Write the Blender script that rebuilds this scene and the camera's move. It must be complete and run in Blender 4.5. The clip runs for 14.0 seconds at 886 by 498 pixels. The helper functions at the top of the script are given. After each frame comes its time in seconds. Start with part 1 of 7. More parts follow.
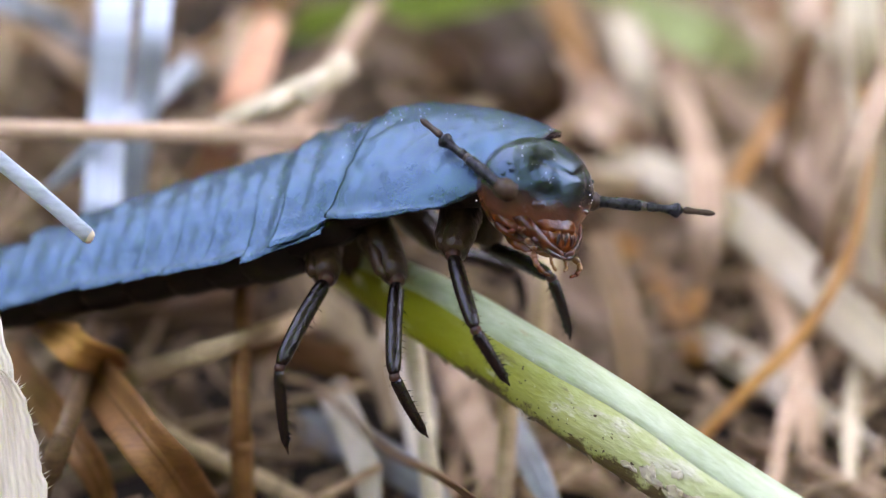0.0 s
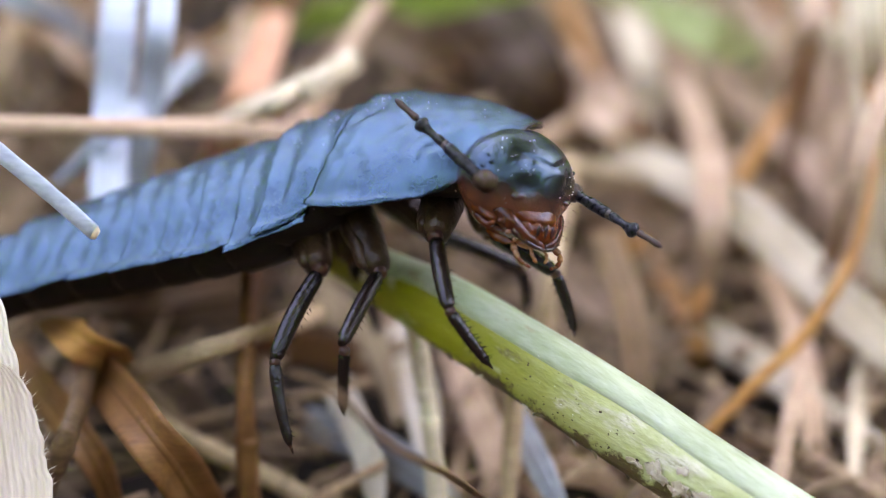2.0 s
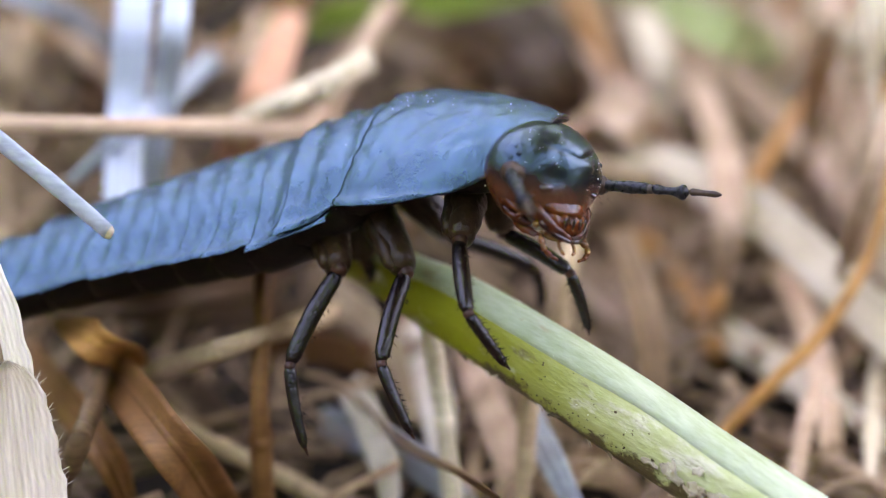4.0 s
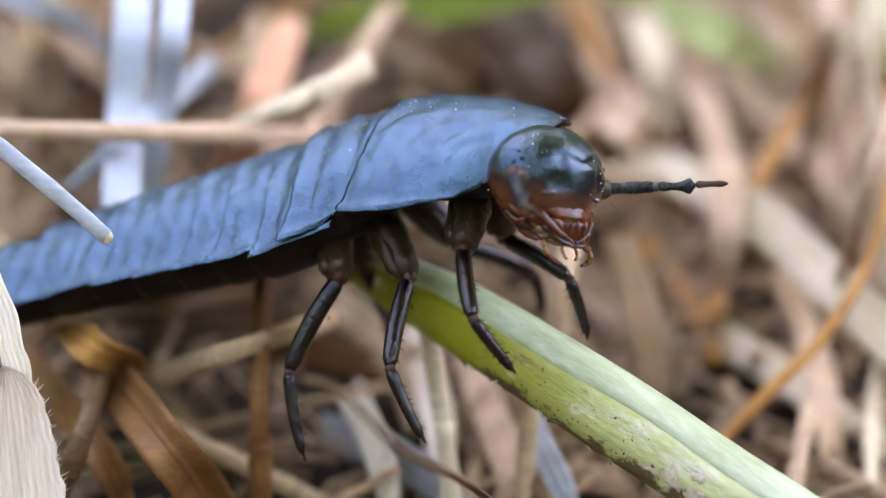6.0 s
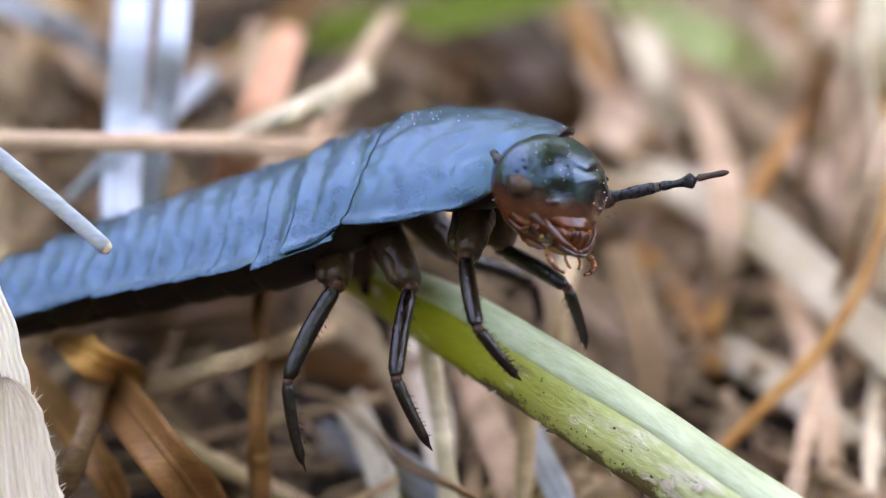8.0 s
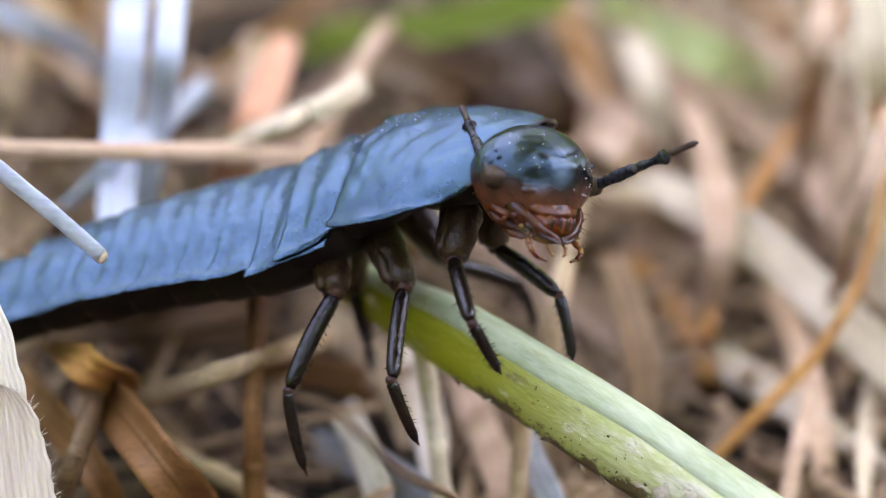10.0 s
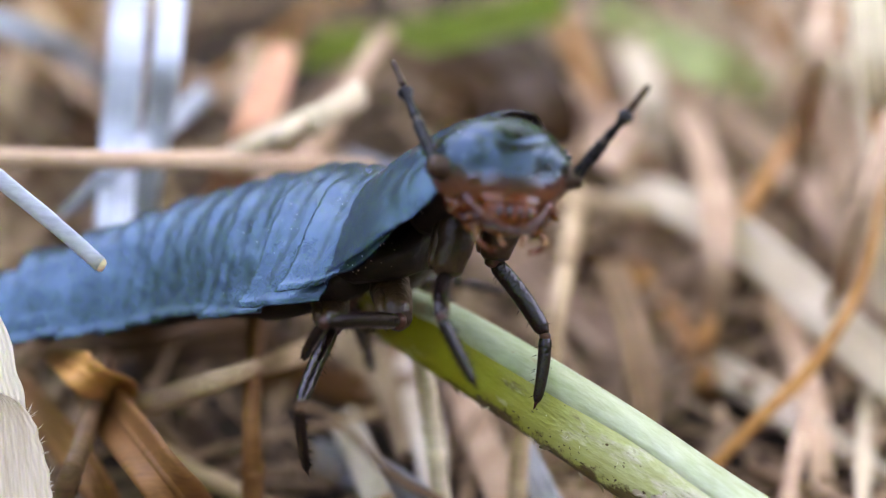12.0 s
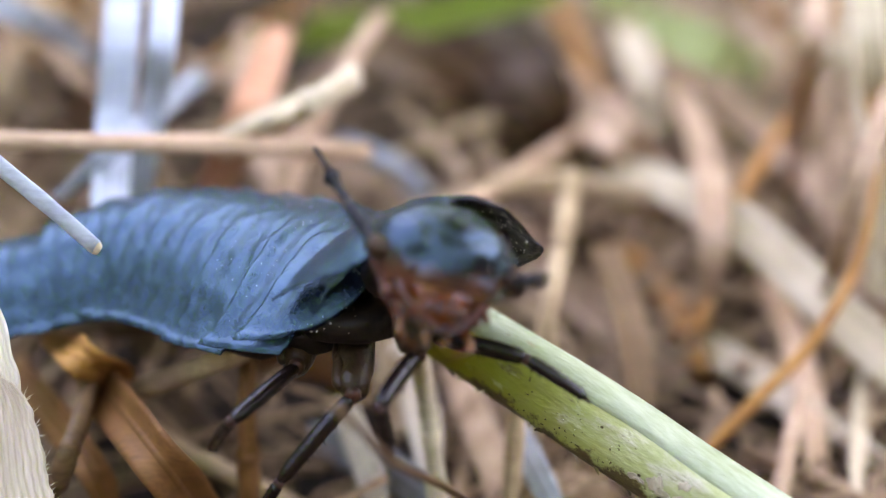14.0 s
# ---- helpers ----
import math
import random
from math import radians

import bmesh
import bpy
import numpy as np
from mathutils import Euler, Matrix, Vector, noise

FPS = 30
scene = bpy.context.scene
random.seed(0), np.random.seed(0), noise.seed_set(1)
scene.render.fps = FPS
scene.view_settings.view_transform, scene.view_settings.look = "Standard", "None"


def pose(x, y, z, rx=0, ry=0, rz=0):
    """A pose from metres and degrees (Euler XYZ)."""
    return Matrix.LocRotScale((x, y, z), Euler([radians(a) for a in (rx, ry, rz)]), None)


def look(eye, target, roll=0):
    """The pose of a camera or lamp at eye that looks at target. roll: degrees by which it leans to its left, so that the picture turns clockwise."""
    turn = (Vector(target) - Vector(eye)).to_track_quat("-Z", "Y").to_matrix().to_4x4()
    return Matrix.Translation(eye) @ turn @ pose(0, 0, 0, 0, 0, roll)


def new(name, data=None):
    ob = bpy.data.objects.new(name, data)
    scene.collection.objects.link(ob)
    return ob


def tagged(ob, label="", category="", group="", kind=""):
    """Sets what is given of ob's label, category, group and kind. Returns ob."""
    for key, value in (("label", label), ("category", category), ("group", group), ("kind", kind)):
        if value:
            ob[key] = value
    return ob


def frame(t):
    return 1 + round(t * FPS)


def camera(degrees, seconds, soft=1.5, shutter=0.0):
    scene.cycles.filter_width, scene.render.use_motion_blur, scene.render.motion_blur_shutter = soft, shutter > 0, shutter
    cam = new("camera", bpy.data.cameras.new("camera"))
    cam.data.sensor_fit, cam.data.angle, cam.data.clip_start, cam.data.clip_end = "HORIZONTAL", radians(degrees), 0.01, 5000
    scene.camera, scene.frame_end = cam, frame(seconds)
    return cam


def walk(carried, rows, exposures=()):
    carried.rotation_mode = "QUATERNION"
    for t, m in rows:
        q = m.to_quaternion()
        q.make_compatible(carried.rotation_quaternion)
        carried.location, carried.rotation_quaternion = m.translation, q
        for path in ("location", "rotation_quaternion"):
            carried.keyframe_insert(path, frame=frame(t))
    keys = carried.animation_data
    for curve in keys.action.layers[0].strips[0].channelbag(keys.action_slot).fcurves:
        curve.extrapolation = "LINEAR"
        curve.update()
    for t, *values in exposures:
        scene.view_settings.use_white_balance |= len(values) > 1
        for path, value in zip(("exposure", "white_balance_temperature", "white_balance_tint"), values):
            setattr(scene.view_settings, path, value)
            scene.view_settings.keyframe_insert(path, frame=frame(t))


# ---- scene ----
# All lengths below are in millimetres on a stage: x to the right, y away from the camera, z up,
# tilted forwards by TILT against the ground; mm() turns them into metres.
TILT = 25.0
STAGE = pose(0, 0, 0.008, -TILT)
REACH = 30.0            # from the lens to the sharp plane, mm


def mm(x, y, z):
    return STAGE @ (Vector((x, y, z)) * 0.001)


def soil(x, y, up=0.0):
    """The stage point over (x, y) that lies `up` mm above the soil."""
    return Vector((x, y, (y * math.sin(radians(TILT)) - 8.0 + up) / math.cos(radians(TILT))))


cam = camera(2 * math.degrees(math.atan(7.84 / REACH)), 14.0, soft=1.15, shutter=0.4)
cam.data.dof.use_dof = True
cam.data.dof.focus_distance = (REACH + 0.1) * 0.001
cam.data.dof.aperture_fstop = 52
cam.data.dof.aperture_blades = 0


def held(pan, tip, ahead=0.0):
    """The hand-held camera: turned by pan to the left and tip upwards (degrees), moved ahead in mm."""
    return STAGE @ pose(0, (ahead - REACH) * 0.001, 0, 90 + tip, 0, pan)


walk(cam, [
    (0, held(0.000, 0.000, 0.00)),
    (0.5, held(-0.115, -0.019, 0.01)),
    (1, held(-0.134, -0.153, 0.01)),
    (1.5, held(-0.019, -0.019, 0.01)),
    (2, held(0.172, -0.134, 0.02)),
    (2.5, held(0.458, -0.153, 0.03)),
    (3, held(0.477, -0.210, 0.03)),
    (3.2, held(0.516, -0.191, 0.04)),
    (5.3, held(0.764, -0.096, 0.16)),
    (5.5, held(0.764, -0.057, 0.16)),
    (6, held(0.649, 0.038, 0.16)),
    (6.5, held(0.688, 0.210, 0.16)),
    (7, held(0.726, 0.286, 0.16)),
    (7.5, held(0.668, 0.229, 0.16)),
    (8, held(0.611, 0.382, 0.16)),
    (10.3, held(0.420, 0.726, 0.02)),
    (10.5, held(0.439, 0.764, 0.02)),
    (11, held(0.497, 0.802, 0.02)),
    (11.5, held(0.458, 0.859, 0.01)),
    (12, held(0.382, 0.955, 0.01)),
    (12.5, held(0.306, 0.898, 0.01)),
    (13, held(0.306, 0.840, 0.01)),
    (13.5, held(0.382, 0.764, 0.00)),
    (14, held(0.229, 0.382, 0.00)),
], exposures=[(0, 4.05, 8500, 43), (14, 4.05, 8500, 43)])

# ---- light: open shade under a blue sky, a veiled sun high behind a leafy shrub ----
world = bpy.data.worlds.new("sky")
scene.world = world
world.use_nodes = True
wn = world.node_tree.nodes
sky = wn.new("ShaderNodeTexSky")
sky.sky_type = 'NISHITA'
sky.sun_disc = False
sky.sun_elevation = radians(56)
sky.sun_rotation = radians(45)
sky.air_density, sky.dust_density, sky.ozone_density = 1.2, 0.6, 2.0
wn["Background"].inputs["Strength"].default_value = 0.15
world.node_tree.links.new(sky.outputs[0], wn["Background"].inputs["Color"])
sun = new("sun", bpy.data.lights.new("sun", 'SUN'))
sun.data.energy = 2.0
sun.data.angle = radians(25)
sun.data.color = (1.0, 0.97, 0.93)
sun.matrix_world = look((1.25, 1.25, 2.6), (0, 0, 0))


# ---- materials ----
def material(name, dark, light, rough=0.6, fine=6.0, coarse=0.8, bump=0.02, stretch=(1, 1, 1), spec=0.2,
             per="object", spread=0.25, third=None, coat=0.0):
    """A surface mottled between two colours at a fine and a coarse scale (per mm), with relief of `bump` mm."""
    m = bpy.data.materials.new(name)
    m.use_nodes = True
    n, l = m.node_tree.nodes, m.node_tree.links
    b = n["Principled BSDF"]
    tc = n.new("ShaderNodeTexCoord")
    mp = n.new("ShaderNodeMapping")
    mp.inputs["Scale"].default_value = [1000 * s for s in stretch]
    l.new(tc.outputs["Object"], mp.inputs["Vector"])
    a, c = n.new("ShaderNodeTexNoise"), n.new("ShaderNodeTexNoise")
    for tex, s, d in ((a, fine, 5), (c, coarse, 3)):
        tex.inputs["Scale"].default_value, tex.inputs["Detail"].default_value = s, d
        l.new(mp.outputs[0], tex.inputs["Vector"])
    mix = n.new("ShaderNodeMath")
    mix.operation = "MULTIPLY_ADD"
    mix.inputs[1].default_value = 0.45
    l.new(a.outputs["Fac"], mix.inputs[0])
    half = n.new("ShaderNodeMath")
    half.operation = "MULTIPLY"
    half.inputs[1].default_value = 0.55
    l.new(c.outputs["Fac"], half.inputs[0])
    l.new(half.outputs[0], mix.inputs[2])
    ramp = n.new("ShaderNodeValToRGB")
    ramp.color_ramp.elements[0].position, ramp.color_ramp.elements[1].position = 0.33, 0.67
    ramp.color_ramp.elements[0].color, ramp.color_ramp.elements[1].color = (*dark, 1), (*light, 1)
    if third:
        e = ramp.color_ramp.elements.new(0.5)
        e.color = (*third, 1)
    l.new(mix.outputs[0], ramp.inputs[0])
    colour = ramp.outputs[0]
    if spread:
        rnd = n.new("ShaderNodeObjectInfo") if per == "object" else n.new("ShaderNodeNewGeometry")
        val = n.new("ShaderNodeMapRange")
        val.inputs["To Min"].default_value, val.inputs["To Max"].default_value = 1 - spread, 1 + spread
        l.new(rnd.outputs["Random" if per == "object" else "Random Per Island"], val.inputs["Value"])
        hsv = n.new("ShaderNodeHueSaturation")
        l.new(val.outputs[0], hsv.inputs["Value"])
        l.new(colour, hsv.inputs["Color"])
        colour = hsv.outputs[0]
    l.new(colour, b.inputs["Base Color"])
    rr = n.new("ShaderNodeMapRange")
    rr.inputs["To Min"].default_value, rr.inputs["To Max"].default_value = rough * 0.8, min(1, rough * 1.2)
    l.new(a.outputs["Fac"], rr.inputs["Value"])
    l.new(rr.outputs[0], b.inputs["Roughness"])
    b.inputs["Specular IOR Level"].default_value = spec
    b.inputs["Coat Weight"].default_value = coat
    if bump:
        bp = n.new("ShaderNodeBump")
        bp.inputs["Strength"].default_value, bp.inputs["Distance"].default_value = 0.8, bump * 0.001
        l.new(mix.outputs[0], bp.inputs["Height"])
        l.new(bp.outputs[0], b.inputs["Normal"])
    return m


def tinted_ramp(m, axis, low, high, under, noise_amount=0.25):
    """Pigment that turns from `under` to the material's own colour along one axis of the object, from low to high mm."""
    n, l = m.node_tree.nodes, m.node_tree.links
    b = n["Principled BSDF"]
    own = b.inputs["Base Color"].links[0].from_socket
    tc = n.new("ShaderNodeTexCoord")
    sep = n.new("ShaderNodeSeparateXYZ")
    l.new(tc.outputs["Object"], sep.inputs[0])
    nz = n.new("ShaderNodeTexNoise")
    nz.inputs["Scale"].default_value = 1800
    l.new(tc.outputs["Object"], nz.inputs["Vector"])
    ad = n.new("ShaderNodeMath")
    ad.operation = "MULTIPLY_ADD"
    ad.inputs[1].default_value = noise_amount * 0.001
    l.new(nz.outputs["Fac"], ad.inputs[0])
    l.new(sep.outputs[axis], ad.inputs[2])
    mr = n.new("ShaderNodeMapRange")
    mr.interpolation_type = "SMOOTHSTEP"
    mr.inputs["From Min"].default_value, mr.inputs["From Max"].default_value = low * 0.001, high * 0.001
    l.new(ad.outputs[0], mr.inputs["Value"])
    mx = n.new("ShaderNodeMix")
    mx.data_type = "RGBA"
    l.new(mr.outputs[0], mx.inputs["Factor"])
    mx.inputs[6].default_value = (*under, 1)
    l.new(own, mx.inputs[7])
    l.new(mx.outputs[2], b.inputs["Base Color"])
    return m


def stained(m, colour, scale, low, high, stretch=(1, 1, 1)):
    """Patches of another pigment where a noise of `scale` per mm rises over low..high."""
    n, l = m.node_tree.nodes, m.node_tree.links
    b = n["Principled BSDF"]
    own = b.inputs["Base Color"].links[0].from_socket
    tc, mp, nz = n.new("ShaderNodeTexCoord"), n.new("ShaderNodeMapping"), n.new("ShaderNodeTexNoise")
    mp.inputs["Scale"].default_value = [1000 * s for s in stretch]
    nz.inputs["Scale"].default_value, nz.inputs["Detail"].default_value = scale, 6
    nz.inputs["Roughness"].default_value = 0.65
    l.new(tc.outputs["Object"], mp.inputs["Vector"])
    l.new(mp.outputs[0], nz.inputs["Vector"])
    mr, mx = n.new("ShaderNodeMapRange"), n.new("ShaderNodeMix")
    mr.inputs["From Min"].default_value, mr.inputs["From Max"].default_value = low, high
    l.new(nz.outputs["Fac"], mr.inputs["Value"])
    mx.data_type = "RGBA"
    l.new(mr.outputs[0], mx.inputs["Factor"])
    mx.inputs[7].default_value = (*colour, 1)
    l.new(own, mx.inputs[6])
    l.new(mx.outputs[2], b.inputs["Base Color"])
    return m


def granular(m, scale, depth):
    """Fine grains, `scale` per mm and `depth` mm high, over the relief that the material has."""
    n, l = m.node_tree.nodes, m.node_tree.links
    b = n["Principled BSDF"]
    under = b.inputs["Normal"].links[0].from_socket
    tc, vo, bp = n.new("ShaderNodeTexCoord"), n.new("ShaderNodeTexVoronoi"), n.new("ShaderNodeBump")
    vo.inputs["Scale"].default_value = scale * 1000
    l.new(tc.outputs["Object"], vo.inputs["Vector"])
    bp.invert = True
    bp.inputs["Strength"].default_value, bp.inputs["Distance"].default_value = 1.0, depth * 0.001
    l.new(vo.outputs["Distance"], bp.inputs["Height"])
    l.new(under, bp.inputs["Normal"])
    l.new(bp.outputs[0], b.inputs["Normal"])
    return m


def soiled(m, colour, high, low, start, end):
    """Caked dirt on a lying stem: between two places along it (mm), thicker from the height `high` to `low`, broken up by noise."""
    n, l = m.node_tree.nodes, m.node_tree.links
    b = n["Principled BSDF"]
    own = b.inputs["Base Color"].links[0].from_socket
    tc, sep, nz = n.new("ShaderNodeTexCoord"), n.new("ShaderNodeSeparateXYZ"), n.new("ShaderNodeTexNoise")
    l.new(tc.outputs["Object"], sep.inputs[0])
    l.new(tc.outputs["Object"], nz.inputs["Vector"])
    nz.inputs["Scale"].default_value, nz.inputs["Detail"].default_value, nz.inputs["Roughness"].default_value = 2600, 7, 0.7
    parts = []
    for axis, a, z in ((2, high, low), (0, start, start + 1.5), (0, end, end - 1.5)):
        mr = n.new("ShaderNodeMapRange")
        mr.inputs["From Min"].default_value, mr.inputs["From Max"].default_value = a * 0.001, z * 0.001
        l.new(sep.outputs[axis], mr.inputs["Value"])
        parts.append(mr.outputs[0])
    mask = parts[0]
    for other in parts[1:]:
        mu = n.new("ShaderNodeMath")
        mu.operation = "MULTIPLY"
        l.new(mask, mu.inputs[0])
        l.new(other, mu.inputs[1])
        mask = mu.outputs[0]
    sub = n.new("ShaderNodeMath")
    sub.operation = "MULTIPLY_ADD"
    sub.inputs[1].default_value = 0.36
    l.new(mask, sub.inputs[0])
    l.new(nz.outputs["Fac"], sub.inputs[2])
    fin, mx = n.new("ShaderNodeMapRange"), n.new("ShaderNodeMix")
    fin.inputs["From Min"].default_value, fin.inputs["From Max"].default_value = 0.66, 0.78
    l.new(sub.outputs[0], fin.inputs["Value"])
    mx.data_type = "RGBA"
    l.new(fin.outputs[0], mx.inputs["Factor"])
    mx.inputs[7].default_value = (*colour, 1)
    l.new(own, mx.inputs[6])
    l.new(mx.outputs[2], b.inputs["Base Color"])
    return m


def patchy_wax(m, scale, low, high):
    """A bloom of wax that is thin in places: the gloss changes in patches."""
    n, l = m.node_tree.nodes, m.node_tree.links
    tc, nz, mr = n.new("ShaderNodeTexCoord"), n.new("ShaderNodeTexNoise"), n.new("ShaderNodeMapRange")
    nz.inputs["Scale"].default_value, nz.inputs["Detail"].default_value = scale * 1000, 8
    nz.inputs["Roughness"].default_value = 0.7
    l.new(tc.outputs["Object"], nz.inputs["Vector"])
    mr.inputs["From Min"].default_value, mr.inputs["From Max"].default_value = 0.36, 0.64
    mr.inputs["To Min"].default_value, mr.inputs["To Max"].default_value = low, high
    l.new(nz.outputs["Fac"], mr.inputs["Value"])
    l.new(mr.outputs[0], m.node_tree.nodes["Principled BSDF"].inputs["Specular IOR Level"])
    return m


CUTICLE = material("waxy_black_cuticle", (0.004, 0.009, 0.020), (0.012, 0.028, 0.054), 0.25, 34, 3.2, 0.028, spec=0.5, spread=0.06)
patchy_wax(CUTICLE, 0.9, 0.40, 0.68)
granular(CUTICLE, 30, 0.007)
CUTICLE.node_tree.nodes["Principled BSDF"].inputs["IOR"].default_value = 1.82
CUTICLE.node_tree.nodes["Principled BSDF"].inputs["Specular Tint"].default_value = (0.36, 0.76, 0.99, 1)
CAPSULE = tinted_ramp(material("polished_head_cuticle", (0.003, 0.003, 0.003), (0.010, 0.009, 0.008), 0.20, 26, 2.6, 0.02, spec=0.6, spread=0),
                      2, -0.45, 0.52, (0.20, 0.055, 0.020), 0.7)
granular(CAPSULE, 26, 0.005)
CAPSULE.node_tree.nodes["Principled BSDF"].inputs["IOR"].default_value = 1.58
CAPSULE.node_tree.nodes["Principled BSDF"].inputs["Specular Tint"].default_value = (0.40, 0.76, 1.0, 1)
VENTER = material("dull_dark_underside", (0.003, 0.002, 0.0012), (0.022, 0.012, 0.007), 0.55, 8, 1.5, 0.06, spec=0.2, spread=0.1)
COXAL = material("brown_olive_coxa", (0.006, 0.003, 0.0015), (0.050, 0.025, 0.011), 0.34, 7, 1.4, 0.10, spec=0.25, spread=0.1)
LEG = material("glossy_black_leg", (0.003, 0.0015, 0.001), (0.014, 0.0065, 0.004), 0.22, 18, 2, 0.03, spec=0.35, spread=0.1)
granular(LEG, 14, 0.010)
JOINT = material("reddish_joint_skin", (0.015, 0.006, 0.004), (0.085, 0.033, 0.019), 0.35, 8, 2, 0.02, spread=0.1)
AMBER = material("amber_mouthpart", (0.028, 0.006, 0.002), (0.20, 0.042, 0.008), 0.22, 8, 3, 0.06, spec=0.3, spread=0.15)
DARKAMBER = material("dark_red_mandible", (0.020, 0.004, 0.0015), (0.12, 0.024, 0.006), 0.2, 8, 3, 0.06, spec=0.3, spread=0.1)
PALEAMBER = material("pale_amber_skin", (0.10, 0.03, 0.008), (0.34, 0.15, 0.055), 0.25, 8, 3, 0.03, spec=0.5, spread=0.1)
for skin in (AMBER, PALEAMBER):
    skin.node_tree.nodes["Principled BSDF"].inputs["Subsurface Weight"].default_value = 0.35
    skin.node_tree.nodes["Principled BSDF"].inputs["Subsurface Scale"].default_value = 0.00025
    skin.node_tree.nodes["Principled BSDF"].inputs["Subsurface Radius"].default_value = (1.0, 0.35, 0.12)
HORN = material("dark_red_horn", (0.016, 0.005, 0.003), (0.060, 0.016, 0.008), 0.25, 8, 2, 0.03, spec=0.5, spread=0.1)
PALE_SKIN = material("pale_grey_brown_skin", (0.035, 0.026, 0.02), (0.13, 0.10, 0.08), 0.5, 8, 2, 0.05, spread=0.1)
ANTENNA = material("grey_black_antenna", (0.004, 0.004, 0.0045), (0.026, 0.024, 0.025), 0.28, 12, 3, 0.05, spread=0.05)
TIPBROWN = material("brown_antenna_tip", (0.028, 0.014, 0.009), (0.075, 0.042, 0.026), 0.4, 12, 2, 0.012, spread=0.05)
GRAIN = material("pale_dust", (0.6, 0.58, 0.52), (0.82, 0.80, 0.74), 0.8, 9, 2, 0, spread=0.2)

SHEATH = material("pale_green_sheath", (0.30, 0.34, 0.18), (0.50, 0.53, 0.36), 0.45, 7, 1.1, 0.06, (0.4, 1.4, 1.4), spec=0.3, spread=0)
STEM = tinted_ramp(material("green_stem_skin", (0.36, 0.375, 0.13), (0.54, 0.54, 0.29), 0.5, 9, 1.0, 0.08, (0.5, 1.2, 1.2), spec=0.3, spread=0),
                   0, -1.8, 4.2, (0.25, 0.245, 0.012), 1.6)
stained(STEM, (0.62, 0.56, 0.40), 1.1, 0.56, 0.66, (0.5, 1.3, 1.3))
stained(STEM, (0.17, 0.13, 0.05), 2.3, 0.60, 0.70, (0.5, 1.3, 1.3))
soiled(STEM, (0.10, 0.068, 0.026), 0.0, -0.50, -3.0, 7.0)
stained(SHEATH, (0.36, 0.26, 0.14), 1.7, 0.61, 0.70, (0.4, 1.3, 1.3))
SPECK = material("dark_speck", (0.03, 0.02, 0.010), (0.16, 0.11, 0.05), 0.8, 9, 2, 0.02, spread=0.4)
BARK = material("peeling_tan_skin", (0.30, 0.21, 0.13), (0.62, 0.52, 0.38), 0.7, 5, 1.2, 0.04, spread=0.2)
TAN = material("tan_straw", (0.26, 0.150, 0.075), (0.56, 0.385, 0.225), 0.6, 5, 0.35, 0.05, (0.25, 2.2, 2.2), spread=0.25)
PALE = material("bleached_straw", (0.50, 0.355, 0.215), (0.82, 0.66, 0.46), 0.55, 5, 0.35, 0.05, (0.2, 2.5, 2.5), spread=0.12)
WHITE = material("bleached_white_leaf", (0.30, 0.325, 0.355), (0.52, 0.555, 0.595), 0.5, 4, 0.3, 0.05, (0.15, 2.5, 2.5), spread=0.06)
CREAM = material("cream_dry_leaf", (0.48, 0.36, 0.26), (0.78, 0.65, 0.52), 0.6, 12, 2.2, 0.08, (1.0, 0.3, 0.06), spread=0.05)
PALE_SHEATH = material("bleached_sheath", (0.55, 0.45, 0.33), (0.80, 0.70, 0.57), 0.55, 9, 1.2, 0.05, (1.0, 0.6, 0.06), spread=0.05)
RUST = material("rusty_dry_leaf", (0.48, 0.18, 0.085), (0.76, 0.39, 0.24), 0.55, 4, 0.4, 0.05, (0.25, 2, 2), spread=0.12)
# dark brown that carries shade: leaf shapes for shaded gaps, some dark stalks
SHADE_DARK = material("shade_dark_litter", (0.035, 0.017, 0.008), (0.12, 0.062, 0.030), 0.55, 5, 0.4, 0.06, (0.25, 2, 2), spread=0.2)
BROWN = material("brown_dry_stalk", (0.085, 0.045, 0.022), (0.25, 0.135, 0.065), 0.55, 5, 0.4, 0.05, (0.25, 2, 2), spread=0.25)
PINKISH = material("pinkish_dry_stalk", (0.36, 0.195, 0.108), (0.68, 0.445, 0.295), 0.6, 5, 0.4, 0.05, (0.25, 2, 2), spread=0.2)
OCHRE = material("ochre_dry_stalk", (0.30, 0.105, 0.022), (0.58, 0.26, 0.075), 0.55, 5, 0.4, 0.04, (0.25, 2, 2), spread=0.15)
GREYED = material("greyed_dead_leaf", (0.20, 0.20, 0.20), (0.42, 0.42, 0.43), 0.5, 4, 0.3, 0.05, (0.15, 2.5, 2.5), spread=0.1)
OAK = material("orange_brown_stalk", (0.11, 0.038, 0.011), (0.26, 0.11, 0.036), 0.55, 5, 0.4, 0.05, (0.25, 2, 2), spread=0.1)
PALEGREEN = material("faded_green_leaf", (0.26, 0.28, 0.09), (0.42, 0.43, 0.18), 0.5, 4, 0.3, 0.04, (0.2, 2, 2), spread=0.1)
GREEN = material("green_grass_leaf", (0.18, 0.24, 0.03), (0.36, 0.43, 0.09), 0.45, 4, 0.3, 0.04, (0.2, 2, 2), spread=0.2)
SOIL = material("crumbly_dark_soil", (0.006, 0.004, 0.003), (0.036, 0.023, 0.014), 0.95, 1.6, 0.25, 0.25, spec=0.1, spread=0)
STRAWY = material("ground_under_dry_straw", (0.09, 0.052, 0.028), (0.36, 0.235, 0.14), 0.8, 0.8, 0.05, 0.3, spec=0.1, spread=0)
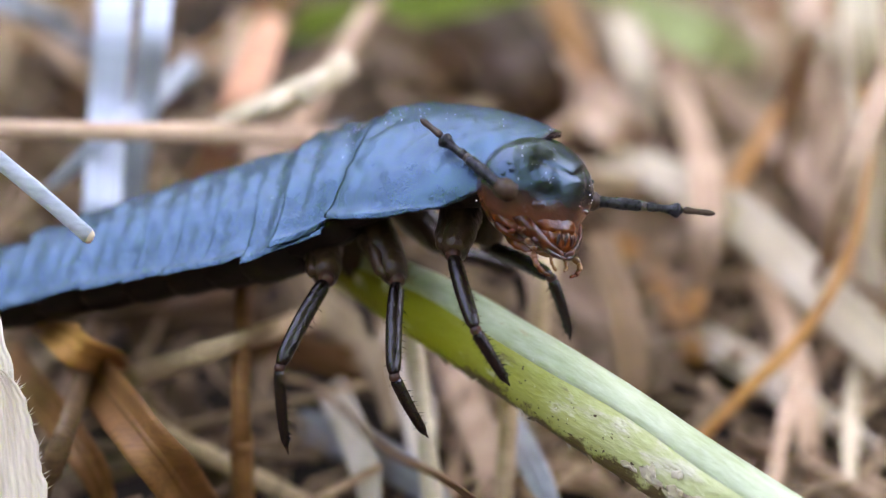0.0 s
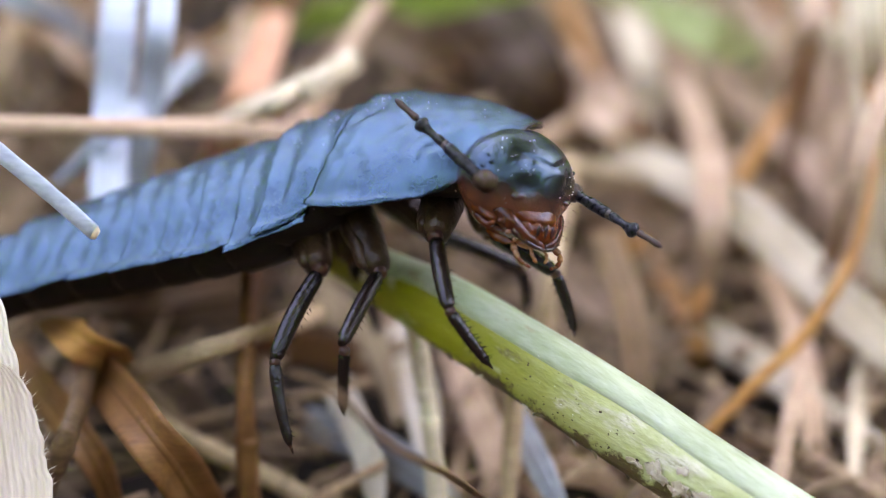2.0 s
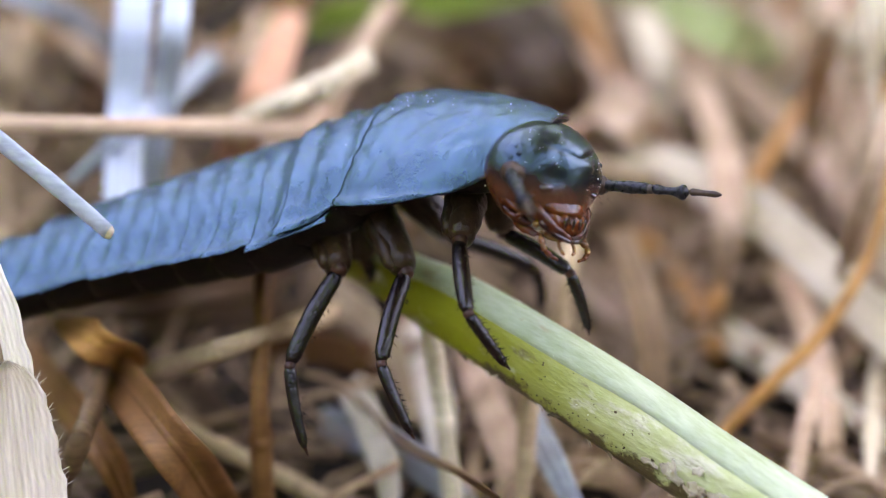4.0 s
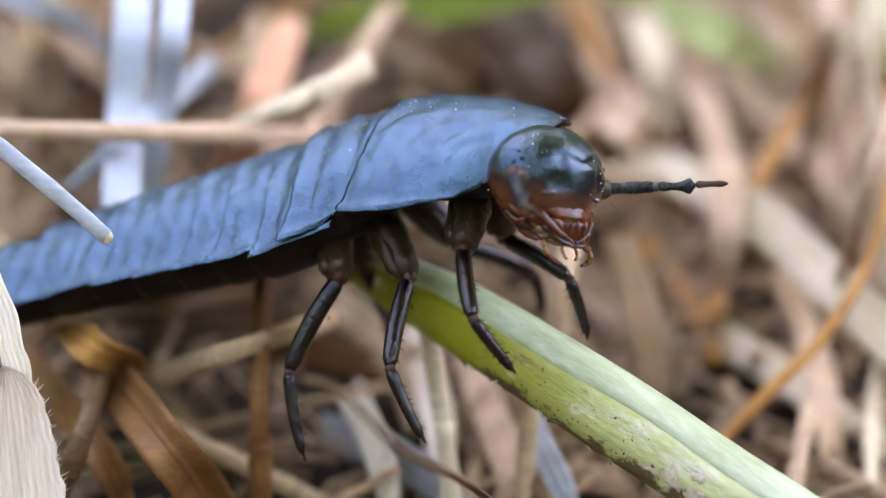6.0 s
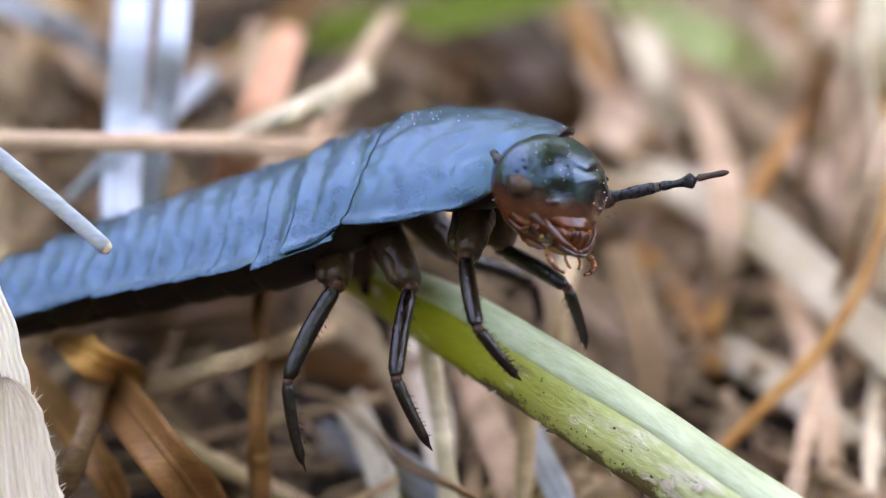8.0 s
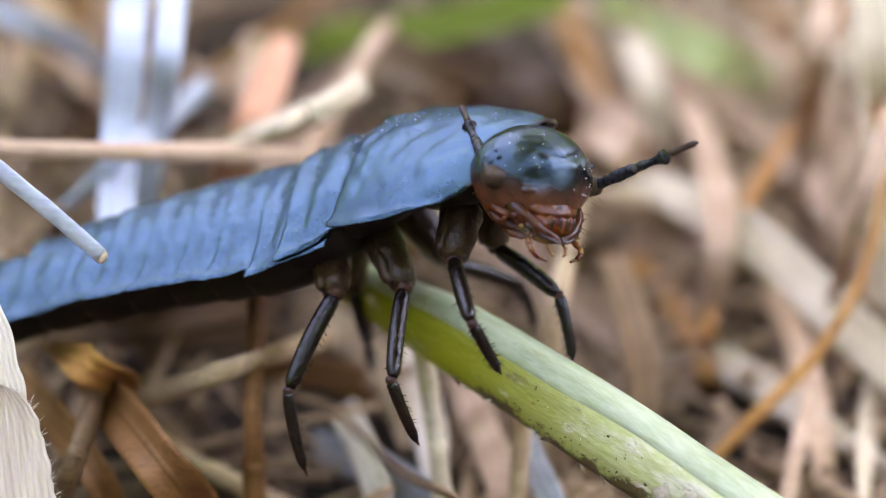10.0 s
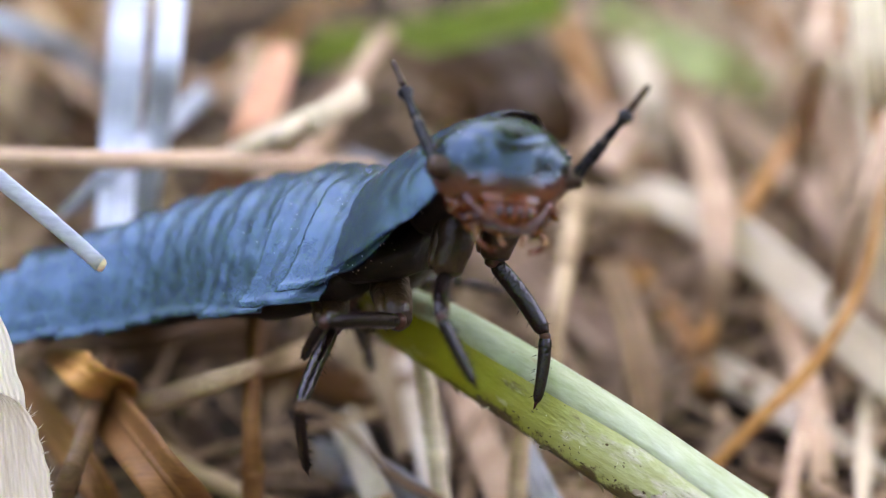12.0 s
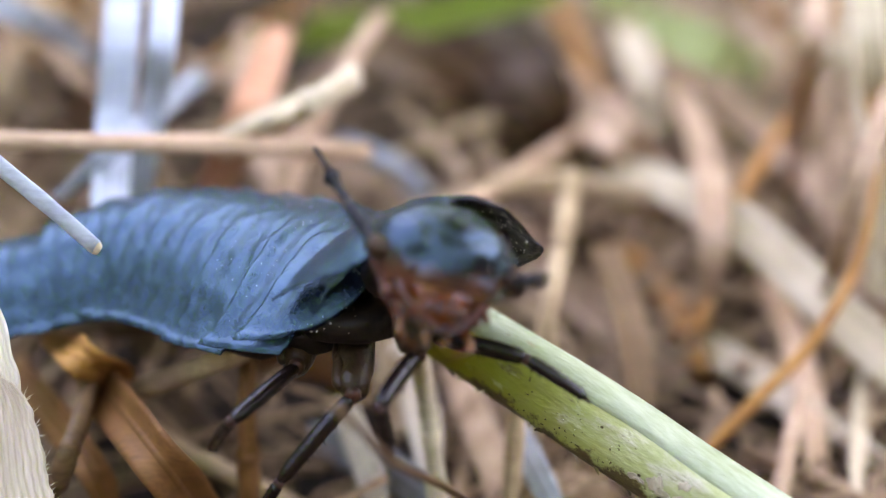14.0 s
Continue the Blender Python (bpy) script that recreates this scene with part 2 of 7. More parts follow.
LITTER = material("mixed_dry_litter", (0.115, 0.062, 0.031), (0.44, 0.275, 0.16), 0.65, 5, 0.4, 0.05, per="island", spread=0.5)
LEAFAGE = material("far_green_leaves", (0.055, 0.12, 0.008), (0.11, 0.22, 0.018), 0.6, 0.2, 0.02, 0, per="island", spread=0.35)


def translucent(m, colour, share):
    """Lets part of the light through a thin leaf."""
    n, l = m.node_tree.nodes, m.node_tree.links
    tr, mx = n.new("ShaderNodeBsdfTranslucent"), n.new("ShaderNodeMixShader")
    tr.inputs["Color"].default_value = (*colour, 1)
    mx.inputs[0].default_value = share
    l.new(n["Principled BSDF"].outputs[0], mx.inputs[1])
    l.new(tr.outputs[0], mx.inputs[2])
    l.new(mx.outputs[0], n["Material Output"].inputs["Surface"])


translucent(LEAFAGE, (0.46, 0.74, 0.03), 0.6)
translucent(GREEN, (0.34, 0.42, 0.05), 0.35)


# ---- shape helpers ----
def finish(bm, name, mat, parent=None, smooth=True):
    bmesh.ops.recalc_face_normals(bm, faces=bm.faces[:])
    for f in bm.faces:
        f.smooth = smooth
    me = bpy.data.meshes.new(name)
    bm.to_mesh(me)
    bm.free()
    me.materials.append(mat)
    ob = new(name, me)
    if parent:
        ob.parent = parent
    return ob


def part(name, bm, mat, parent, label=""):
    return tagged(finish(bm, name, mat, parent), label)


def spline(pts, n):
    """n + 1 points on a smooth curve through pts."""
    pts = [Vector(p) for p in pts]
    ext = [2 * pts[0] - pts[1]] + pts + [2 * pts[-1] - pts[-2]]
    out = []
    for i in range(n + 1):
        f = i / n * (len(pts) - 1)
        k = min(int(f), len(pts) - 2)
        u = f - k
        a, b, c, d = ext[k:k + 4]
        out.append(0.5 * ((2 * b) + (c - a) * u + (2 * a - 5 * b + 4 * c - d) * u * u + (3 * b - a - 3 * c + d) * u ** 3))
    return out


def ring_frames(pts, side=Vector((0, 0, 1))):
    frames = []
    for i, p in enumerate(pts):
        t = (pts[min(i + 1, len(pts) - 1)] - pts[max(i - 1, 0)]).normalized()
        s = side - t * side.dot(t)
        if s.length < 1e-4:
            s = Vector((0, 1, 0)) - t * t.y
        s.normalize()
        frames.append((p, t, s, t.cross(s)))
    return frames


def loft(bm, frames, section):
    """Skins rings: section(i, k, n) gives the two offsets along side and across, in the frames' units. Closed ends."""
    rings = []
    for i, (p, t, s, c) in enumerate(frames):
        offs = section(i / (len(frames) - 1))
        rings.append([bm.verts.new(p + s * a + c * b) for a, b in offs])
    m = len(rings[0])
    for r0, r1 in zip(rings, rings[1:]):
        for k in range(m):
            bm.faces.new((r0[k], r0[(k + 1) % m], r1[(k + 1) % m], r1[k]))
    bm.faces.new(rings[0][::-1])
    bm.faces.new(rings[-1])
    return bm


def rod(pts, radius, n=10, sides=10, side=Vector((0, 0, 1)), flat=1.0, bm=None, ridges=0, depth=0.0, ends=1.0):
    """A rod along pts (already in metres); radius is a number or a function of 0..1, in metres."""
    bm = bm or bmesh.new()
    rad = radius if callable(radius) else (lambda u: radius)

    def section(u):
        r = rad(u)
        out = []
        for k in range(sides):
            a = 2 * math.pi * k / sides
            q = r * (1 + depth * math.cos(ridges * a))
            out.append((q * math.cos(a), q * flat * math.sin(a)))
        return out
    return loft(bm, ring_frames(spline(pts, n), side), section)


def leaf(pts, width, thick, n=14, side=Vector((0, 0, 1)), fold=0.15, bm=None, taper=(0.0, 0.0), ribs=0, m=8):
    """A grass leaf: a folded strip with thickness and ribs; `side` is the way its width lies."""
    bm = bm or bmesh.new()

    def section(u):
        w = width(u) if callable(width) else width * min(1, (1 - taper[0]) + taper[0] * min(1, u * 3)) * min(1, (1 - taper[1]) + taper[1] * min(1, (1 - u) * 2.5))
        up = []
        for k in range(m + 1):
            x = k / m * 2 - 1
            z = fold * w * abs(x) + (0.25 * thick * math.cos(ribs * math.pi * x) if ribs else 0)
            up.append((x * w, z))
        return [(x, z + thick * 0.5 * (1 - 0.6 * abs(x / max(w, 1e-9)))) for x, z in up] + [(x, z - thick * 0.5 * (1 - 0.6 * abs(x / max(w, 1e-9)))) for x, z in up[::-1]]
    return loft(bm, ring_frames(spline(pts, n), side), section)


def blob(bm, centre, radii, seg=10, rings=7, turn=None):
    verts = bmesh.ops.create_uvsphere(bm, u_segments=seg, v_segments=rings, radius=1)["verts"]
    for v in verts:
        q = Vector((v.co.x * radii[0], v.co.y * radii[1], v.co.z * radii[2]))
        v.co = Vector(centre) + (turn @ q if turn else q)
    return bm


# ---- ground ----
def ground_sheet():
    """Soil: a crumbly patch under the scene, running out flat to the horizon."""
    bm = bmesh.new()
    n, size = 90, 0.17
    grid = []
    for i in range(n + 1):
        row = []
        for k in range(n + 1):
            x, y = (i / n - 0.5) * size, (k / n) * size - 0.06
            edge = min(i, n - i, k, n - k) / 8
            z = min(1, edge) * 0.0011 * (noise.noise((x * 180, y * 180, 0)) + 0.5 * noise.noise((x * 600, y * 600, 3))) - 0.0006 * min(1, edge)
            row.append(bm.verts.new((x, y, z)))
        grid.append(row)
    for i in range(n):
        for k in range(n):
            bm.faces.new((grid[i][k], grid[i + 1][k], grid[i + 1][k + 1], grid[i][k + 1]))
    rim = [grid[i][0] for i in range(n + 1)] + [grid[n][k] for k in range(1, n + 1)] + [grid[i][n] for i in range(n - 1, -1, -1)] + [grid[0][k] for k in range(n - 1, 0, -1)]
    c = Vector((0, size / 2 - 0.06, 0))
    last = rim
    inner = len(bm.faces)
    for r in (0.4, 3, 40, 400):
        out = [bm.verts.new(c + ((v.co - c).xy.to_3d().normalized() * r)) for v in rim]
        for a in range(len(rim)):
            b = (a + 1) % len(rim)
            bm.faces.new((last[a], out[a], out[b], last[b]))
        last = out
    for k, face in enumerate(bm.faces):
        face.material_index = int(k >= inner)
    g = finish(bm, "ground", SOIL)
    g.data.materials.append(STRAWY)
    return tagged(g, "crumbly dark brown soil under dry grass litter", "soil", kind="structure")


ground_sheet()


# ---- the larva ----
# Segments along the body: station on the spine (0 tail .. 4 neck), length, half width in front and behind, arch, sweep of the hind corners
SEGMENTS = [
    ("pronotum", 3.50, 3.25, 1.44, 2.42, 1.17, 0.20),
    ("mesonotum", 2.72, 1.75, 1.75, 2.52, 1.12, 0.34),
    ("metanotum", 2.25, 1.45, 2.15, 2.46, 1.10, 0.40),
    ("abdominal_plate", 1.90, 1.30, 2.28, 2.36, 1.16, 0.42),
    ("abdominal_plate", 1.68, 1.30, 2.18, 2.26, 1.18, 0.44),
    ("abdominal_plate", 1.46, 1.30, 2.08, 2.17, 1.18, 0.46),
    ("abdominal_plate", 1.24, 1.30, 1.98, 2.08, 1.17, 0.48),
    ("abdominal_plate", 1.02, 1.30, 1.86, 1.97, 1.14, 0.50),
    ("abdominal_plate", 0.80, 1.30, 1.72, 1.84, 1.08, 0.52),
    ("abdominal_plate", 0.57, 1.30, 1.54, 1.66, 0.98, 0.54),
    ("abdominal_plate", 0.34, 1.30, 1.30, 1.42, 0.84, 0.50),
    ("abdominal_plate", 0.10, 1.30, 1.00, 1.10, 0.66, 0.40),
]


def tergite_mesh(kind, length, a0, a1, arch, sweep):
    """A back plate: arched, flared to thin side edges, hind corners swept back, hind edge lying over the next plate."""
    bm = bmesh.new()
    nu, nv = 40, 66
    thick = 0.07
    top, low = [], []
    first = kind == "pronotum"
    for i in range(nu + 1):
        s = i / nu                                 # 0 hind edge, 1 front edge
        rt, rl = [], []
        for k in range(nv + 1):
            s = i / nu
            v = k / nv * 2 - 1
            v = math.copysign(1 - (1 - abs(v)) ** 1.5, v)                 # finer towards the side edges
            if (first or kind == "mesonotum") and s > 0.55 and abs(v) > 0.55:      # rounded front corners
                a, b = (s - 0.55) / 0.45, (abs(v) - 0.55) / 0.45
                f = max(a, b) / math.hypot(a, b)
                s, v = 0.55 + 0.45 * a * f, math.copysign(0.55 + 0.45 * b * f, v)
            av = abs(v)
            if first:
                half = a1 + (a0 - a1) * s ** 1.7 + 0.16 * math.sin(math.pi * s)
                x = (s - 0.5) * length - s * 0.78 * av ** 2.2 - (1 - s) * sweep * av ** 4
                z = arch * (1 - av ** 2.1) ** 1.12 * (1 - 0.40 * s ** 2.6) - 0.12 * s ** 2
                z += 0.042 * math.exp(-((av - 0.975) / 0.022) ** 2) - 0.03 * math.exp(-((av - 0.90) / 0.05) ** 2)     # raised rim
                z -= 0.045 * math.exp(-((av - 0.45) / 0.16) ** 2 - ((s - 0.55) / 0.2) ** 2)
            else:
                half = a1 + (a0 - a1) * s ** 1.6
                x = (s - 0.5) * length - (1 - s) * sweep * av ** 5 - 0.05 * av - (0.75 if kind == "mesonotum" else 0.25) * s * av ** 4
                z = arch * (1 - av ** 2.0) ** (1.32 if kind == "abdominal_plate" else 1.18)
                z += 0.030 * math.sin(s * 17 + 2.2 * av + noise.noise((v * 3, arch * 50, 0))) * (1 - av ** 4) * (1.0 if kind == "metanotum" or kind == "mesonotum" else 0.28)
                z += 0.05 * math.exp(-((av - 0.97) / 0.03) ** 2)
                z += 0.040 * noise.noise((x * 2.4 + arch * 9, v * 3.2, 5.0)) * (1 - av ** 6)
            z += (0.06 if first or kind == "mesonotum" else 0.022) * (1 - s) ** 2 - 0.07 * s
            z += 0.018 * noise.noise((x * 3.6, v * 8, arch * 17)) + 0.040 * noise.noise((x * 1.7, v * 4, length * 7 + arch * 31)) + 0.012 * noise.noise((x * 6, v * 13, arch * 40))
            z -= (0.034 if first else 0.014) * math.exp(-(noise.noise((x * 1.9 + a0, v * half * 1.5, arch * 23)) / 0.10) ** 2) * min(1, (1 - av) * 4)      # shallow creases
            z += 0.010 * noise.noise((x * 7.5, v * half * 7.5, a1 * 13)) * min(1, (1 - av) * 6)
            jag = 0.03 * noise.noise((s * 9, v * 3, a0)) * (av > 0.98)
            y = v * (half + jag)
            p = Vector((x, y, z))
            edge = min(1, (1 - av) * 9 + 0.25) * min(1, s * 8 + 0.35)
            rt.append(bm.verts.new(p * 0.001))
            rl.append(bm.verts.new((p - Vector((0, 0, thick * edge))) * 0.001))
        top.append(rt)
        low.append(rl)
    for i in range(nu):
        for k in range(nv):
            bm.faces.new((top[i][k], top[i][k + 1], top[i + 1][k + 1], top[i + 1][k]))
            bm.faces.new((low[i][k], low[i + 1][k], low[i + 1][k + 1], low[i][k + 1])).material_index = 1
    for i in range(nu):
        for k in (0, nv):
            bm.faces.new((top[i][k], top[i + 1][k], low[i + 1][k], low[i][k]))
    for k in range(nv):
        for i in (0, nu):
            bm.faces.new((top[i][k], top[i][k + 1], low[i][k + 1], low[i][k]))
    return bm, [v.co.copy() for v in top[nu]]


def sternite_mesh(length, half, arch, deep):
    """The soft underside of one segment, a trough below the plate."""
    bm = bmesh.new()
    pts = [Vector((x * length * 0.001, 0, 0)) for x in (-0.55, -0.35, 0, 0.35, 0.55)]

    def section(u):
        k = 1 - 0.12 * abs(2 * u - 1) ** 3
        out = []
        for j in range(20):
            a = 2 * math.pi * j / 20
            up, ac = math.cos(a), math.sin(a)
            z = (arch * 0.25 if up > 0 else deep) * math.copysign(abs(up) ** 0.7, up) * k
            out.append((z * 0.001, half * 0.80 * math.copysign(abs(ac) ** 0.8, ac) * k * 0.001))
        return out
    return loft(bm, ring_frames(pts), section)


def head_mesh():
    bm = bmesh.new()
    bmesh.ops.create_uvsphere(bm, u_segments=96, v_segments=64, radius=1)
    for v in bm.verts:
        x, y, z = v.co
        fx = max(0, x)
        low = max(0, -z - 0.05)
        w = 1.24 * (1 - 0.34 * low ** 1.2)
        p = Vector((x * (0.92 if x > 0 else 0.80), y * w, z * (0.96 if z > 0 else 0.98)))
        p.x += 0.10 * fx * low                                                          # lower face drawn forward
        p.x -= 0.10 * math.exp(-((z - 0.02) / 0.22) ** 2 - ((abs(y) - 0.45) / 0.16) ** 2) * fx     # dents beside the brow
        p.x += 0.06 * math.exp(-((z + 0.1) / 0.35) ** 2 - (y / 0.25) ** 2) * fx
        p.x -= 0.05 * math.exp(-((z - 0.42 - 0.35 * abs(y)) / 0.05) ** 2) * fx * (abs(y) < 0.7)    # forked seam
        p.x -= 0.035 * math.exp(-((abs(y) - 0.30 - 0.25 * z) / 0.06) ** 2 - ((z - 0.25) / 0.35) ** 2) * fx      # creases of the brow
        p += 0.018 * v.co * noise.noise(v.co * 4) + 0.012 * v.co * noise.noise(v.co * 13)
        p.x = min(p.x, 0.86 + 0.6 * (p.x - 0.86)) if p.x > 0.86 else p.x
        v.co = p * 0.001
    return bm


def roughen(bm, amount, scale, seed):
    """Uneven relief of `amount` mm on a small part."""
    for v in bm.verts:
        q = v.co * 1000
        v.co += Vector([noise.noise(q * scale + Vector((seed * 3.1, k * 7.7, 0))) for k in range(3)]) * amount * 0.001


def rough_blob(c, r, seed):
    bm = blob(bmesh.new(), Vector(c) * 0.001, Vector(r) * 0.001, 18, 12)
    roughen(bm, 0.05, 5, seed)
    return bm


def face_plate(rows, thick, waves, depth):
    """A curved plate across the face from rows of (height, half width, reach), fluted from side to side."""
    bm = bmesh.new()
    n, front, back = 26, [], []
    for z, half, reach in rows:
        fr, bk = [], []
        for k in range(n + 1):
            v = k / n * 2 - 1
            x = reach - 0.26 * half * v * v + depth * math.cos(v * waves * 1.57) * (1 - v ** 6) - 0.10 * abs(v) ** 8
            q = Vector((x, v * half, z + 0.008 * math.cos(v * waves * 1.57)))
            q += Vector((0.02 * noise.noise(q * 7), 0, 0.015 * noise.noise(q * 9)))
            fr.append(bm.verts.new(q * 0.001))
            bk.append(bm.verts.new((q - Vector((thick + 0.1, 0, 0))) * 0.001))
        front.append(fr)
        back.append(bk)
    for i in range(len(rows) - 1):
        for k in range(n):
            bm.faces.new((front[i][k], front[i + 1][k], front[i + 1][k + 1], front[i][k + 1]))
            bm.faces.new((back[i][k], back[i][k + 1], back[i + 1][k + 1], back[i + 1][k]))
        for k in (0, n):
            bm.faces.new((front[i][k], back[i][k], back[i + 1][k], front[i + 1][k]))
    for i in (0, len(rows) - 1):
        for k in range(n):
            bm.faces.new((front[i][k], front[i][k + 1], back[i][k + 1], back[i][k]))
    bmesh.ops.recalc_face_normals(bm, faces=bm.faces)
    return bm


def mouth_parts(head):
    f = 0.001
    # brow shield and upper lip, set into the lower face
    bm = face_plate([(-0.30, 0.50, 0.845), (-0.40, 0.56, 0.905), (-0.50, 0.54, 0.955), (-0.58, 0.47, 0.975)], 0.10, 3, 0.012)
    part("face_shield", bm, AMBER, head, "glossy red-brown face shield")
    bm = face_plate([(-0.56, 0.46, 0.96), (-0.62, 0.47, 0.995), (-0.72, 0.43, 1.02), (-0.82, 0.34, 1.015), (-0.90, 0.20, 0.985)], 0.08, 9, 0.022)
    part("upper_lip", bm, AMBER, head, "shiny amber upper lip")
    for sgn in (-1, 1):
        for yy, xx, hh in ((0.09, 1.035, 0.115), (0.25, 1.00, 0.10)):
            bm = blob(bmesh.new(), (xx * f, yy * sgn * f, -0.69 * f), (0.020 * f, 0.043 * f, hh * f), 10, 8)
            part("lip_spot", bm, HORN, head, "dark red oval spot on the lip")
        bm = rod([Vector(q) * f for q in ((0.995, 0.17 * sgn, -0.60), (1.04, 0.165 * sgn, -0.70), (1.03, 0.12 * sgn, -0.82))], lambda u: 0.020 * f, 6, 8)
        part("lip_ridge", bm, AMBER, head, "pale amber ridge of the lip")
        bm = rough_blob((0.60, 0.58 * sgn, -0.16), (0.20, 0.22, 0.10), 11 + sgn)
        part("brow_lobe", bm, CAPSULE, head)
        # jaws that close in a point under the lip
        bm = rod([Vector(q) * f for q in ((0.42, 0.80 * sgn, -0.42), (0.66, 0.66 * sgn, -0.60), (0.86, 0.44 * sgn, -0.80), (0.98, 0.18 * sgn, -0.93), (0.99, 0.02 * sgn, -0.97))],
                 lambda u: (0.16 - 0.10 * u) * f * min(1, 0.5 + 3 * u), 18, 14, flat=0.6)
        roughen(bm, 0.03, 9, 3 + sgn)
        part("mandible", bm, DARKAMBER, head, "red-brown mandible with a dark cutting edge")
        bm = rod([Vector(q) * f for q in ((0.74, 0.62 * sgn, -0.74), (0.90, 0.40 * sgn, -0.90), (1.01, 0.15 * sgn, -0.99), (1.02, 0.0, -1.00))],
                 lambda u: (0.055 - 0.02 * u) * f, 12, 10)
        part("mandible_edge", bm, HORN, head, "dark red horny mandible edge")
        # cheek and lower jaw: lobes and plates that run to the mouth
        for k, (a, b, c, r, mat) in enumerate((
                ((0.10, 1.00, -0.22), (0.36, 0.92, -0.36), (0.62, 0.74, -0.46), 0.11, DARKAMBER),
                ((-0.10, 0.96, -0.40), (0.20, 0.92, -0.56), (0.52, 0.74, -0.70), 0.13, AMBER),
                ((-0.05, 0.86, -0.62), (0.24, 0.82, -0.78), (0.55, 0.64, -0.88), 0.12, DARKAMBER),
                ((0.20, 0.68, -0.88), (0.42, 0.62, -0.98), (0.66, 0.48, -1.04), 0.10, AMBER))):
            bm = rod([Vector((q[0] * 0.93, q[1] * 0.92 * sgn, q[2] * 0.95)) * f for q in (a, b, c)], lambda u, r=r: r * (1 - 0.4 * u) * f * min(1, 0.45 + 3 * u, 0.5 + 3 * (1 - u)), 14, 12, flat=0.75)
            roughen(bm, 0.045, 7, 8 + sgn + 2.3 * k)
            part("cheek_plate" if k < 3 else "jaw_base", bm, mat, head, "reddish brown cheek plate" if k < 3 else "amber lower jaw")
        for k, (q, r) in enumerate((((0.52, 0.78, -0.62), 0.075), ((0.62, 0.66, -0.80), 0.06), ((0.40, 0.86, -0.70), 0.07), ((0.72, 0.56, -0.92), 0.05))):
            bm = blob(bmesh.new(), Vector((q[0] + 0.06, q[1] * sgn, q[2])) * f, (r * f, r * f, r * 0.8 * f), 12, 8)
            roughen(bm, 0.03, 8, 5 + k + sgn)
            part("cheek_lobe", bm, PALEAMBER if k % 2 else AMBER, head)
        # jointed feelers of the mouth, hooked inwards
        chain = [Vector((0.72, 0.50 * sgn, -0.98)), Vector((0.86, 0.60 * sgn, -1.08)), Vector((0.94, 0.57 * sgn, -1.20)), Vector((0.98, 0.44 * sgn, -1.29)), Vector((1.00, 0.28 * sgn, -1.33))]
        for a, b, r in zip(chain, chain[1:], (0.055, 0.048, 0.042, 0.028)):
            bm = rod([a * f, (a * 0.5 + b * 0.5) * f, b * f], lambda u, r=r: r * (0.65 + 0.5 * math.sin(math.pi * u * 0.8)) * f, 6, 8)
            part("palp_joint", bm, AMBER if r < 0.045 else PALEAMBER, head)
        chain = [Vector((0.82, 0.15 * sgn, -1.00)), Vector((0.90, 0.20 * sgn, -1.10)), Vector((0.96, 0.17 * sgn, -1.19)), Vector((0.98, 0.11 * sgn, -1.24))]
        for a, b in zip(chain, chain[1:]):
            bm = rod([a * f, (a * 0.5 + b * 0.5) * f, b * f], lambda u: 0.036 * (1 - 0.35 * u) * f, 5, 8)
            part("palp_joint", bm, PALEAMBER, head)
    # ring in which the feeler turns
        out = Vector((0.30, 1.0 * sgn, 0.0)).normalized()
        base = Vector((0.34, 1.10 * sgn, 0.0))
        bm = rod([(base - out * 0.10) * f, (base + out * 0.03) * f, (base + out * 0.22) * f], lambda u: (0.235 - 0.09 * u + 0.02 * math.sin(25 * u)) * f, 10, 16)
        part("feeler_socket", bm, TIPBROWN, head, "dark brown wrinkled feeler socket")
        for k in range(3):
            q = Vector((0.24 + 0.12 * (k % 2), (1.13 - 0.05 * k) * sgn, 0.24 + 0.10 * k))
            bm = blob(bmesh.new(), q * f, (0.05 * f, 0.05 * f, 0.05 * f), 12, 8)
            part("ocellus", bm, CAPSULE, head)
    bm = blob(bmesh.new(), (0.64 * f, 0, -0.98 * f), (0.22 * f, 0.32 * f, 0.09 * f), 16, 10)
    part("lower_lip", bm, PALEAMBER, head, "pale amber lower lip")
    # fine dust and bristles on the brow
    bm = bmesh.new()
    rnd = random.Random(5)
    for k in range(60):
        th, ph = rnd.uniform(-1.3, 1.3), rnd.uniform(-0.1, 1.2)
        d = Vector((math.cos(ph) * math.cos(th), math.cos(ph) * math.sin(th), math.sin(ph)))
        q = Vector((d.x * 0.92, d.y * 1.23, d.z * 0.955))
        r = rnd.choice((0.006, 0.008, 0.010, 0.014)) * f
        blob(bm, q * f, (r, r, r), 5, 4)
    tagged(part("dust", bm, GRAIN, head, "tiny pale dust grains"), kind="stuff")
    bm = bmesh.new()
    for k in range(40):
        sgn = 1 if k % 2 else -1
        q = Vector((rnd.uniform(0.1, 0.8), sgn * rnd.uniform(0.7, 0.95), rnd.uniform(-0.85, 0.1)))
        q = Vector((q.x, q.y, q.z))
        d = Vector((0.3, sgn, -0.4 + rnd.uniform(-0.3, 0.3))).normalized()
        bristle(bm, q * f, (q + d * rnd.uniform(0.12, 0.24)) * f, 0.007 * f)
    tagged(part("bristles", bm, JOINT, head, "short reddish bristles"), kind="stuff")


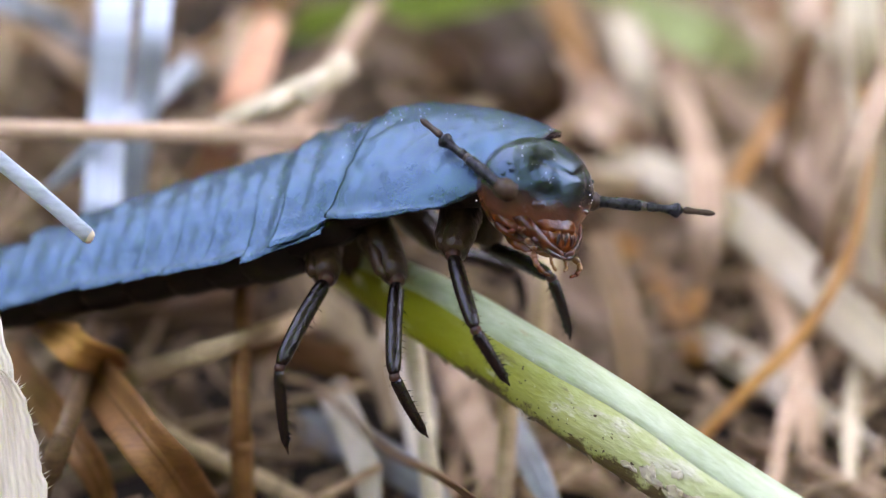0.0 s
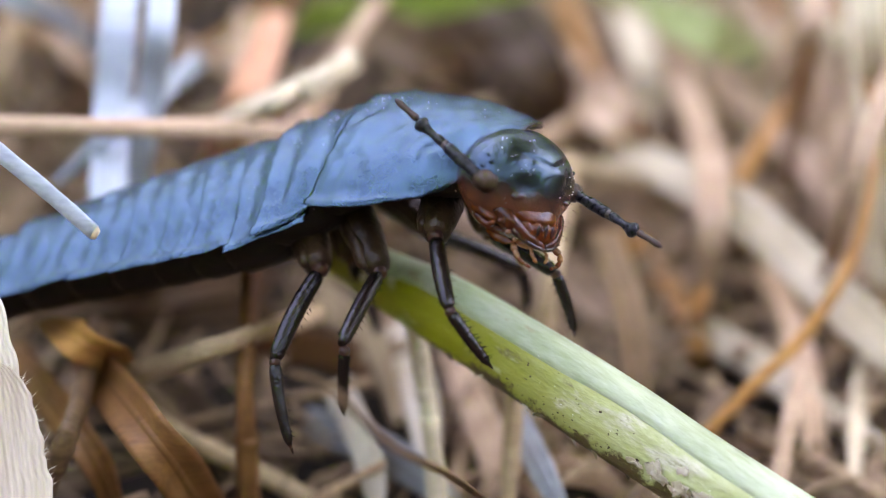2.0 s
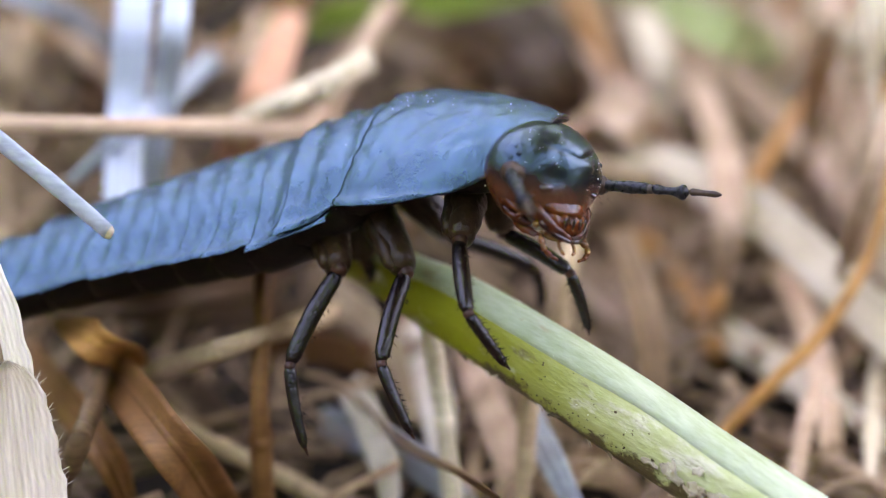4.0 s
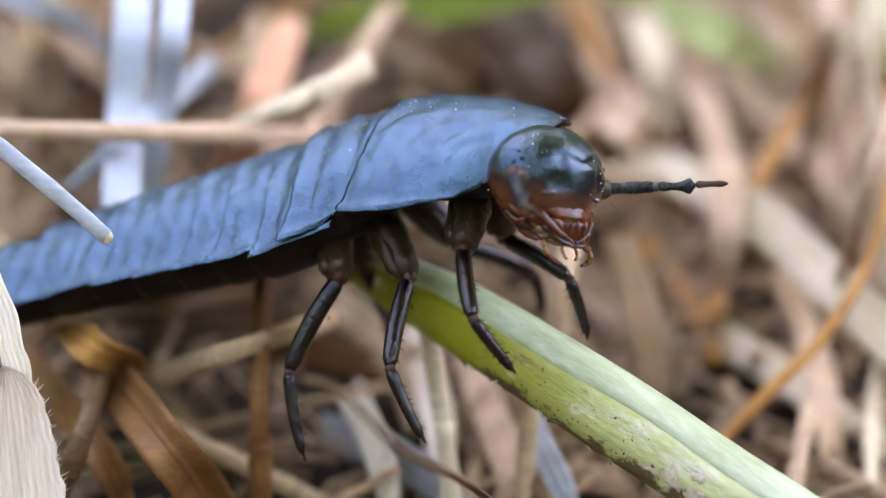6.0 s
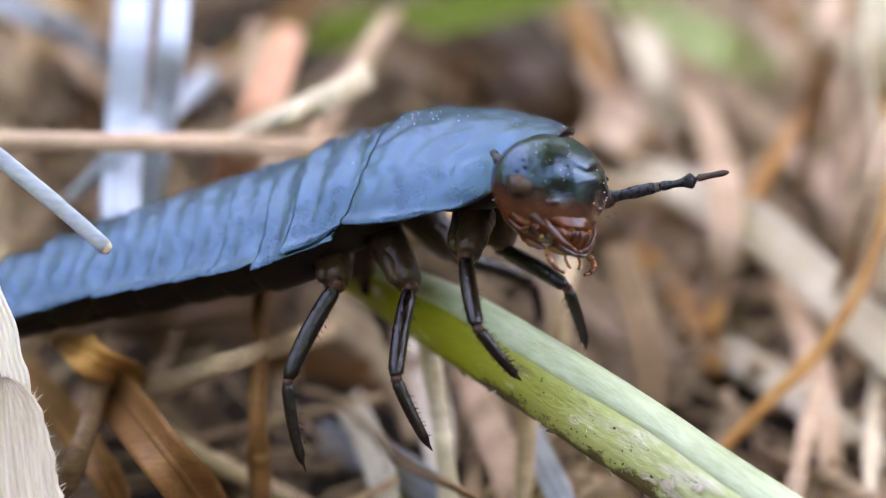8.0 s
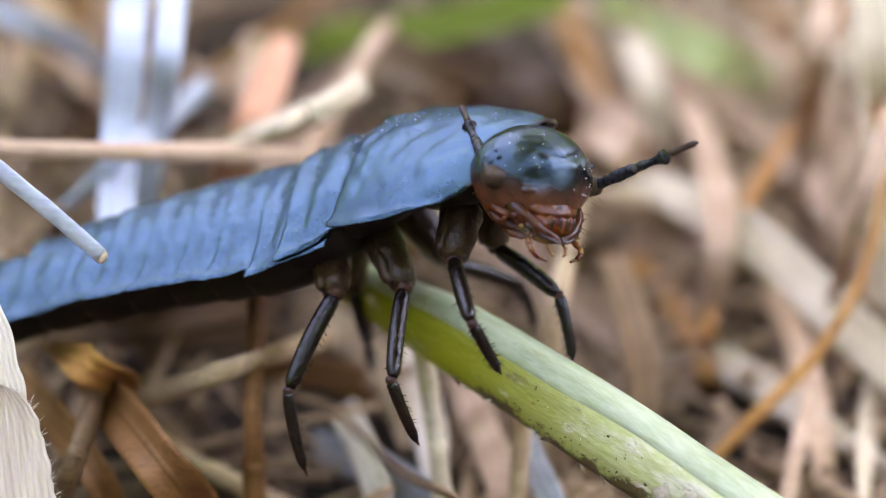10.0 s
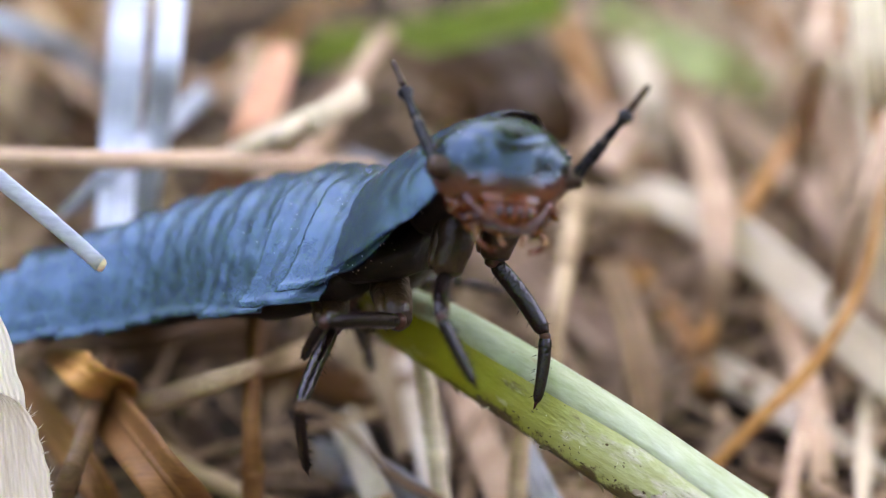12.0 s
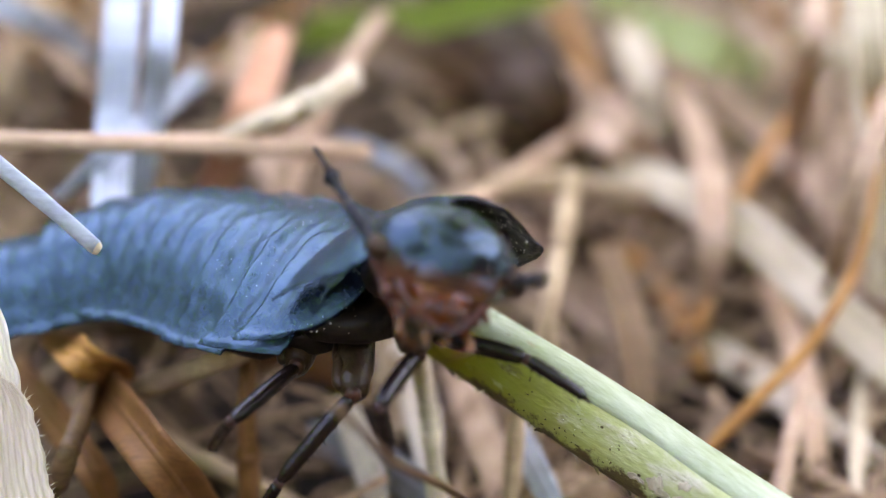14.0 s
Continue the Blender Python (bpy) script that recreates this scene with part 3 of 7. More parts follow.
def bristle(bm, a, b, r):
    t = (b - a).normalized()
    s = t.orthogonal().normalized()
    c = t.cross(s)
    ring = [bm.verts.new(a + (s * math.cos(q) + c * math.sin(q)) * r) for q in (0, 2.1, 4.2)]
    tip = bm.verts.new(b)
    for k in range(3):
        bm.faces.new((ring[k], ring[(k + 1) % 3], tip))
    bm.faces.new(ring[::-1])


def leg_piece(name, length, r0, r1, mat, parent, bulge=0.12, flat=1.0, spines=0, seed=0, label=""):
    """A leg piece along its own x axis, from the joint at 0; spines stand in two rows along its hinder side."""
    f = 0.001
    bm = bmesh.new()

    def rad(u):
        body = r0 + (r1 - r0) * u + bulge * max(r0, r1) * math.sin(math.pi * u)
        return body * f * min(1.0, 0.55 + 3.2 * u, 0.62 + 3.2 * (1 - u))
    rod([Vector((length * u, 0, 0.03 * length * math.sin(math.pi * u))) * f for u in (0, 0.12, 0.3, 0.5, 0.7, 0.88, 1)], rad, 16, 14, flat=flat, bm=bm)
    rnd = random.Random(seed)
    for k in range(spines):
        u = 0.1 + 0.85 * k / spines
        a = rnd.choice((-1.9, -1.2, 1.2, 2.0, 0.3, 3.0)) + rnd.uniform(-0.25, 0.25)
        q = Vector((length * u, math.sin(a) * rad(u) / f * 0.9 * flat, math.cos(a) * rad(u) / f * 0.9))
        d = Vector((0.55, math.sin(a), math.cos(a))).normalized()
        bristle(bm, q * f, (q + d * rnd.uniform(0.07, 0.14)) * f, 0.011 * f)
    if name.startswith("coxa"):
        roughen(bm, 0.045, 3.0, seed + length)
    return part(name, bm, mat, parent, label)


def knob(name, x, r, mat, parent, label=""):
    f = 0.001
    return part(name, blob(bmesh.new(), (x * f, 0, 0), (r * f * 0.9, r * f, r * f), 12, 8), mat, parent, label)


LEG_SIZES = ((1.15, 1.6, 1.35), (1.45, 1.95, 1.5), (1.35, 1.95, 1.7))


def larva():
    root = new("beetle_larva")
    root.matrix_world = STAGE
    tagged(root, "black flattened beetle larva with waxy blue sheen on a green stem", "insect larva")
    plates = []
    for k, (name, at, length, a0, a1, arch, sweep) in enumerate(SEGMENTS):
        bm, front = tergite_mesh(name, length, a0, a1, arch, sweep)
        p = part(name, bm, CUTICLE, root)
        p.data.materials.append(VENTER)              # the plate's inner side
        if k == 0:
            # black rod along the front edge, drawing the shadow gap between hood and head
            part("front_rim", rod([q - Vector((0, 0, 0.00003)) for q in front[2:-2:3]], 0.000036, 60, 8), LEG, p, "black rod for the shadow gap over the head")
        part("underside", sternite_mesh(length * (0.42 if k == 0 else 1), (a0 + a1) / 2 * (0.8 if k == 0 else 1), arch, 0.60 if k < 2 else 0.80 if k < 3 else 1.12 - 0.07 * (k - 3)), VENTER, p, "dull dark brown soft underside")
        rnd = random.Random(20 + k)
        if k < 4:
            bm = bmesh.new()
            for j in range(420 if k < 2 else 240):
                s, v = rnd.random(), rnd.uniform(-1, 1)
                half = a1 + (a0 - a1) * s
                x = (s - 0.5) * length * 0.96 - (0.78 * s if k == 0 else 0.13) * abs(v) ** 2.2
                z = arch * (1 - abs(v) ** 2.05) ** (1.12 if k == 0 else 1.18 if k < 3 else 1.32) * ((1 - 0.40 * s ** 2.6) if k == 0 else 1) + (0.06 if k < 2 else 0.022) * (1 - s) ** 2 - 0.07 * s - (0.12 * s * s if k == 0 else 0) - 0.006
                r = rnd.choice((0.005, 0.005, 0.006, 0.008, 0.010, 0.014)) * 0.001
                blob(bm, (x * 0.001, v * half * 0.97 * 0.001, (z + 0.004) * 0.001), (r, r, r), 5, 4)
            tagged(part("dust", bm, GRAIN, p, "tiny pale dust grains"), kind="stuff")
        plates.append((p, at))
    head = part("head", head_mesh(), CAPSULE, root, "polished black head with red-brown face")
    mouth_parts(head)
    neck = part("neck", blob(bmesh.new(), (0, 0, 0), (0.0006, 0.00085, 0.00075), 18, 12), PALE_SKIN, root, "brownish soft neck skin")
    feelers = []
    for _ in range(2):
        f = 0.001
        a = part("feeler", rod([Vector((x, 0, 0)) * f for x in (0, 0.3, 0.6, 0.92)], lambda u: (0.098 + 0.022 * u + 0.008 * math.sin(13 * u)) * f * min(1, 0.6 + 4 * u, 0.7 + 4 * (1 - u)), 16, 12),
                 ANTENNA, root, "three-jointed grey-black feeler")
        part("feeler_ring", rod([Vector((x, 0, 0)) * f for x in (0.90, 0.945, 0.99)], 0.088 * f, 4, 12), PALE_SKIN, a, "pale joint ring")
        part("feeler_joint", rod([Vector((x, 0, 0.02 * math.sin(x * 3))) * f for x in (0.97, 1.2, 1.45, 1.66)],
                                 lambda u: (0.080 + 0.062 * math.exp(-((u - 0.84) / 0.13) ** 2) + 0.012 * math.sin(11 * u)) * f * min(1, 0.65 + 4 * u, 0.5 + 5 * (1 - u)), 18, 12), ANTENNA, a)
        part("feeler_tip", rod([Vector((x, 0, -0.03 * (x - 1.6) ** 2)) * f for x in (1.66, 1.8, 2.05, 2.25)],
                               lambda u: 0.062 * f * min(1, 0.5 + 4 * u) * (1 - u ** 8 * 0.75) * (1 + 0.12 * math.sin(9 * u)), 16, 12), TIPBROWN, a, "brown pointed feeler tip")
        feelers.append(a)
    legs = []
    for side in (-1, 1):
        for size, seed in zip(LEG_SIZES, (1, 2, 3)):
            co = leg_piece("coxa", size[0], 0.46, 0.25, COXAL, root, 0.10, 0.85, 0, seed, "stout olive-brown coxa")
            fold = leg_piece("coxa_fold", size[0] * 0.92, 0.22, 0.13, COXAL, co, 0.1, 0.7)
            fold.location = (0.00004, -0.00024, 0.00010)
            tr = leg_piece("trochanter", 0.42, 0.20, 0.135, JOINT, co, 0.05, 0.9, 0, seed, "reddish brown trochanter")
            tr.location = ((size[0] - 0.30) * 0.001, 0, 0)
            fe = leg_piece("femur", size[1], 0.150, 0.138, LEG, root, 0.18, 0.85, 44, seed + 10, "glossy black spiny femur")
            knob("hip_joint", 0.02, 0.128, JOINT, fe, "reddish hip joint")
            ti = leg_piece("tibia", size[2] * 0.9, 0.122, 0.080, LEG, root, 0.10, 0.9, 64, seed + 20, "black spiny shin with a claw")
            knob("knee_joint", 0.03, 0.106, JOINT, ti, "reddish knee joint")
            f = 0.001
            part("claw", rod([Vector((size[2] * u, 0, -0.04 * (u - 0.88) * 8)) * f for u in (0.86, 0.92, 0.97, 1.0)], lambda u: 0.045 * (1 - 0.8 * u) * f, 6, 8), HORN, ti, "dark red hooked claw")
            legs.append((co, fe, ti))
    return dict(root=root, plates=plates, head=head, neck=neck, feelers=feelers, legs=legs)


LARVA = larva()


# ---- stems, straws and leaves ----
def to_world(pts):
    return [mm(*p) for p in pts]


def facing(pts):
    """The way a leaf's width lies so that its flat side is turned upwards and forwards."""
    a, b = Vector(pts[0]), Vector(pts[-1])
    s = (b - a).cross(Vector((0, 1, 0.25)))
    return (STAGE.to_3x3() @ s).normalized()


def straw(name, mat, pts, radius, label, category="straw", group="", flat=0.75, hollow=False, wob=0.06):
    rnd = random.Random(len(label) * 7 + int(radius * 1000) + int(abs(pts[0][0]) * 10))
    w = to_world(pts)
    p0, p1 = rnd.uniform(0, 6), rnd.uniform(5, 11)

    def rad(u):
        return radius * 0.001 * (1 + wob * math.sin(p0 + p1 * u) + 0.5 * wob * math.sin(3 * p0 + 23 * u))
    ob = finish(rod(w, rad, 6 * (len(w) - 1) + 6, 14, flat=flat, ridges=6, depth=0.05), name, mat)
    if not group:
        line = spline(w, 20)
        for k in rnd.sample((4, 7, 10, 13, 16), 2):
            a, b = line[k], (line[k + 1] - line[k]).normalized()
            part("node", rod([a - b * radius * 0.0005, a, a + b * radius * 0.0005], lambda u: radius * 0.001 * (1.02 + 0.08 * math.sin(math.pi * u)), 4, 12, flat=flat), mat, ob, "swollen stalk node")
    return tagged(ob, label, category, group)


def dry_leaf(name, mat, pts, half, label, category="grass leaf", group="", fold=0.22, thick=0.10, taper=(0.0, 0.6), ribs=5):
    w = to_world(pts)
    ob = finish(leaf(w, half * 0.001, thick * 0.001, 8 * (len(w) - 1) + 6, facing(pts), fold, None, taper, ribs), name, mat)
    if half > 0.2:
        part("midrib", rod(w, thick * 0.0011, 8 * (len(w) - 1) + 6, 8), mat, ob, "raised midrib")
    return tagged(ob, label, category, group)


# green stem on which the larva walks
def green_stem():
    root = new("fresh_grass_stalk")
    tagged(root, "fresh pale green plant stem with dark specks under the larva", "plant stem")
    pts = [(-3.22, 6.60, 0.20), (-2.03, 5.00, -0.28), (-0.94, 3.60, -0.80), (0.17, 2.40, -1.35), (2.23, 1.00, -2.59), (4.17, 0.10, -3.84), (6.46, -0.90, -5.33), (10.27, -2.40, -7.90)]
    w = to_world(pts)
    along_stem = (w[5] - w[3]).normalized()
    own = Matrix((along_stem, Vector((0, 0, 1)).cross(along_stem).normalized(), along_stem.cross(Vector((0, 0, 1)).cross(along_stem).normalized()))).transposed().to_4x4()
    own.translation = w[4]
    root.matrix_world = own

    def piece(name, bm, mat, label=""):
        bm.transform(own.inverted())
        return part(name, bm, mat, root, label)

    def rad(u):
        return 0.001 * (0.36 + 0.36 * min(1, u * 2.1) ** 0.9) * (1 + 0.02 * math.sin(23 * u))

    def section(u):
        r = rad(u)
        out = []
        for k in range(36):
            a = 2 * math.pi * k / 36
            q = r * (1 + 0.06 * math.cos(3 * (a - 0.5)) + 0.018 * math.cos(7 * a) - 0.06 * math.exp(-((a - 0.98) / 0.14) ** 2) + 0.09 * math.exp(-((a - 1.28) / 0.20) ** 2))
            out.append((q * math.cos(a), q * 0.92 * math.sin(a)))
        return out
    bm = bmesh.new()
    path = spline(w, 70)
    frames = ring_frames(path, (STAGE.to_3x3() @ Vector((0, 0, 1))))
    loft(bm, frames, section)
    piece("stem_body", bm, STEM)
    # the pale leaf sheath wrapped round its upper side
    bm = bmesh.new()
    cut = frames[12:]

    def wrap(u):
        r = rad((12 + u * (len(cut) - 1)) / 70)
        out = []
        for k in range(15):
            a = -1.7 + 2.80 * k / 14 + 0.05 * math.sin(u * 19)
            q = r * (1.025 + 0.06 * math.cos(3 * (a - 0.5)) + 0.012 * math.cos(9 * a))
            out.append((q * math.cos(a), q * 0.92 * math.sin(a)))
        return out + [(x * 0.9, y * 0.9) for x, y in out[::-1]]
    loft(bm, cut, wrap)
    piece("leaf_sheath", bm, SHEATH, "pale whitish green leaf sheath")
    rnd = random.Random(11)
    # specks, pits and shreds of dry skin on the lower near side
    bm = bmesh.new()
    for k in range(150):
        u = min(0.74, max(0.46, rnd.gauss(0.61, 0.045)))
        i = min(int(u * 70), 69)
        p, t, s, c = frames[i]
        a = rnd.gauss(-2.55, 0.28) if rnd.random() < 0.72 else rnd.gauss(-1.9, 0.45)
        a = -a
        r = rad(i / 70)
        n = (s * math.cos(a) + c * math.sin(a))
        q = p + n * r * 0.99 + t * rnd.uniform(-1, 1) * 0.00015
        z = 0.001 * rnd.choice((0.006, 0.008, 0.010, 0.012, 0.015, 0.020, 0.028))
        along = t * rnd.uniform(0.8, 2.2) + n.cross(t) * rnd.uniform(-0.5, 0.5)
        m = Matrix((along.normalized(), n.cross(along).normalized(), n)).transposed()
        for j in range(rnd.choice((1, 1, 2, 3))):
            off = m @ Vector((rnd.uniform(-2, 2), rnd.uniform(-1.5, 1.5), 0)) * z * (j > 0)
            blob(bm, q + off, (z * along.length * rnd.uniform(0.5, 1), z * rnd.uniform(0.4, 1), z * 0.3), 6, 5, m)
    tagged(piece("specks", bm, SPECK, "dark brown specks and pits"), kind="stuff")
    for k in range(20):
        u = rnd.uniform(0.42, 0.80)
        i = min(int(u * 70), 69)
        p, t, s, c = frames[i]
        a = 2.75 + rnd.uniform(-0.3, 0.25)
        n = s * math.cos(a) + c * math.sin(a)
        q = p + n * rad(i / 70) * 0.98
        d = (n * rnd.uniform(0.05, 0.4) + t * rnd.choice((-1, 1)) + s * -0.25).normalized()
        ln = 0.001 * rnd.uniform(0.06, 0.30)
        bm = leaf([q - t * 0.00004, q + d * ln * 0.5, q + d * ln + s * -0.00004], 0.001 * rnd.uniform(0.015, 0.05), 0.000012, 5, t, 0.2, None, (0, 0.8))
        piece("skin_shred", bm, BARK if rnd.random() < 0.6 else SPECK)
    bm = bmesh.new()
    for k in range(60):
        i = rnd.randint(20, 60)
        p, t, s, c = frames[i]
        a = rnd.uniform(0, 6.28)
        n = s * math.cos(a) + c * math.sin(a)
        q = p + n * rad(i / 70) * 0.97
        bristle(bm, q, q + (n + t * rnd.uniform(-0.4, 0.8)) * 0.001 * rnd.uniform(0.04, 0.09), 0.000004)
    tagged(piece("hairs", bm, GRAIN, "fine pale hairs"), kind="stuff")
    # flakes of bleached skin where a leaf came off
    for k in range(22):
        i = rnd.randint(48, 54)
        p, t, s, c = frames[i]
        a = rnd.gauss(2.05, 0.22)
        n = s * math.cos(a) + c * math.sin(a)
        m = Matrix((t, n.cross(t), n)).transposed()
        z = rnd.uniform(0.5, 1.6)
        bm = blob(bmesh.new(), p + n * rad(i / 70) * 0.99 + t * 0.0001 * rnd.uniform(-1, 1), (0.00016 * z, 0.00008 * z, 0.000007), 14, 6, m)
        for v in bm.verts:
            v.co += m @ Vector((noise.noise(v.co * 9000), noise.noise(v.co * 12000 + Vector((3, 1, 2))), 0.25 * noise.noise(v.co * 15000))) * 0.00011
        piece("skin_flake", bm, BARK, "bleached tan skin flake")
    # brown dirt in streaks along the lower side
    bm = bmesh.new()
    for k in range(420):
        i = min(60, max(26, int(rnd.gauss(42, 6))))
        p, t, s, c = frames[i]
        a = rnd.gauss(2.62, 0.13)
        n = s * math.cos(a) + c * math.sin(a)
        z = 0.001 * rnd.uniform(0.006, 0.020)
        m = Matrix((t, n.cross(t), n)).transposed()
        blob(bm, p + n * rad(i / 70) * 0.985 + t * 0.00014 * rnd.uniform(-1, 1), (z * rnd.uniform(1, 3.5), z, z * 0.5), 6, 5, m)
    tagged(piece("dirt", bm, SPECK, "brown dirt streaks"), kind="stuff")


green_stem()

# torn dry leaf standing close at the edge, with a hairy rim
def torn_leaf():
    root = new("torn_dry_leaf")
    tagged(root, "torn cream dry grass leaf with a bristly edge", "grass leaf")
    near = to_world([(-7.98, -0.40, -2.02), (-7.88, -0.40, -2.39), (-7.80, -0.40, -2.94), (-7.71, -0.40, -3.74), (-7.62, -0.40, -4.40), (-7.54, -0.40, -5.52), (-7.46, -0.40, -7.4), (-7.40, -0.40, -9.60)])
    side = (STAGE.to_3x3() @ Vector((1, 0.35, 0.06))).normalized()
    axis = (near[2] - near[6]).normalized()
    flat = axis.cross(side).normalized()
    own = Matrix((flat.cross(axis), flat, axis)).transposed().to_4x4()
    own.translation = near[4]
    root.matrix_world = own

    def piece(name, bm, mat, label=""):
        bm.transform(own.inverted())
        return part(name, bm, mat, root, label)

    def half(u):
        return 0.001 * (0.70 * (1 - math.exp(-u * 5.2)) + 0.03) * (1 + 0.025 * math.sin(37 * u) + 0.02 * math.sin(83 * u + 1))
    bm = leaf(near, half, 0.00010, 90, side, 0.10, None, (0, 0), 11, 66)
    piece("leaf_blade", bm, CREAM)
    back = to_world([(-9.35, 0.10, 1.15), (-8.86, 0.10, 0.35), (-8.46, 0.10, -0.36), (-8.15, 0.10, -1.09), (-7.98, 0.10, -1.76), (-7.84, 0.10, -2.40), (-7.74, 0.10, -4.30), (-7.60, 0.10, -9.75)])
    piece("leaf_sheath", leaf(back, lambda u: 0.001 * (0.225 + 0.015 * math.sin(31 * u)), 0.00008, 60, side, 0.16, None, (0, 0), 5, 30), PALE_SHEATH, "bleached white leaf sheath")
    fr = ring_frames(spline(near, 90), side)
    rnd = random.Random(3)
    bm = bmesh.new()
    for k in range(70):
        i = rnd.randint(4, 60)
        p, t, s, c = fr[i]
        edge = -1 if k % 6 == 0 else 1
        q = p + s * half(i / 90) * edge + c * 0.00007 + t * rnd.uniform(-0.0001, 0.0001)
        a, d = q - s * edge * 0.00003, (s * edge - t * rnd.uniform(-0.2, 1.4)) * 0.001
        ln = rnd.choice((0.03, 0.04, 0.05, 0.07, 0.11, 0.16))
        bristle(bm, a, a + d * ln, 0.000011)
    tagged(piece("rim_hairs", bm, PALE_SHEATH, "short pale hairs along the rim"), kind="stuff")
    bm = bmesh.new()
    for k in range(26):
        i = rnd.randint(6, 70)
        p, t, s, c = fr[i]
        z = 0.001 * rnd.uniform(0.006, 0.014)
        q = p + s * half(i / 90) * rnd.uniform(-0.8, 0.9) - c * 0.00002
        blob(bm, q, (z, z, z), 5, 4)
    tagged(piece("specks", bm, SPECK, "few dark specks"), kind="stuff")


torn_leaf()


def cut_straw():
    root = new("white_straw")
    tagged(root, "bleached white grass straw with a blunt tan tip", "straw")
    w = to_world([(-12.28, 0.60, 4.95), (-9.50, 0.20, 2.86), (-7.81, -0.10, 1.55), (-6.95, -0.20, 0.86), (-6.20, -0.30, 0.22)])
    part("straw_blade", rod(w, lambda u: 0.001 * (0.21 - 0.035 * u) * (1 + 0.02 * math.sin(31 * u)), 24, 16, flat=0.4, ridges=4, depth=0.04), WHITE, root)
    a, b = w[-1], (w[-1] - w[-2]).normalized()
    part("straw_tip", rod([a - b * 0.00006, a + b * 0.00002, a + b * 0.00008], lambda u: 0.001 * (0.168 - 0.06 * u * u), 6, 14, flat=0.4), PALE, root, "cut tan tip")
    # the rest of the straw comes down to the soil outside the view
    c = w[0]
    part("straw_foot", rod([c, c + Vector((-0.003, 0.001, -0.004)), Vector((c.x - 0.006, c.y + 0.002, 0))], 0.00016, 10, 12, flat=0.6), WHITE, root)


cut_straw()

# the pale leaves and straws that can be told apart behind the larva
dry_leaf("white_leaf", WHITE, [(-7.87, 10.98, 6.85), (-7.51, 8.61, 4.91), (-7.64, 8.61, 3.23), (-7.44, 7.22, 1.75), (-7.49, 7.07, 0.26), (-9.20, 14.00, -2.20)], 0.41, "bleached bluish-white dry grass leaf lying in the litter", fold=0.12, taper=(0,0))
dry_leaf("white_leaf", WHITE, [(-6.52, 9.11, 6.53), (-6.33, 7.21, 4.73), (-6.73, 8.49, 3.48), (-7.14, 9.23, 1.97), (-7.62, 10.95, 0.28), (-8.60, 14.50, -2.00)], 0.31, "narrow bleached white dry grass leaf", fold=0.12, taper=(0,0))
dry_leaf("grey_leaf", WHITE, [(-6.50, 14.41, 4.90), (-6.79, 9.62, 3.51), (-7.48, 7.17, 2.36), (-8.97, 8.80, 1.43)], 0.25, "greyish white thin dry leaf across other litter", fold=0.2)
straw("pink_straw", PINKISH, [(-12.45, 7.93, 2.77), (-7.80, 5.21, 2.45), (-4.30, 7.43, 2.54), (-1.89, 9.42, 2.51)], 0.21, "long pinkish brown straw lying across white leaves")
dry_leaf("rusty_leaf", RUST, [(-4.50, 15.00, 6.09), (-4.66, 12.50, 4.69), (-4.91, 10.50, 3.39), (-6.07, 13.00, 1.59)], 0.46, "rust-orange folded dry leaf", fold=0.35, taper=(0.3,0))
straw("cream_straw", PALE, [(-2.22, 8.74, 4.17), (-3.03, 7.28, 3.49), (-4.22, 8.45, 3.09), (-5.33, 9.54, 2.65)], 0.32, "cream broken straw with a frayed end")
straw("thin_twig", PINKISH, [(-1.82, 17.11, 6.84), (-2.51, 13.29, 5.06), (-3.13, 11.89, 3.51), (-4.16, 9.71, 0.67)], 0.20, "thin pinkish dry twig")
dry_leaf("tan_leaf", TAN, [(-15.42, 24.80, 6.05), (-12.75, 22.82, 5.12), (-10.84, 23.86, 4.51)], 0.53, "tan dry leaf half buried in litter")
dry_leaf("tan_leaf", TAN, [(-15.15, 29.50, 9.34), (-13.11, 25.88, 7.66), (-12.47, 29.00, 6.90)], 0.65, "pale tan dry leaf", fold=0.15)
dry_leaf("green_leaf", GREEN, [(-7.66, 29.90, 7.40), (-4.03, 24.04, 7.30), (-0.42, 21.55, 7.44), (3.30, 20.52, 8.27)], 0.55, "fresh green grass leaf arching over the litter", taper=(0.7,0))
dry_leaf("green_leaf", PALEGREEN, [(4.71, 25.00, 8.78), (6.85, 26.00, 7.82), (8.87, 27.00, 7.11), (10.95, 29.00, 6.27)], 0.55, "yellow-green grass leaf bent to the soil")
dry_leaf("green_leaf", PALEGREEN, [(6.18, 23.62, 7.70), (7.15, 21.59, 6.76), (8.12, 20.10, 6.06), (10.34, 24.80, 6.05)], 0.68, "short green grass leaf among dry stalks", taper=(0.5,0.5))
dry_leaf("cream_leaf", PINKISH, [(3.98, 25.31, 5.18), (4.39, 17.68, 3.83), (4.87, 16.28, 3.18), (6.00, 20.58, 1.87)], 0.69, "cream curled dry leaf", fold=0.4, taper=(0.5,0.5))
dry_leaf("cream_leaf", PALE, [(4.50, 17.00, 2.65), (6.41, 14.50, 1.62), (7.82, 12.50, 0.48), (9.12, 11.00, -1.04), (10.65, 9.60, -2.72)], 0.56, "pale cream dry leaf among stalks", fold=0.12, taper=(0.3,0))
dry_leaf("cream_leaf", PALE, [(5.87, 29.50, 9.34), (5.90, 22.68, 6.16), (6.40, 22.49, 3.87)], 0.51, "pale dry leaf leaning on stalks", fold=0.3)
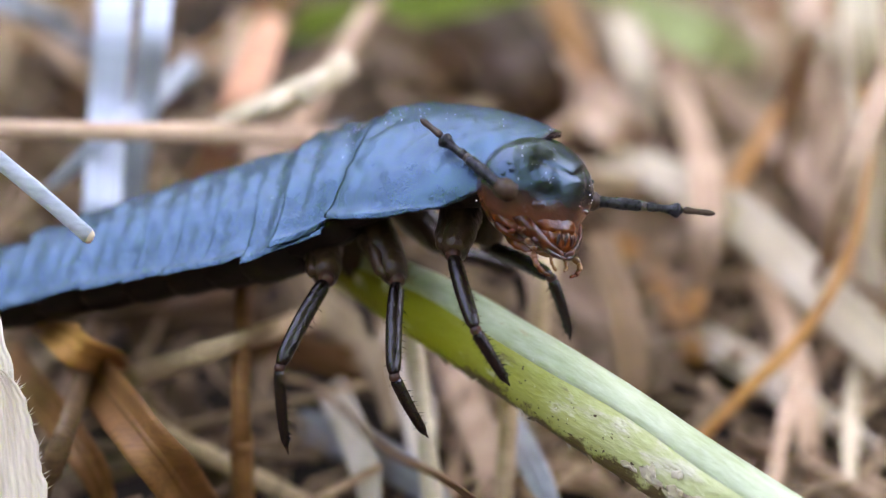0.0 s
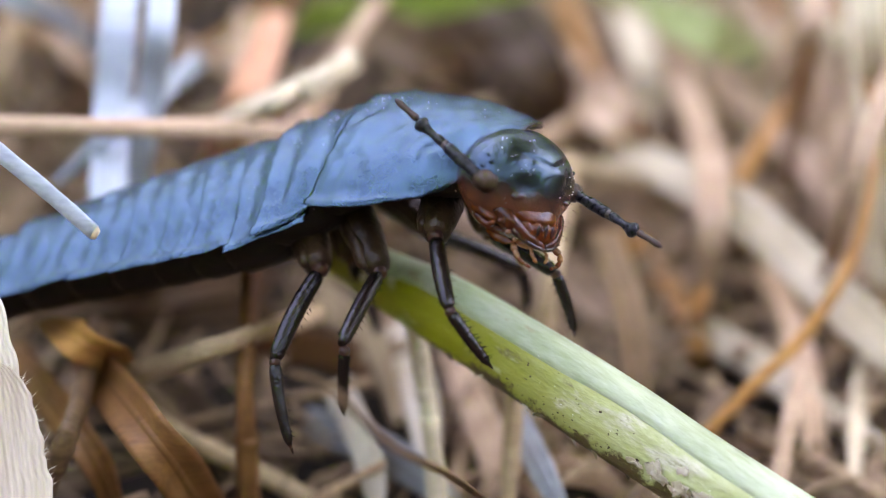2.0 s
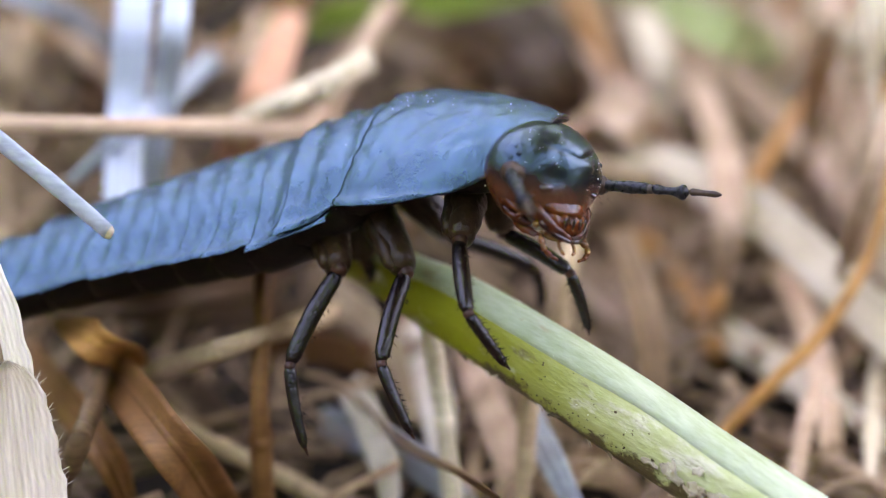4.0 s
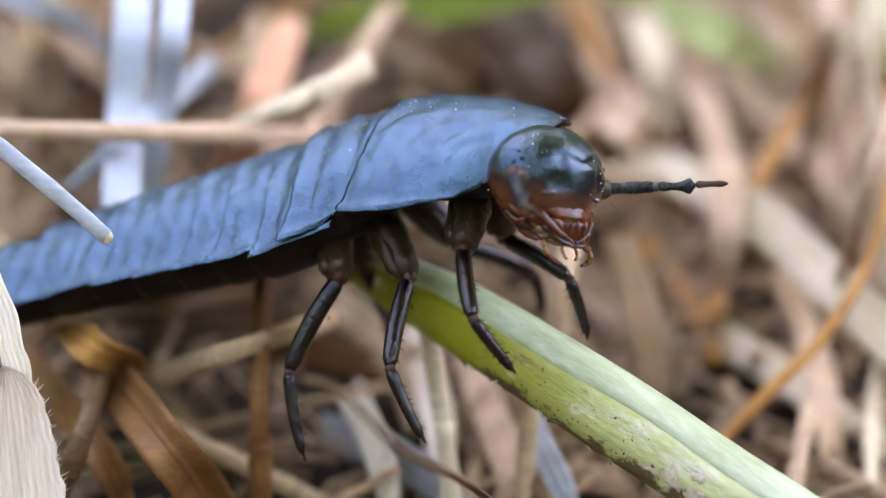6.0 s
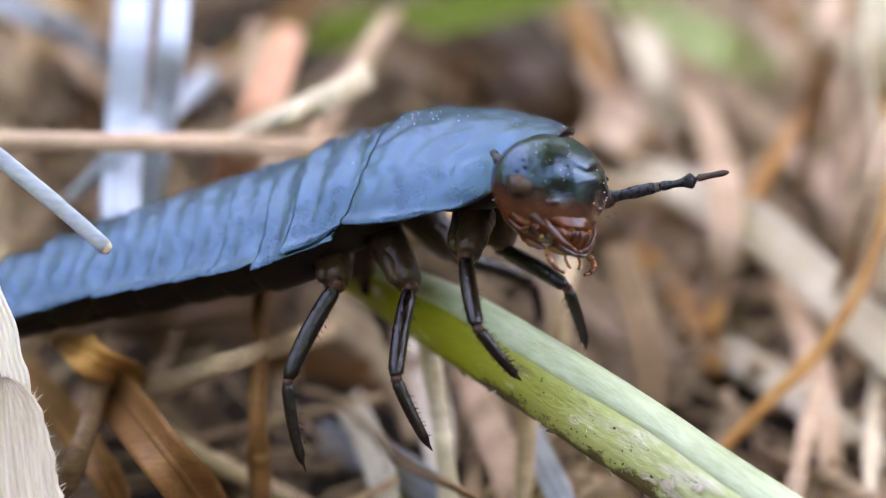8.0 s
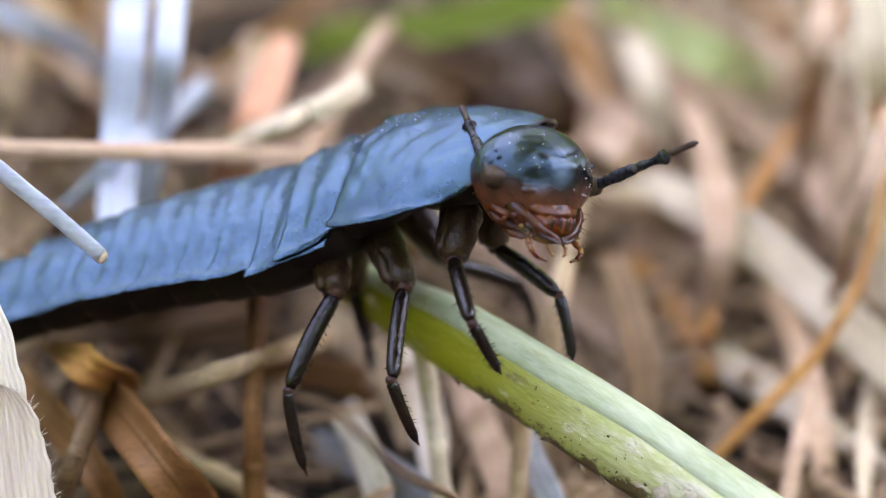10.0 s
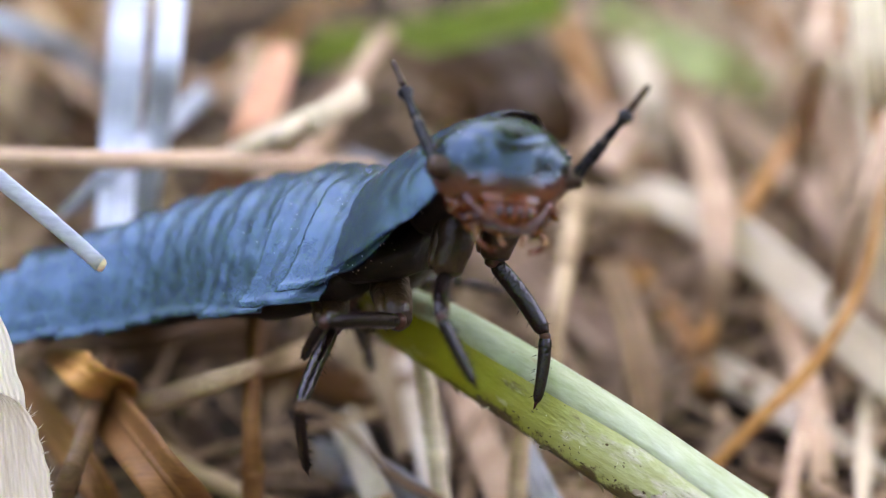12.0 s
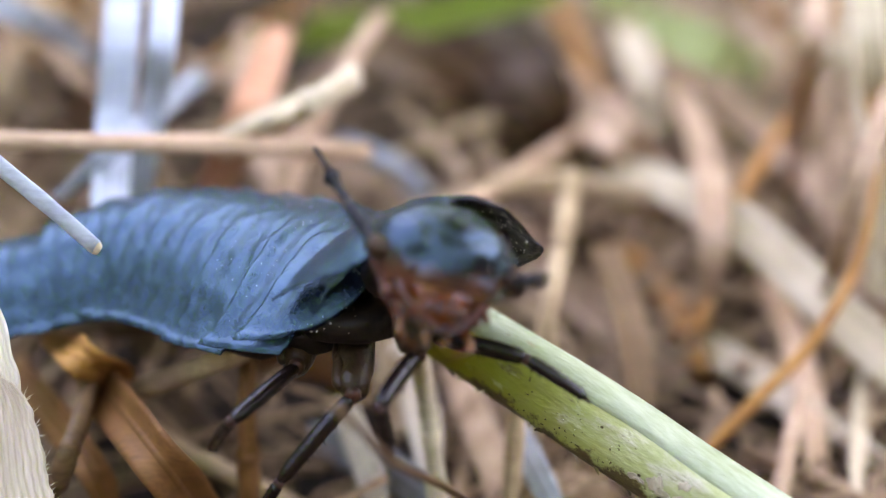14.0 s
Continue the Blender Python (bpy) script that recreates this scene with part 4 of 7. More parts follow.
straw("ochre_stalk", OCHRE, [(9.94, 11.00, 5.11), (9.94, 9.60, 2.82), (9.61, 8.60, 1.21), (8.91, 7.80, -0.45), (7.86, 7.30, -1.94), (6.62, 7.00, -3.10), (5.48, 6.80, -4.24), (4.60, 6.60, -5.32)], 0.16, "thin ochre dry stalk in a wide bow", "dry stalk")
straw("ochre_stalk", OCHRE, [(11.06, 19.00, 7.74), (9.80, 16.50, 4.87), (8.73, 15.00, 3.36), (7.66, 14.00, 1.82), (6.77, 13.00, 0.20), (6.19, 12.00, -1.76)], 0.22, "dull ochre dry stalk leaning over others", "dry stalk")
dry_leaf("pinkish_leaf", PALE, [(10.21, 13.00, 7.08), (10.15, 12.00, 4.82), (10.31, 11.50, 2.68), (10.53, 12.00, 0.48), (10.99, 13.00, -1.81)], 0.26, "pale pinkish dry leaf standing upright", fold=0.2, taper=(0,0))
straw("pink_stalk", PINKISH, [(10.17, 17.00, 7.43), (9.86, 16.00, 5.27), (10.23, 16.00, 3.13), (10.38, 16.00, 0.52)], 0.27, "pinkish dry stalk leaning among others", "dry stalk")
straw("pink_stalk", PINKISH, [(8.20, 8.69, -2.57), (7.36, 6.41, -3.63), (6.73, 5.06, -5.36)], 0.24, "pinkish dry stalk stub", "dry stalk")
straw("tan_stalk", TAN, [(2.97, 11.26, 1.94), (2.46, 7.66, 0.26), (2.07, 6.37, -1.44), (1.85, 7.92, -4.03)], 0.32, "stout tan dry stalk standing in litter", "dry stalk")
straw("tan_stalk", TAN, [(1.39, 4.55, -2.29), (1.33, 4.46, -3.43), (1.24, 5.06, -5.36)], 0.26, "tan upright stalk behind the stem", "dry stalk")
straw("pale_stalk", PALE, [(-0.71, 4.19, -1.36), (-0.52, 4.12, -2.49), (-0.36, 4.06, -3.62), (-0.16, 4.50, -5.62)], 0.26, "pale bleached stalk below the larva", "dry stalk")
dry_leaf("grey_leaf", GREYED, [(1.41, 6.41, -3.63), (1.81, 4.78, -4.39), (2.47, 4.32, -5.71)], 0.28, "small greyed leaf in the litter", fold=0.2)
straw("brown_stalk", OAK, [(-4.04, 5.26, 0.25), (-4.01, 4.19, -1.36), (-3.98, 3.30, -2.87), (-4.05, 4.50, -5.62)], 0.26, "dark orange-brown upright stalk below the larva", "dry stalk")
dry_leaf("brown_leaf", OAK, [(-8.31, 7.56, -1.99), (-6.48, 3.30, -2.87), (-5.28, 1.41, -3.76), (-4.88, 4.50, -5.62)], 0.49, "broad brown dry leaf folded lengthwise", fold=0.5, taper=(0.4,0))
# a dark leaf shape added for the shade under the belly
dry_leaf("dark_leaf", SHADE_DARK, [(-9.49, 9.33, -1.17), (-7.35, 7.10, -1.10), (-5.71, 7.74, -0.81), (-4.30, 12.41, -0.83)], 0.56, "dark leaf shape for the shade under the larva's belly", fold=0.3)
dry_leaf("brown_leaf", OAK, [(-9.85, 8.69, -2.57), (-8.07, 4.88, -3.24), (-7.03, 3.29, -3.98), (-6.72, 4.50, -5.62)], 0.40, "orange-brown dry leaf lying in the litter", fold=0.4)
dry_leaf("pinkish_leaf", PINKISH, [(0.08, 12.33, -2.53), (0.60, 8.82, -3.61), (0.94, 7.05, -4.43), (1.14, 5.55, -5.80)], 0.40, "pinkish dry leaf under the green stem", fold=0.25)
dry_leaf("cream_leaf", CREAM, [(-2.56, 9.53, -3.28), (-1.88, 6.53, -4.13), (-1.58, 5.31, -4.70), (-1.46, 5.20, -5.74)], 0.34, "cream dry leaf standing in the litter", fold=0.25)
dry_leaf("pinkish_leaf", PINKISH, [(1.18, 6.74, -5.13), (2.13, 6.23, -4.82), (3.07, 6.03, -4.91), (4.05, 6.13, -5.53)], 0.30, "pinkish beige leaf lying in the litter", fold=0.25)
# two dark leaf shapes put in for shade on the soil
dry_leaf("dark_leaf", SHADE_DARK, [(-6.56, 10.69, -3.51), (-5.47, 8.69, -4.11), (-4.76, 7.17, -4.82), (-4.34, 5.73, -5.82)], 0.51, "dark leaf shape for shade low in the litter", fold=0.2)
dry_leaf("dark_leaf", SHADE_DARK, [(-7.72, 11.81, -2.22), (-6.16, 10.73, -1.62), (-4.67, 10.73, -1.62), (-3.12, 11.81, -2.22)], 0.48, "dark brown leaf shape for shade under the larva", fold=0.25)
dry_leaf("ochre_leaf", OCHRE, [(-8.54, 5.90, -1.66), (-7.22, 3.10, -1.86), (-6.84, 4.55, -2.29), (-7.14, 7.29, -3.22)], 0.39, "crumpled ochre dry leaf", fold=0.5, taper=(0.6,0.5))
straw("tan_straw", TAN, [(-7.27, 5.51, -2.95), (-5.65, 4.34, -2.39), (-4.23, 3.06, -1.88), (-2.88, 8.55, -1.53)], 0.22, "tan straw lying across brown litter")
straw("tan_straw", TAN, [(-7.19, 5.73, -2.85), (-5.71, 5.40, -3.88), (-4.29, 5.32, -4.58), (-1.92, 5.20, -5.74)], 0.21, "long tan straw lying in litter")
straw("brown_stalk", BROWN, [(-8.03, 3.28, -5.09), (-7.14, 1.77, -3.59), (-7.21, 4.12, -2.49), (-7.89, 8.55, -1.53)], 0.24, "brown dry stalk leaning in litter", "dry stalk")
dry_leaf("curled_leaf", BROWN, [(-2.40, -4.19, -1.95), (-1.85, -5.25, -2.01), (-1.36, -5.21, -2.43), (-0.81, -4.24, -3.08), (0.06, -1.29, -3.91), (1.33, 4.50, -5.62)], 0.06, "thin curled brownish dry leaf under the larva's foot", fold=0.5, taper=(0.5,0))
straw("tan_straw", TAN, [(5.24, 15.44, 1.68), (2.57, 13.89, 2.06), (0.48, 10.30, 1.49), (-1.16, 11.57, 0.98)], 0.28, "tan straw slanting across litter")
straw("pink_straw", PINKISH, [(4.31, 20.54, 4.06), (2.19, 14.96, 2.56), (0.75, 10.30, 1.49), (-0.83, 8.79, 0.79)], 0.24, "pinkish straw leaning on another straw")
straw("cream_straw", PALE, [(-4.91, 8.37, 2.80), (-3.83, 6.56, 3.06), (-3.08, 7.88, 3.67), (-2.24, 9.08, 4.23)], 0.19, "broad cream straw leaning over brown litter")
straw("pink_straw", PINKISH, [(-4.29, 9.68, 1.20), (-3.67, 10.22, 2.56), (-3.13, 11.98, 3.93), (-2.07, 16.30, 6.50)], 0.23, "pale pinkish straw leaning behind the larva")
dry_leaf("grey_leaf", GREYED, [(-13.03, 15.23, 7.10), (-10.90, 13.36, 6.23), (-10.09, 14.92, 5.85), (-9.53, 18.15, 5.15)], 0.34, "pale grey bleached leaf arching over the litter", fold=0.2)
straw("grey_straw", GREYED, [(-3.00, 18.85, 3.27), (-1.65, 17.66, 2.72), (-0.70, 18.01, 1.78)], 0.32, "greyish bleached straw in shade")

dry_leaf("cream_leaf", PALE, [(5.87, 14.44, -1.76), (7.13, 11.44, -2.61), (8.44, 9.22, -3.65), (10.26, 7.73, -4.89)], 0.40, "broad pale cream dry leaf lying in litter", fold=0.2)
dry_leaf("pinkish_leaf", PINKISH, [(8.76, 18.12, 0.18), (8.53, 12.91, -1.70), (8.33, 9.29, -3.39), (7.82, 5.74, -5.71)], 0.42, "broad pinkish beige dry leaf leaning on stalks", fold=0.25)
dry_leaf("pinkish_leaf", PINKISH, [(5.22, 5.95, -5.50), (6.38, 6.40, -4.96), (7.76, 6.60, -4.87), (9.99, 6.72, -5.25)], 0.34, "pinkish beige dry leaf in the litter", fold=0.3)
dry_leaf("cream_leaf", PALE, [(10.66, 12.87, -2.27), (9.51, 9.29, -3.39), (8.84, 7.05, -4.43), (8.60, 5.55, -5.80)], 0.32, "narrow cream dry leaf standing in litter", fold=0.3)
dry_leaf("pinkish_leaf", PINKISH, [(7.17, 24.29, 5.81), (6.85, 16.09, 3.09), (6.41, 11.26, 0.84), (6.38, 12.91, -1.70)], 0.44, "pinkish beige leaf leaning on stalks", fold=0.25)
dry_leaf("brown_leaf", BROWN, [(3.91, 12.47, 0.30), (4.11, 9.07, -1.29), (4.28, 8.21, -2.79), (4.25, 7.92, -4.03)], 0.37, "brown dry leaf behind the green stalk", fold=0.3)
# four brown and dark leaf shapes that stand for shaded gaps in the litter
dry_leaf("brown_leaf", BROWN, [(-4.49, 30.14, 9.64), (-2.11, 20.98, 6.48), (-0.39, 18.60, 5.36), (1.38, 24.33, 4.73)], 0.75, "brown leaf shape for the shade behind the larva", fold=0.4)
dry_leaf("dark_leaf", SHADE_DARK, [(-1.68, 29.84, 8.40), (0.28, 22.68, 6.16), (1.96, 20.75, 5.26), (4.13, 24.82, 4.95)], 1.03, "dark brown leaf shape for deep shade behind the larva", fold=0.3)
dry_leaf("dark_leaf", SHADE_DARK, [(0.71, 29.50, 9.34), (1.97, 20.98, 6.48), (2.90, 19.38, 4.63), (3.44, 22.62, 2.82)], 0.84, "dark brown hanging leaf shape for shade", fold=0.3)
dry_leaf("dark_leaf", SHADE_DARK, [(-12.87, 21.22, 5.48), (-10.84, 16.84, 4.54), (-10.16, 18.09, 4.02), (-8.12, 23.63, 4.40)], 0.63, "dark leaf shape for the shade under a tan straw", fold=0.3)
dry_leaf("pale_leaf", CREAM, [(-1.40, 14.59, -1.47), (-0.86, 10.51, -2.82), (-0.49, 7.92, -4.03), (-0.28, 5.55, -5.80)], 0.41, "pale tan dry leaf standing behind a stalk", fold=0.25)
dry_leaf("grey_leaf", GREYED, [(-3.16, 8.88, -4.13), (-1.79, 7.27, -4.34), (-0.53, 6.03, -4.91), (0.43, 5.55, -5.80)], 0.43, "greyed dead leaf lying in the litter", fold=0.2)
dry_leaf("brown_leaf", OAK, [(-5.10, 12.01, -2.79), (-3.63, 11.28, -2.46), (-1.96, 10.76, -2.70), (-0.34, 13.09, -2.28)], 0.41, "orange-brown dead leaf in the litter under the larva", fold=0.2)
dry_leaf("tan_leaf", TAN, [(-3.58, 14.07, -1.16), (-2.57, 11.82, -1.66), (-1.66, 10.23, -2.40), (-1.08, 8.69, -4.11)], 0.45, "tan dry leaf under the larva's legs", fold=0.25)
dry_leaf("pale_leaf", PALE, [(9.66, 9.37, 6.57), (9.93, 9.67, 4.51), (10.91, 12.61, 2.57), (11.70, 14.87, 0.31)], 0.36, "bleached dry leaf standing among stalks", fold=0.3)
dry_leaf("pinkish_leaf", PINKISH, [(9.41, 13.05, 7.19), (8.81, 11.23, 5.24), (9.20, 14.82, 3.60), (9.70, 18.01, 1.78)], 0.32, "pinkish dry leaf standing among stalks", fold=0.3)
dry_leaf("pinkish_leaf", PINKISH, [(11.21, 11.23, 5.24), (9.40, 7.80, 2.53), (8.87, 8.22, 0.52), (9.15, 11.83, -1.10)], 0.25, "pinkish dry leaf leaning across stalks", fold=0.3)
# stalks that still stand, pale and pinkish
rnd = random.Random(77)
for k in range(64):
    mat, word = rnd.choice(((TAN, "tan"), (PINKISH, "pinkish"), (PALE, "cream"), (PALE, "bleached"), (PINKISH, "pale pinkish"), (OCHRE, "ochre")))
    x, y = rnd.uniform(2.5, 17), rnd.uniform(22, 46)
    x *= 1 + y / 50
    if k % 9 == 0:
        x = rnd.uniform(-18, -12)
    b = soil(x, y, 0)
    h = rnd.uniform(3, 9)
    tip = b + Vector((rnd.choice((-1, 1)) * rnd.uniform(1, 7), rnd.uniform(-2, 5), h))
    mid = (b + tip) / 2 + Vector((rnd.uniform(-0.7, 0.7), 0.5, 0))
    straw("standing_stalk", mat, [b, mid, tip], rnd.uniform(0.14, 0.36), f"{word} thin dry stalk standing in the litter", "dry stalk", "standing dry stalks")

# more stalks of the same dry stand
rnd = random.Random(42)
kinds = ((TAN, "tan"), (PINKISH, "pinkish brown"), (BROWN, "brown"), (PALE, "cream"), (OCHRE, "ochre"))
for k in range(70):
    mat, word = rnd.choice(kinds[:3] if rnd.random() < 0.75 else kinds)
    x, y = rnd.uniform(1, 15), rnd.uniform(9, 44)
    if k % 4 == 0:
        x = rnd.uniform(-15, 3)
    x *= 1 + y / 30 * 0.7
    ang = rnd.gauss(1.75, 0.5) if k % 4 else rnd.uniform(0, 3.14)
    ln = rnd.uniform(5, 14)
    h0, h1 = 0.2, rnd.uniform(0.5, 4.5)
    dx, dy = math.cos(ang) * ln, math.sin(ang) * ln
    mid = rnd.uniform(-1.0, 1.0)
    pts = [soil(x, y, h0), soil(x + dx * 0.5 + mid, y + dy * 0.5, (h0 + h1) / 2 + 0.5), soil(x + dx, y + dy, h1)]
    if rnd.random() < 0.7:
        straw("dry_stalk", mat, pts, rnd.uniform(0.16, 0.42), f"{word} dry grass stalk lying in the litter", "dry stalk", "dry stalks in the litter")
    else:
        dry_leaf("dry_leaf", mat, pts, rnd.uniform(0.3, 0.65), f"{word} dry grass leaf in the litter", "grass leaf", "dry leaves in the litter", fold=rnd.uniform(0.1, 0.5))


# darker stalks leaning behind the larva's tail
rnd = random.Random(55)
for k in range(30):
    mat, word = rnd.choice(((BROWN, "brown"), (TAN, "tan"), (PINKISH, "pinkish brown"), (SHADE_DARK, "dark rotting"), (BROWN, "dull brown")))
    x, y = rnd.uniform(-17, -4), rnd.uniform(11, 24)
    b = soil(x, y, 0.1)
    tip = b + Vector((rnd.choice((-1, 1)) * rnd.uniform(1, 6), rnd.uniform(-2, 3), rnd.uniform(3, 9)))
    mid = (b + tip) / 2 + Vector((0, rnd.uniform(-0.5, 0.5), rnd.uniform(-0.6, 0.8)))
    straw("leaning_stalk", mat, [b, mid, tip], rnd.uniform(0.10, 0.28), f"{word} dry stalk leaning in the litter", "dry stalk", "leaning dry stalks")

# broad bleached leaves that stand among the stalks
rnd = random.Random(91)
for k in range(40):
    mat, word = rnd.choice(((PINKISH, "pinkish beige"), (PALE, "pale cream"), (PINKISH, "faded pinkish"), (TAN, "tan")))
    y = rnd.uniform(19, 42)
    x = rnd.uniform(4.0, 11.5) * (1 + y / 40)
    b = soil(x, y, 0.1)
    h = rnd.uniform(2, 6)
    tip = b + Vector((rnd.choice((-1, 1)) * rnd.uniform(0.5, 6), rnd.uniform(-3, 3), h))
    mid = (b + tip) / 2 + Vector((rnd.uniform(-0.9, 0.9), -0.6, 0))
    dry_leaf("dry_leaf", mat, [b, mid, tip], rnd.uniform(0.14, 0.34), f"{word} dry grass leaf standing in the litter", "grass leaf", "dry leaves in the litter", fold=rnd.uniform(0.1, 0.4))


def litter():
    """Fine broken straw that covers the soil."""
    rnd = random.Random(8)
    bm = bmesh.new()
    for k in range(2300):
        x, y = rnd.uniform(-30, 30), rnd.uniform(2, 70)
        if k % 3 == 0:
            x, y = rnd.uniform(-14, 14), rnd.uniform(3, 30)
        if x < 1 and rnd.random() < (0.65 if y < 15 else 0.5):
            continue
        h = abs(rnd.gauss(0, 0.7)) + 0.1
        ang = rnd.uniform(0, math.pi)
        ln = rnd.uniform(1.2, 6)
        dx, dy = math.cos(ang) * ln, math.sin(ang) * ln
        b = rnd.uniform(-0.5, 0.5)
        pts = to_world([soil(x - dx / 2, y - dy / 2, max(0.05, h - rnd.uniform(0, 0.9))), soil(x + b, y + b, h + 0.2), soil(x + dx / 2, y + dy / 2, max(0.05, h + rnd.uniform(-0.7, 0.9)))])
        r = rnd.choice((0.05, 0.07, 0.09, 0.12, 0.16, 0.24))
        rod(pts, 0.001 * r, 4, 6, flat=rnd.uniform(0.3, 0.9), bm=bm)
    for k in range(1500):                    # on both sides of and behind the camera, coarser
        x, y = rnd.uniform(-75, 75), rnd.uniform(-80, 4)
        ang, ln, h = rnd.uniform(0, math.pi), rnd.uniform(5, 16), rnd.uniform(0.3, 1.8)
        dx, dy = math.cos(ang) * ln / 2, math.sin(ang) * ln / 2
        pts = to_world([soil(x - dx, y - dy, 0.2), soil(x, y, h), soil(x + dx, y + dy, rnd.uniform(0.2, h))])
        rod(pts, 0.001 * rnd.uniform(0.2, 0.6), 4, 6, flat=rnd.uniform(0.3, 0.9), bm=bm)
    tagged(finish(bm, "straw_litter", LITTER), "broken tan and brown straw litter on the soil", "plant litter", kind="stuff")


litter()


def shrub():
    """A leafy shrub that arches over the place from one side, above the view; the larva's polish mirrors it against the sky."""
    rnd = random.Random(17)
    root = new("overhanging_shrub")
    root.location = (0.58, 0.12, 0)
    tagged(root, "leafy green shrub hanging over the litter", "shrub")
    trunk = [Vector((0, 0, 0)), Vector((0.02, 0.01, 0.2)), Vector((0.0, 0.02, 0.40)), Vector((-0.05, 0.0, 0.56))]
    part("trunk", rod(trunk, lambda u: 0.022 - 0.010 * u, 14, 10), BROWN, root)
    tips = []
    for k in range(30):
        start = trunk[2] if k % 3 else trunk[3]
        end = Vector((-0.60 + 0.46 * ((k * 0.382) % 1), -0.68 + 1.28 * k / 29, 0.60 + rnd.uniform(-0.06, 0.05)))
        mid = (start + end) / 2 + Vector((0, rnd.uniform(-0.03, 0.03), 0.10))
        part("branch", rod([start, mid, end], lambda u: 0.009 - 0.007 * u, 10, 8), BROWN, root)
        tips += spline([start, mid, end], 14)[4:]
    bm = bmesh.new()
    for k in range(19000):
        c = rnd.choice(tips) + Vector((rnd.gauss(0, 0.040), rnd.gauss(0, 0.06), rnd.gauss(0, 0.04)))
        d = Vector((rnd.gauss(0, 1), rnd.gauss(0, 1), rnd.gauss(-0.3, 0.6))).normalized()
        ln, w = rnd.uniform(0.035, 0.065), rnd.uniform(0.010, 0.018)
        s = d.orthogonal().normalized()
        s = (s + d.cross(s) * rnd.uniform(-1, 1)).normalized()
        n = d.cross(s)
        v = [bm.verts.new(p) for p in (c, c + d * ln * 0.35 + s * w, c + d * ln * 0.4 + n * 0.003, c + d * ln * 0.35 - s * w, c + d * ln - n * 0.006)]
        for tri in ((0, 2, 1), (0, 3, 2), (1, 2, 4), (2, 3, 4)):
            bm.faces.new([v[i] for i in tri])
    ob = finish(bm, "crown", LEAFAGE, root, smooth=False)
    tagged(ob, "dense small green leaves", kind="stuff")


shrub()


def tall_grass():
    """Green grass round the place, beyond the view, added to block low sky light; lower on one side."""
    rnd = random.Random(18)
    bm = bmesh.new()
    for k in range(1500):
        az = radians(rnd.uniform(-180, 180))
        d = rnd.uniform(0.3, 0.6)
        base = Vector((-math.sin(az) * d, math.cos(az) * d, 0))
        ln = rnd.uniform(0.12, 0.30) if not -2.0 < az < -0.9 else rnd.uniform(0.05, 0.12)
        lean = Vector((rnd.uniform(-1, 1), rnd.uniform(-1, 1), 0)) * 0.08
        pts = [base, base + lean * 0.25 + Vector((0, 0, ln * 0.5)), base + lean * 0.8 + Vector((0, 0, ln * 0.85)), base + lean * 1.4 + Vector((0, 0, ln * 0.95))]
        leaf(pts, rnd.uniform(0.003, 0.007), 0.0004, 6, Vector((math.cos(az), math.sin(az), 0)), 0.2, bm, (0, 0.9))
    tagged(finish(bm, "tall_grass", LEAFAGE), "unseen green grass ring that screens off the low sky", "grass", kind="stuff")


tall_grass()


# ---- movement ----
def spine_at(pts, f):
    """Place and heading on the smooth spine at station f."""
    ext = [2 * pts[0] - pts[1]] + pts + [2 * pts[-1] - pts[-2]]
    k = min(max(int(f), 0), len(pts) - 2)
    u = f - k
    a, b, c, d = ext[k:k + 4]
    p = 0.5 * (2 * b + (c - a) * u + (2 * a - 5 * b + 4 * c - d) * u * u + (3 * b - a - 3 * c + d) * u ** 3)
    t = (c - a) + 2 * (2 * a - 5 * b + 4 * c - d) * u + 3 * (3 * b - a - 3 * c + d) * u * u
    return p, t.normalized()


def basis(p, x, y, z):
    m = Matrix((x, y, z)).transposed().to_4x4()
    m.translation = p * 0.001
    return m


def bone(a, b, up):
    """A pose at a whose x axis runs to b."""
    x = (b - a).normalized()
    z = up - x * up.dot(x)
    z = z.normalized() if z.length > 1e-3 else x.orthogonal().normalized()
    return basis(a, x, z.cross(x), z)


HOOD = (0.02, 0.97)          # the shield's front rim over the head, mm ahead of and above the head's middle


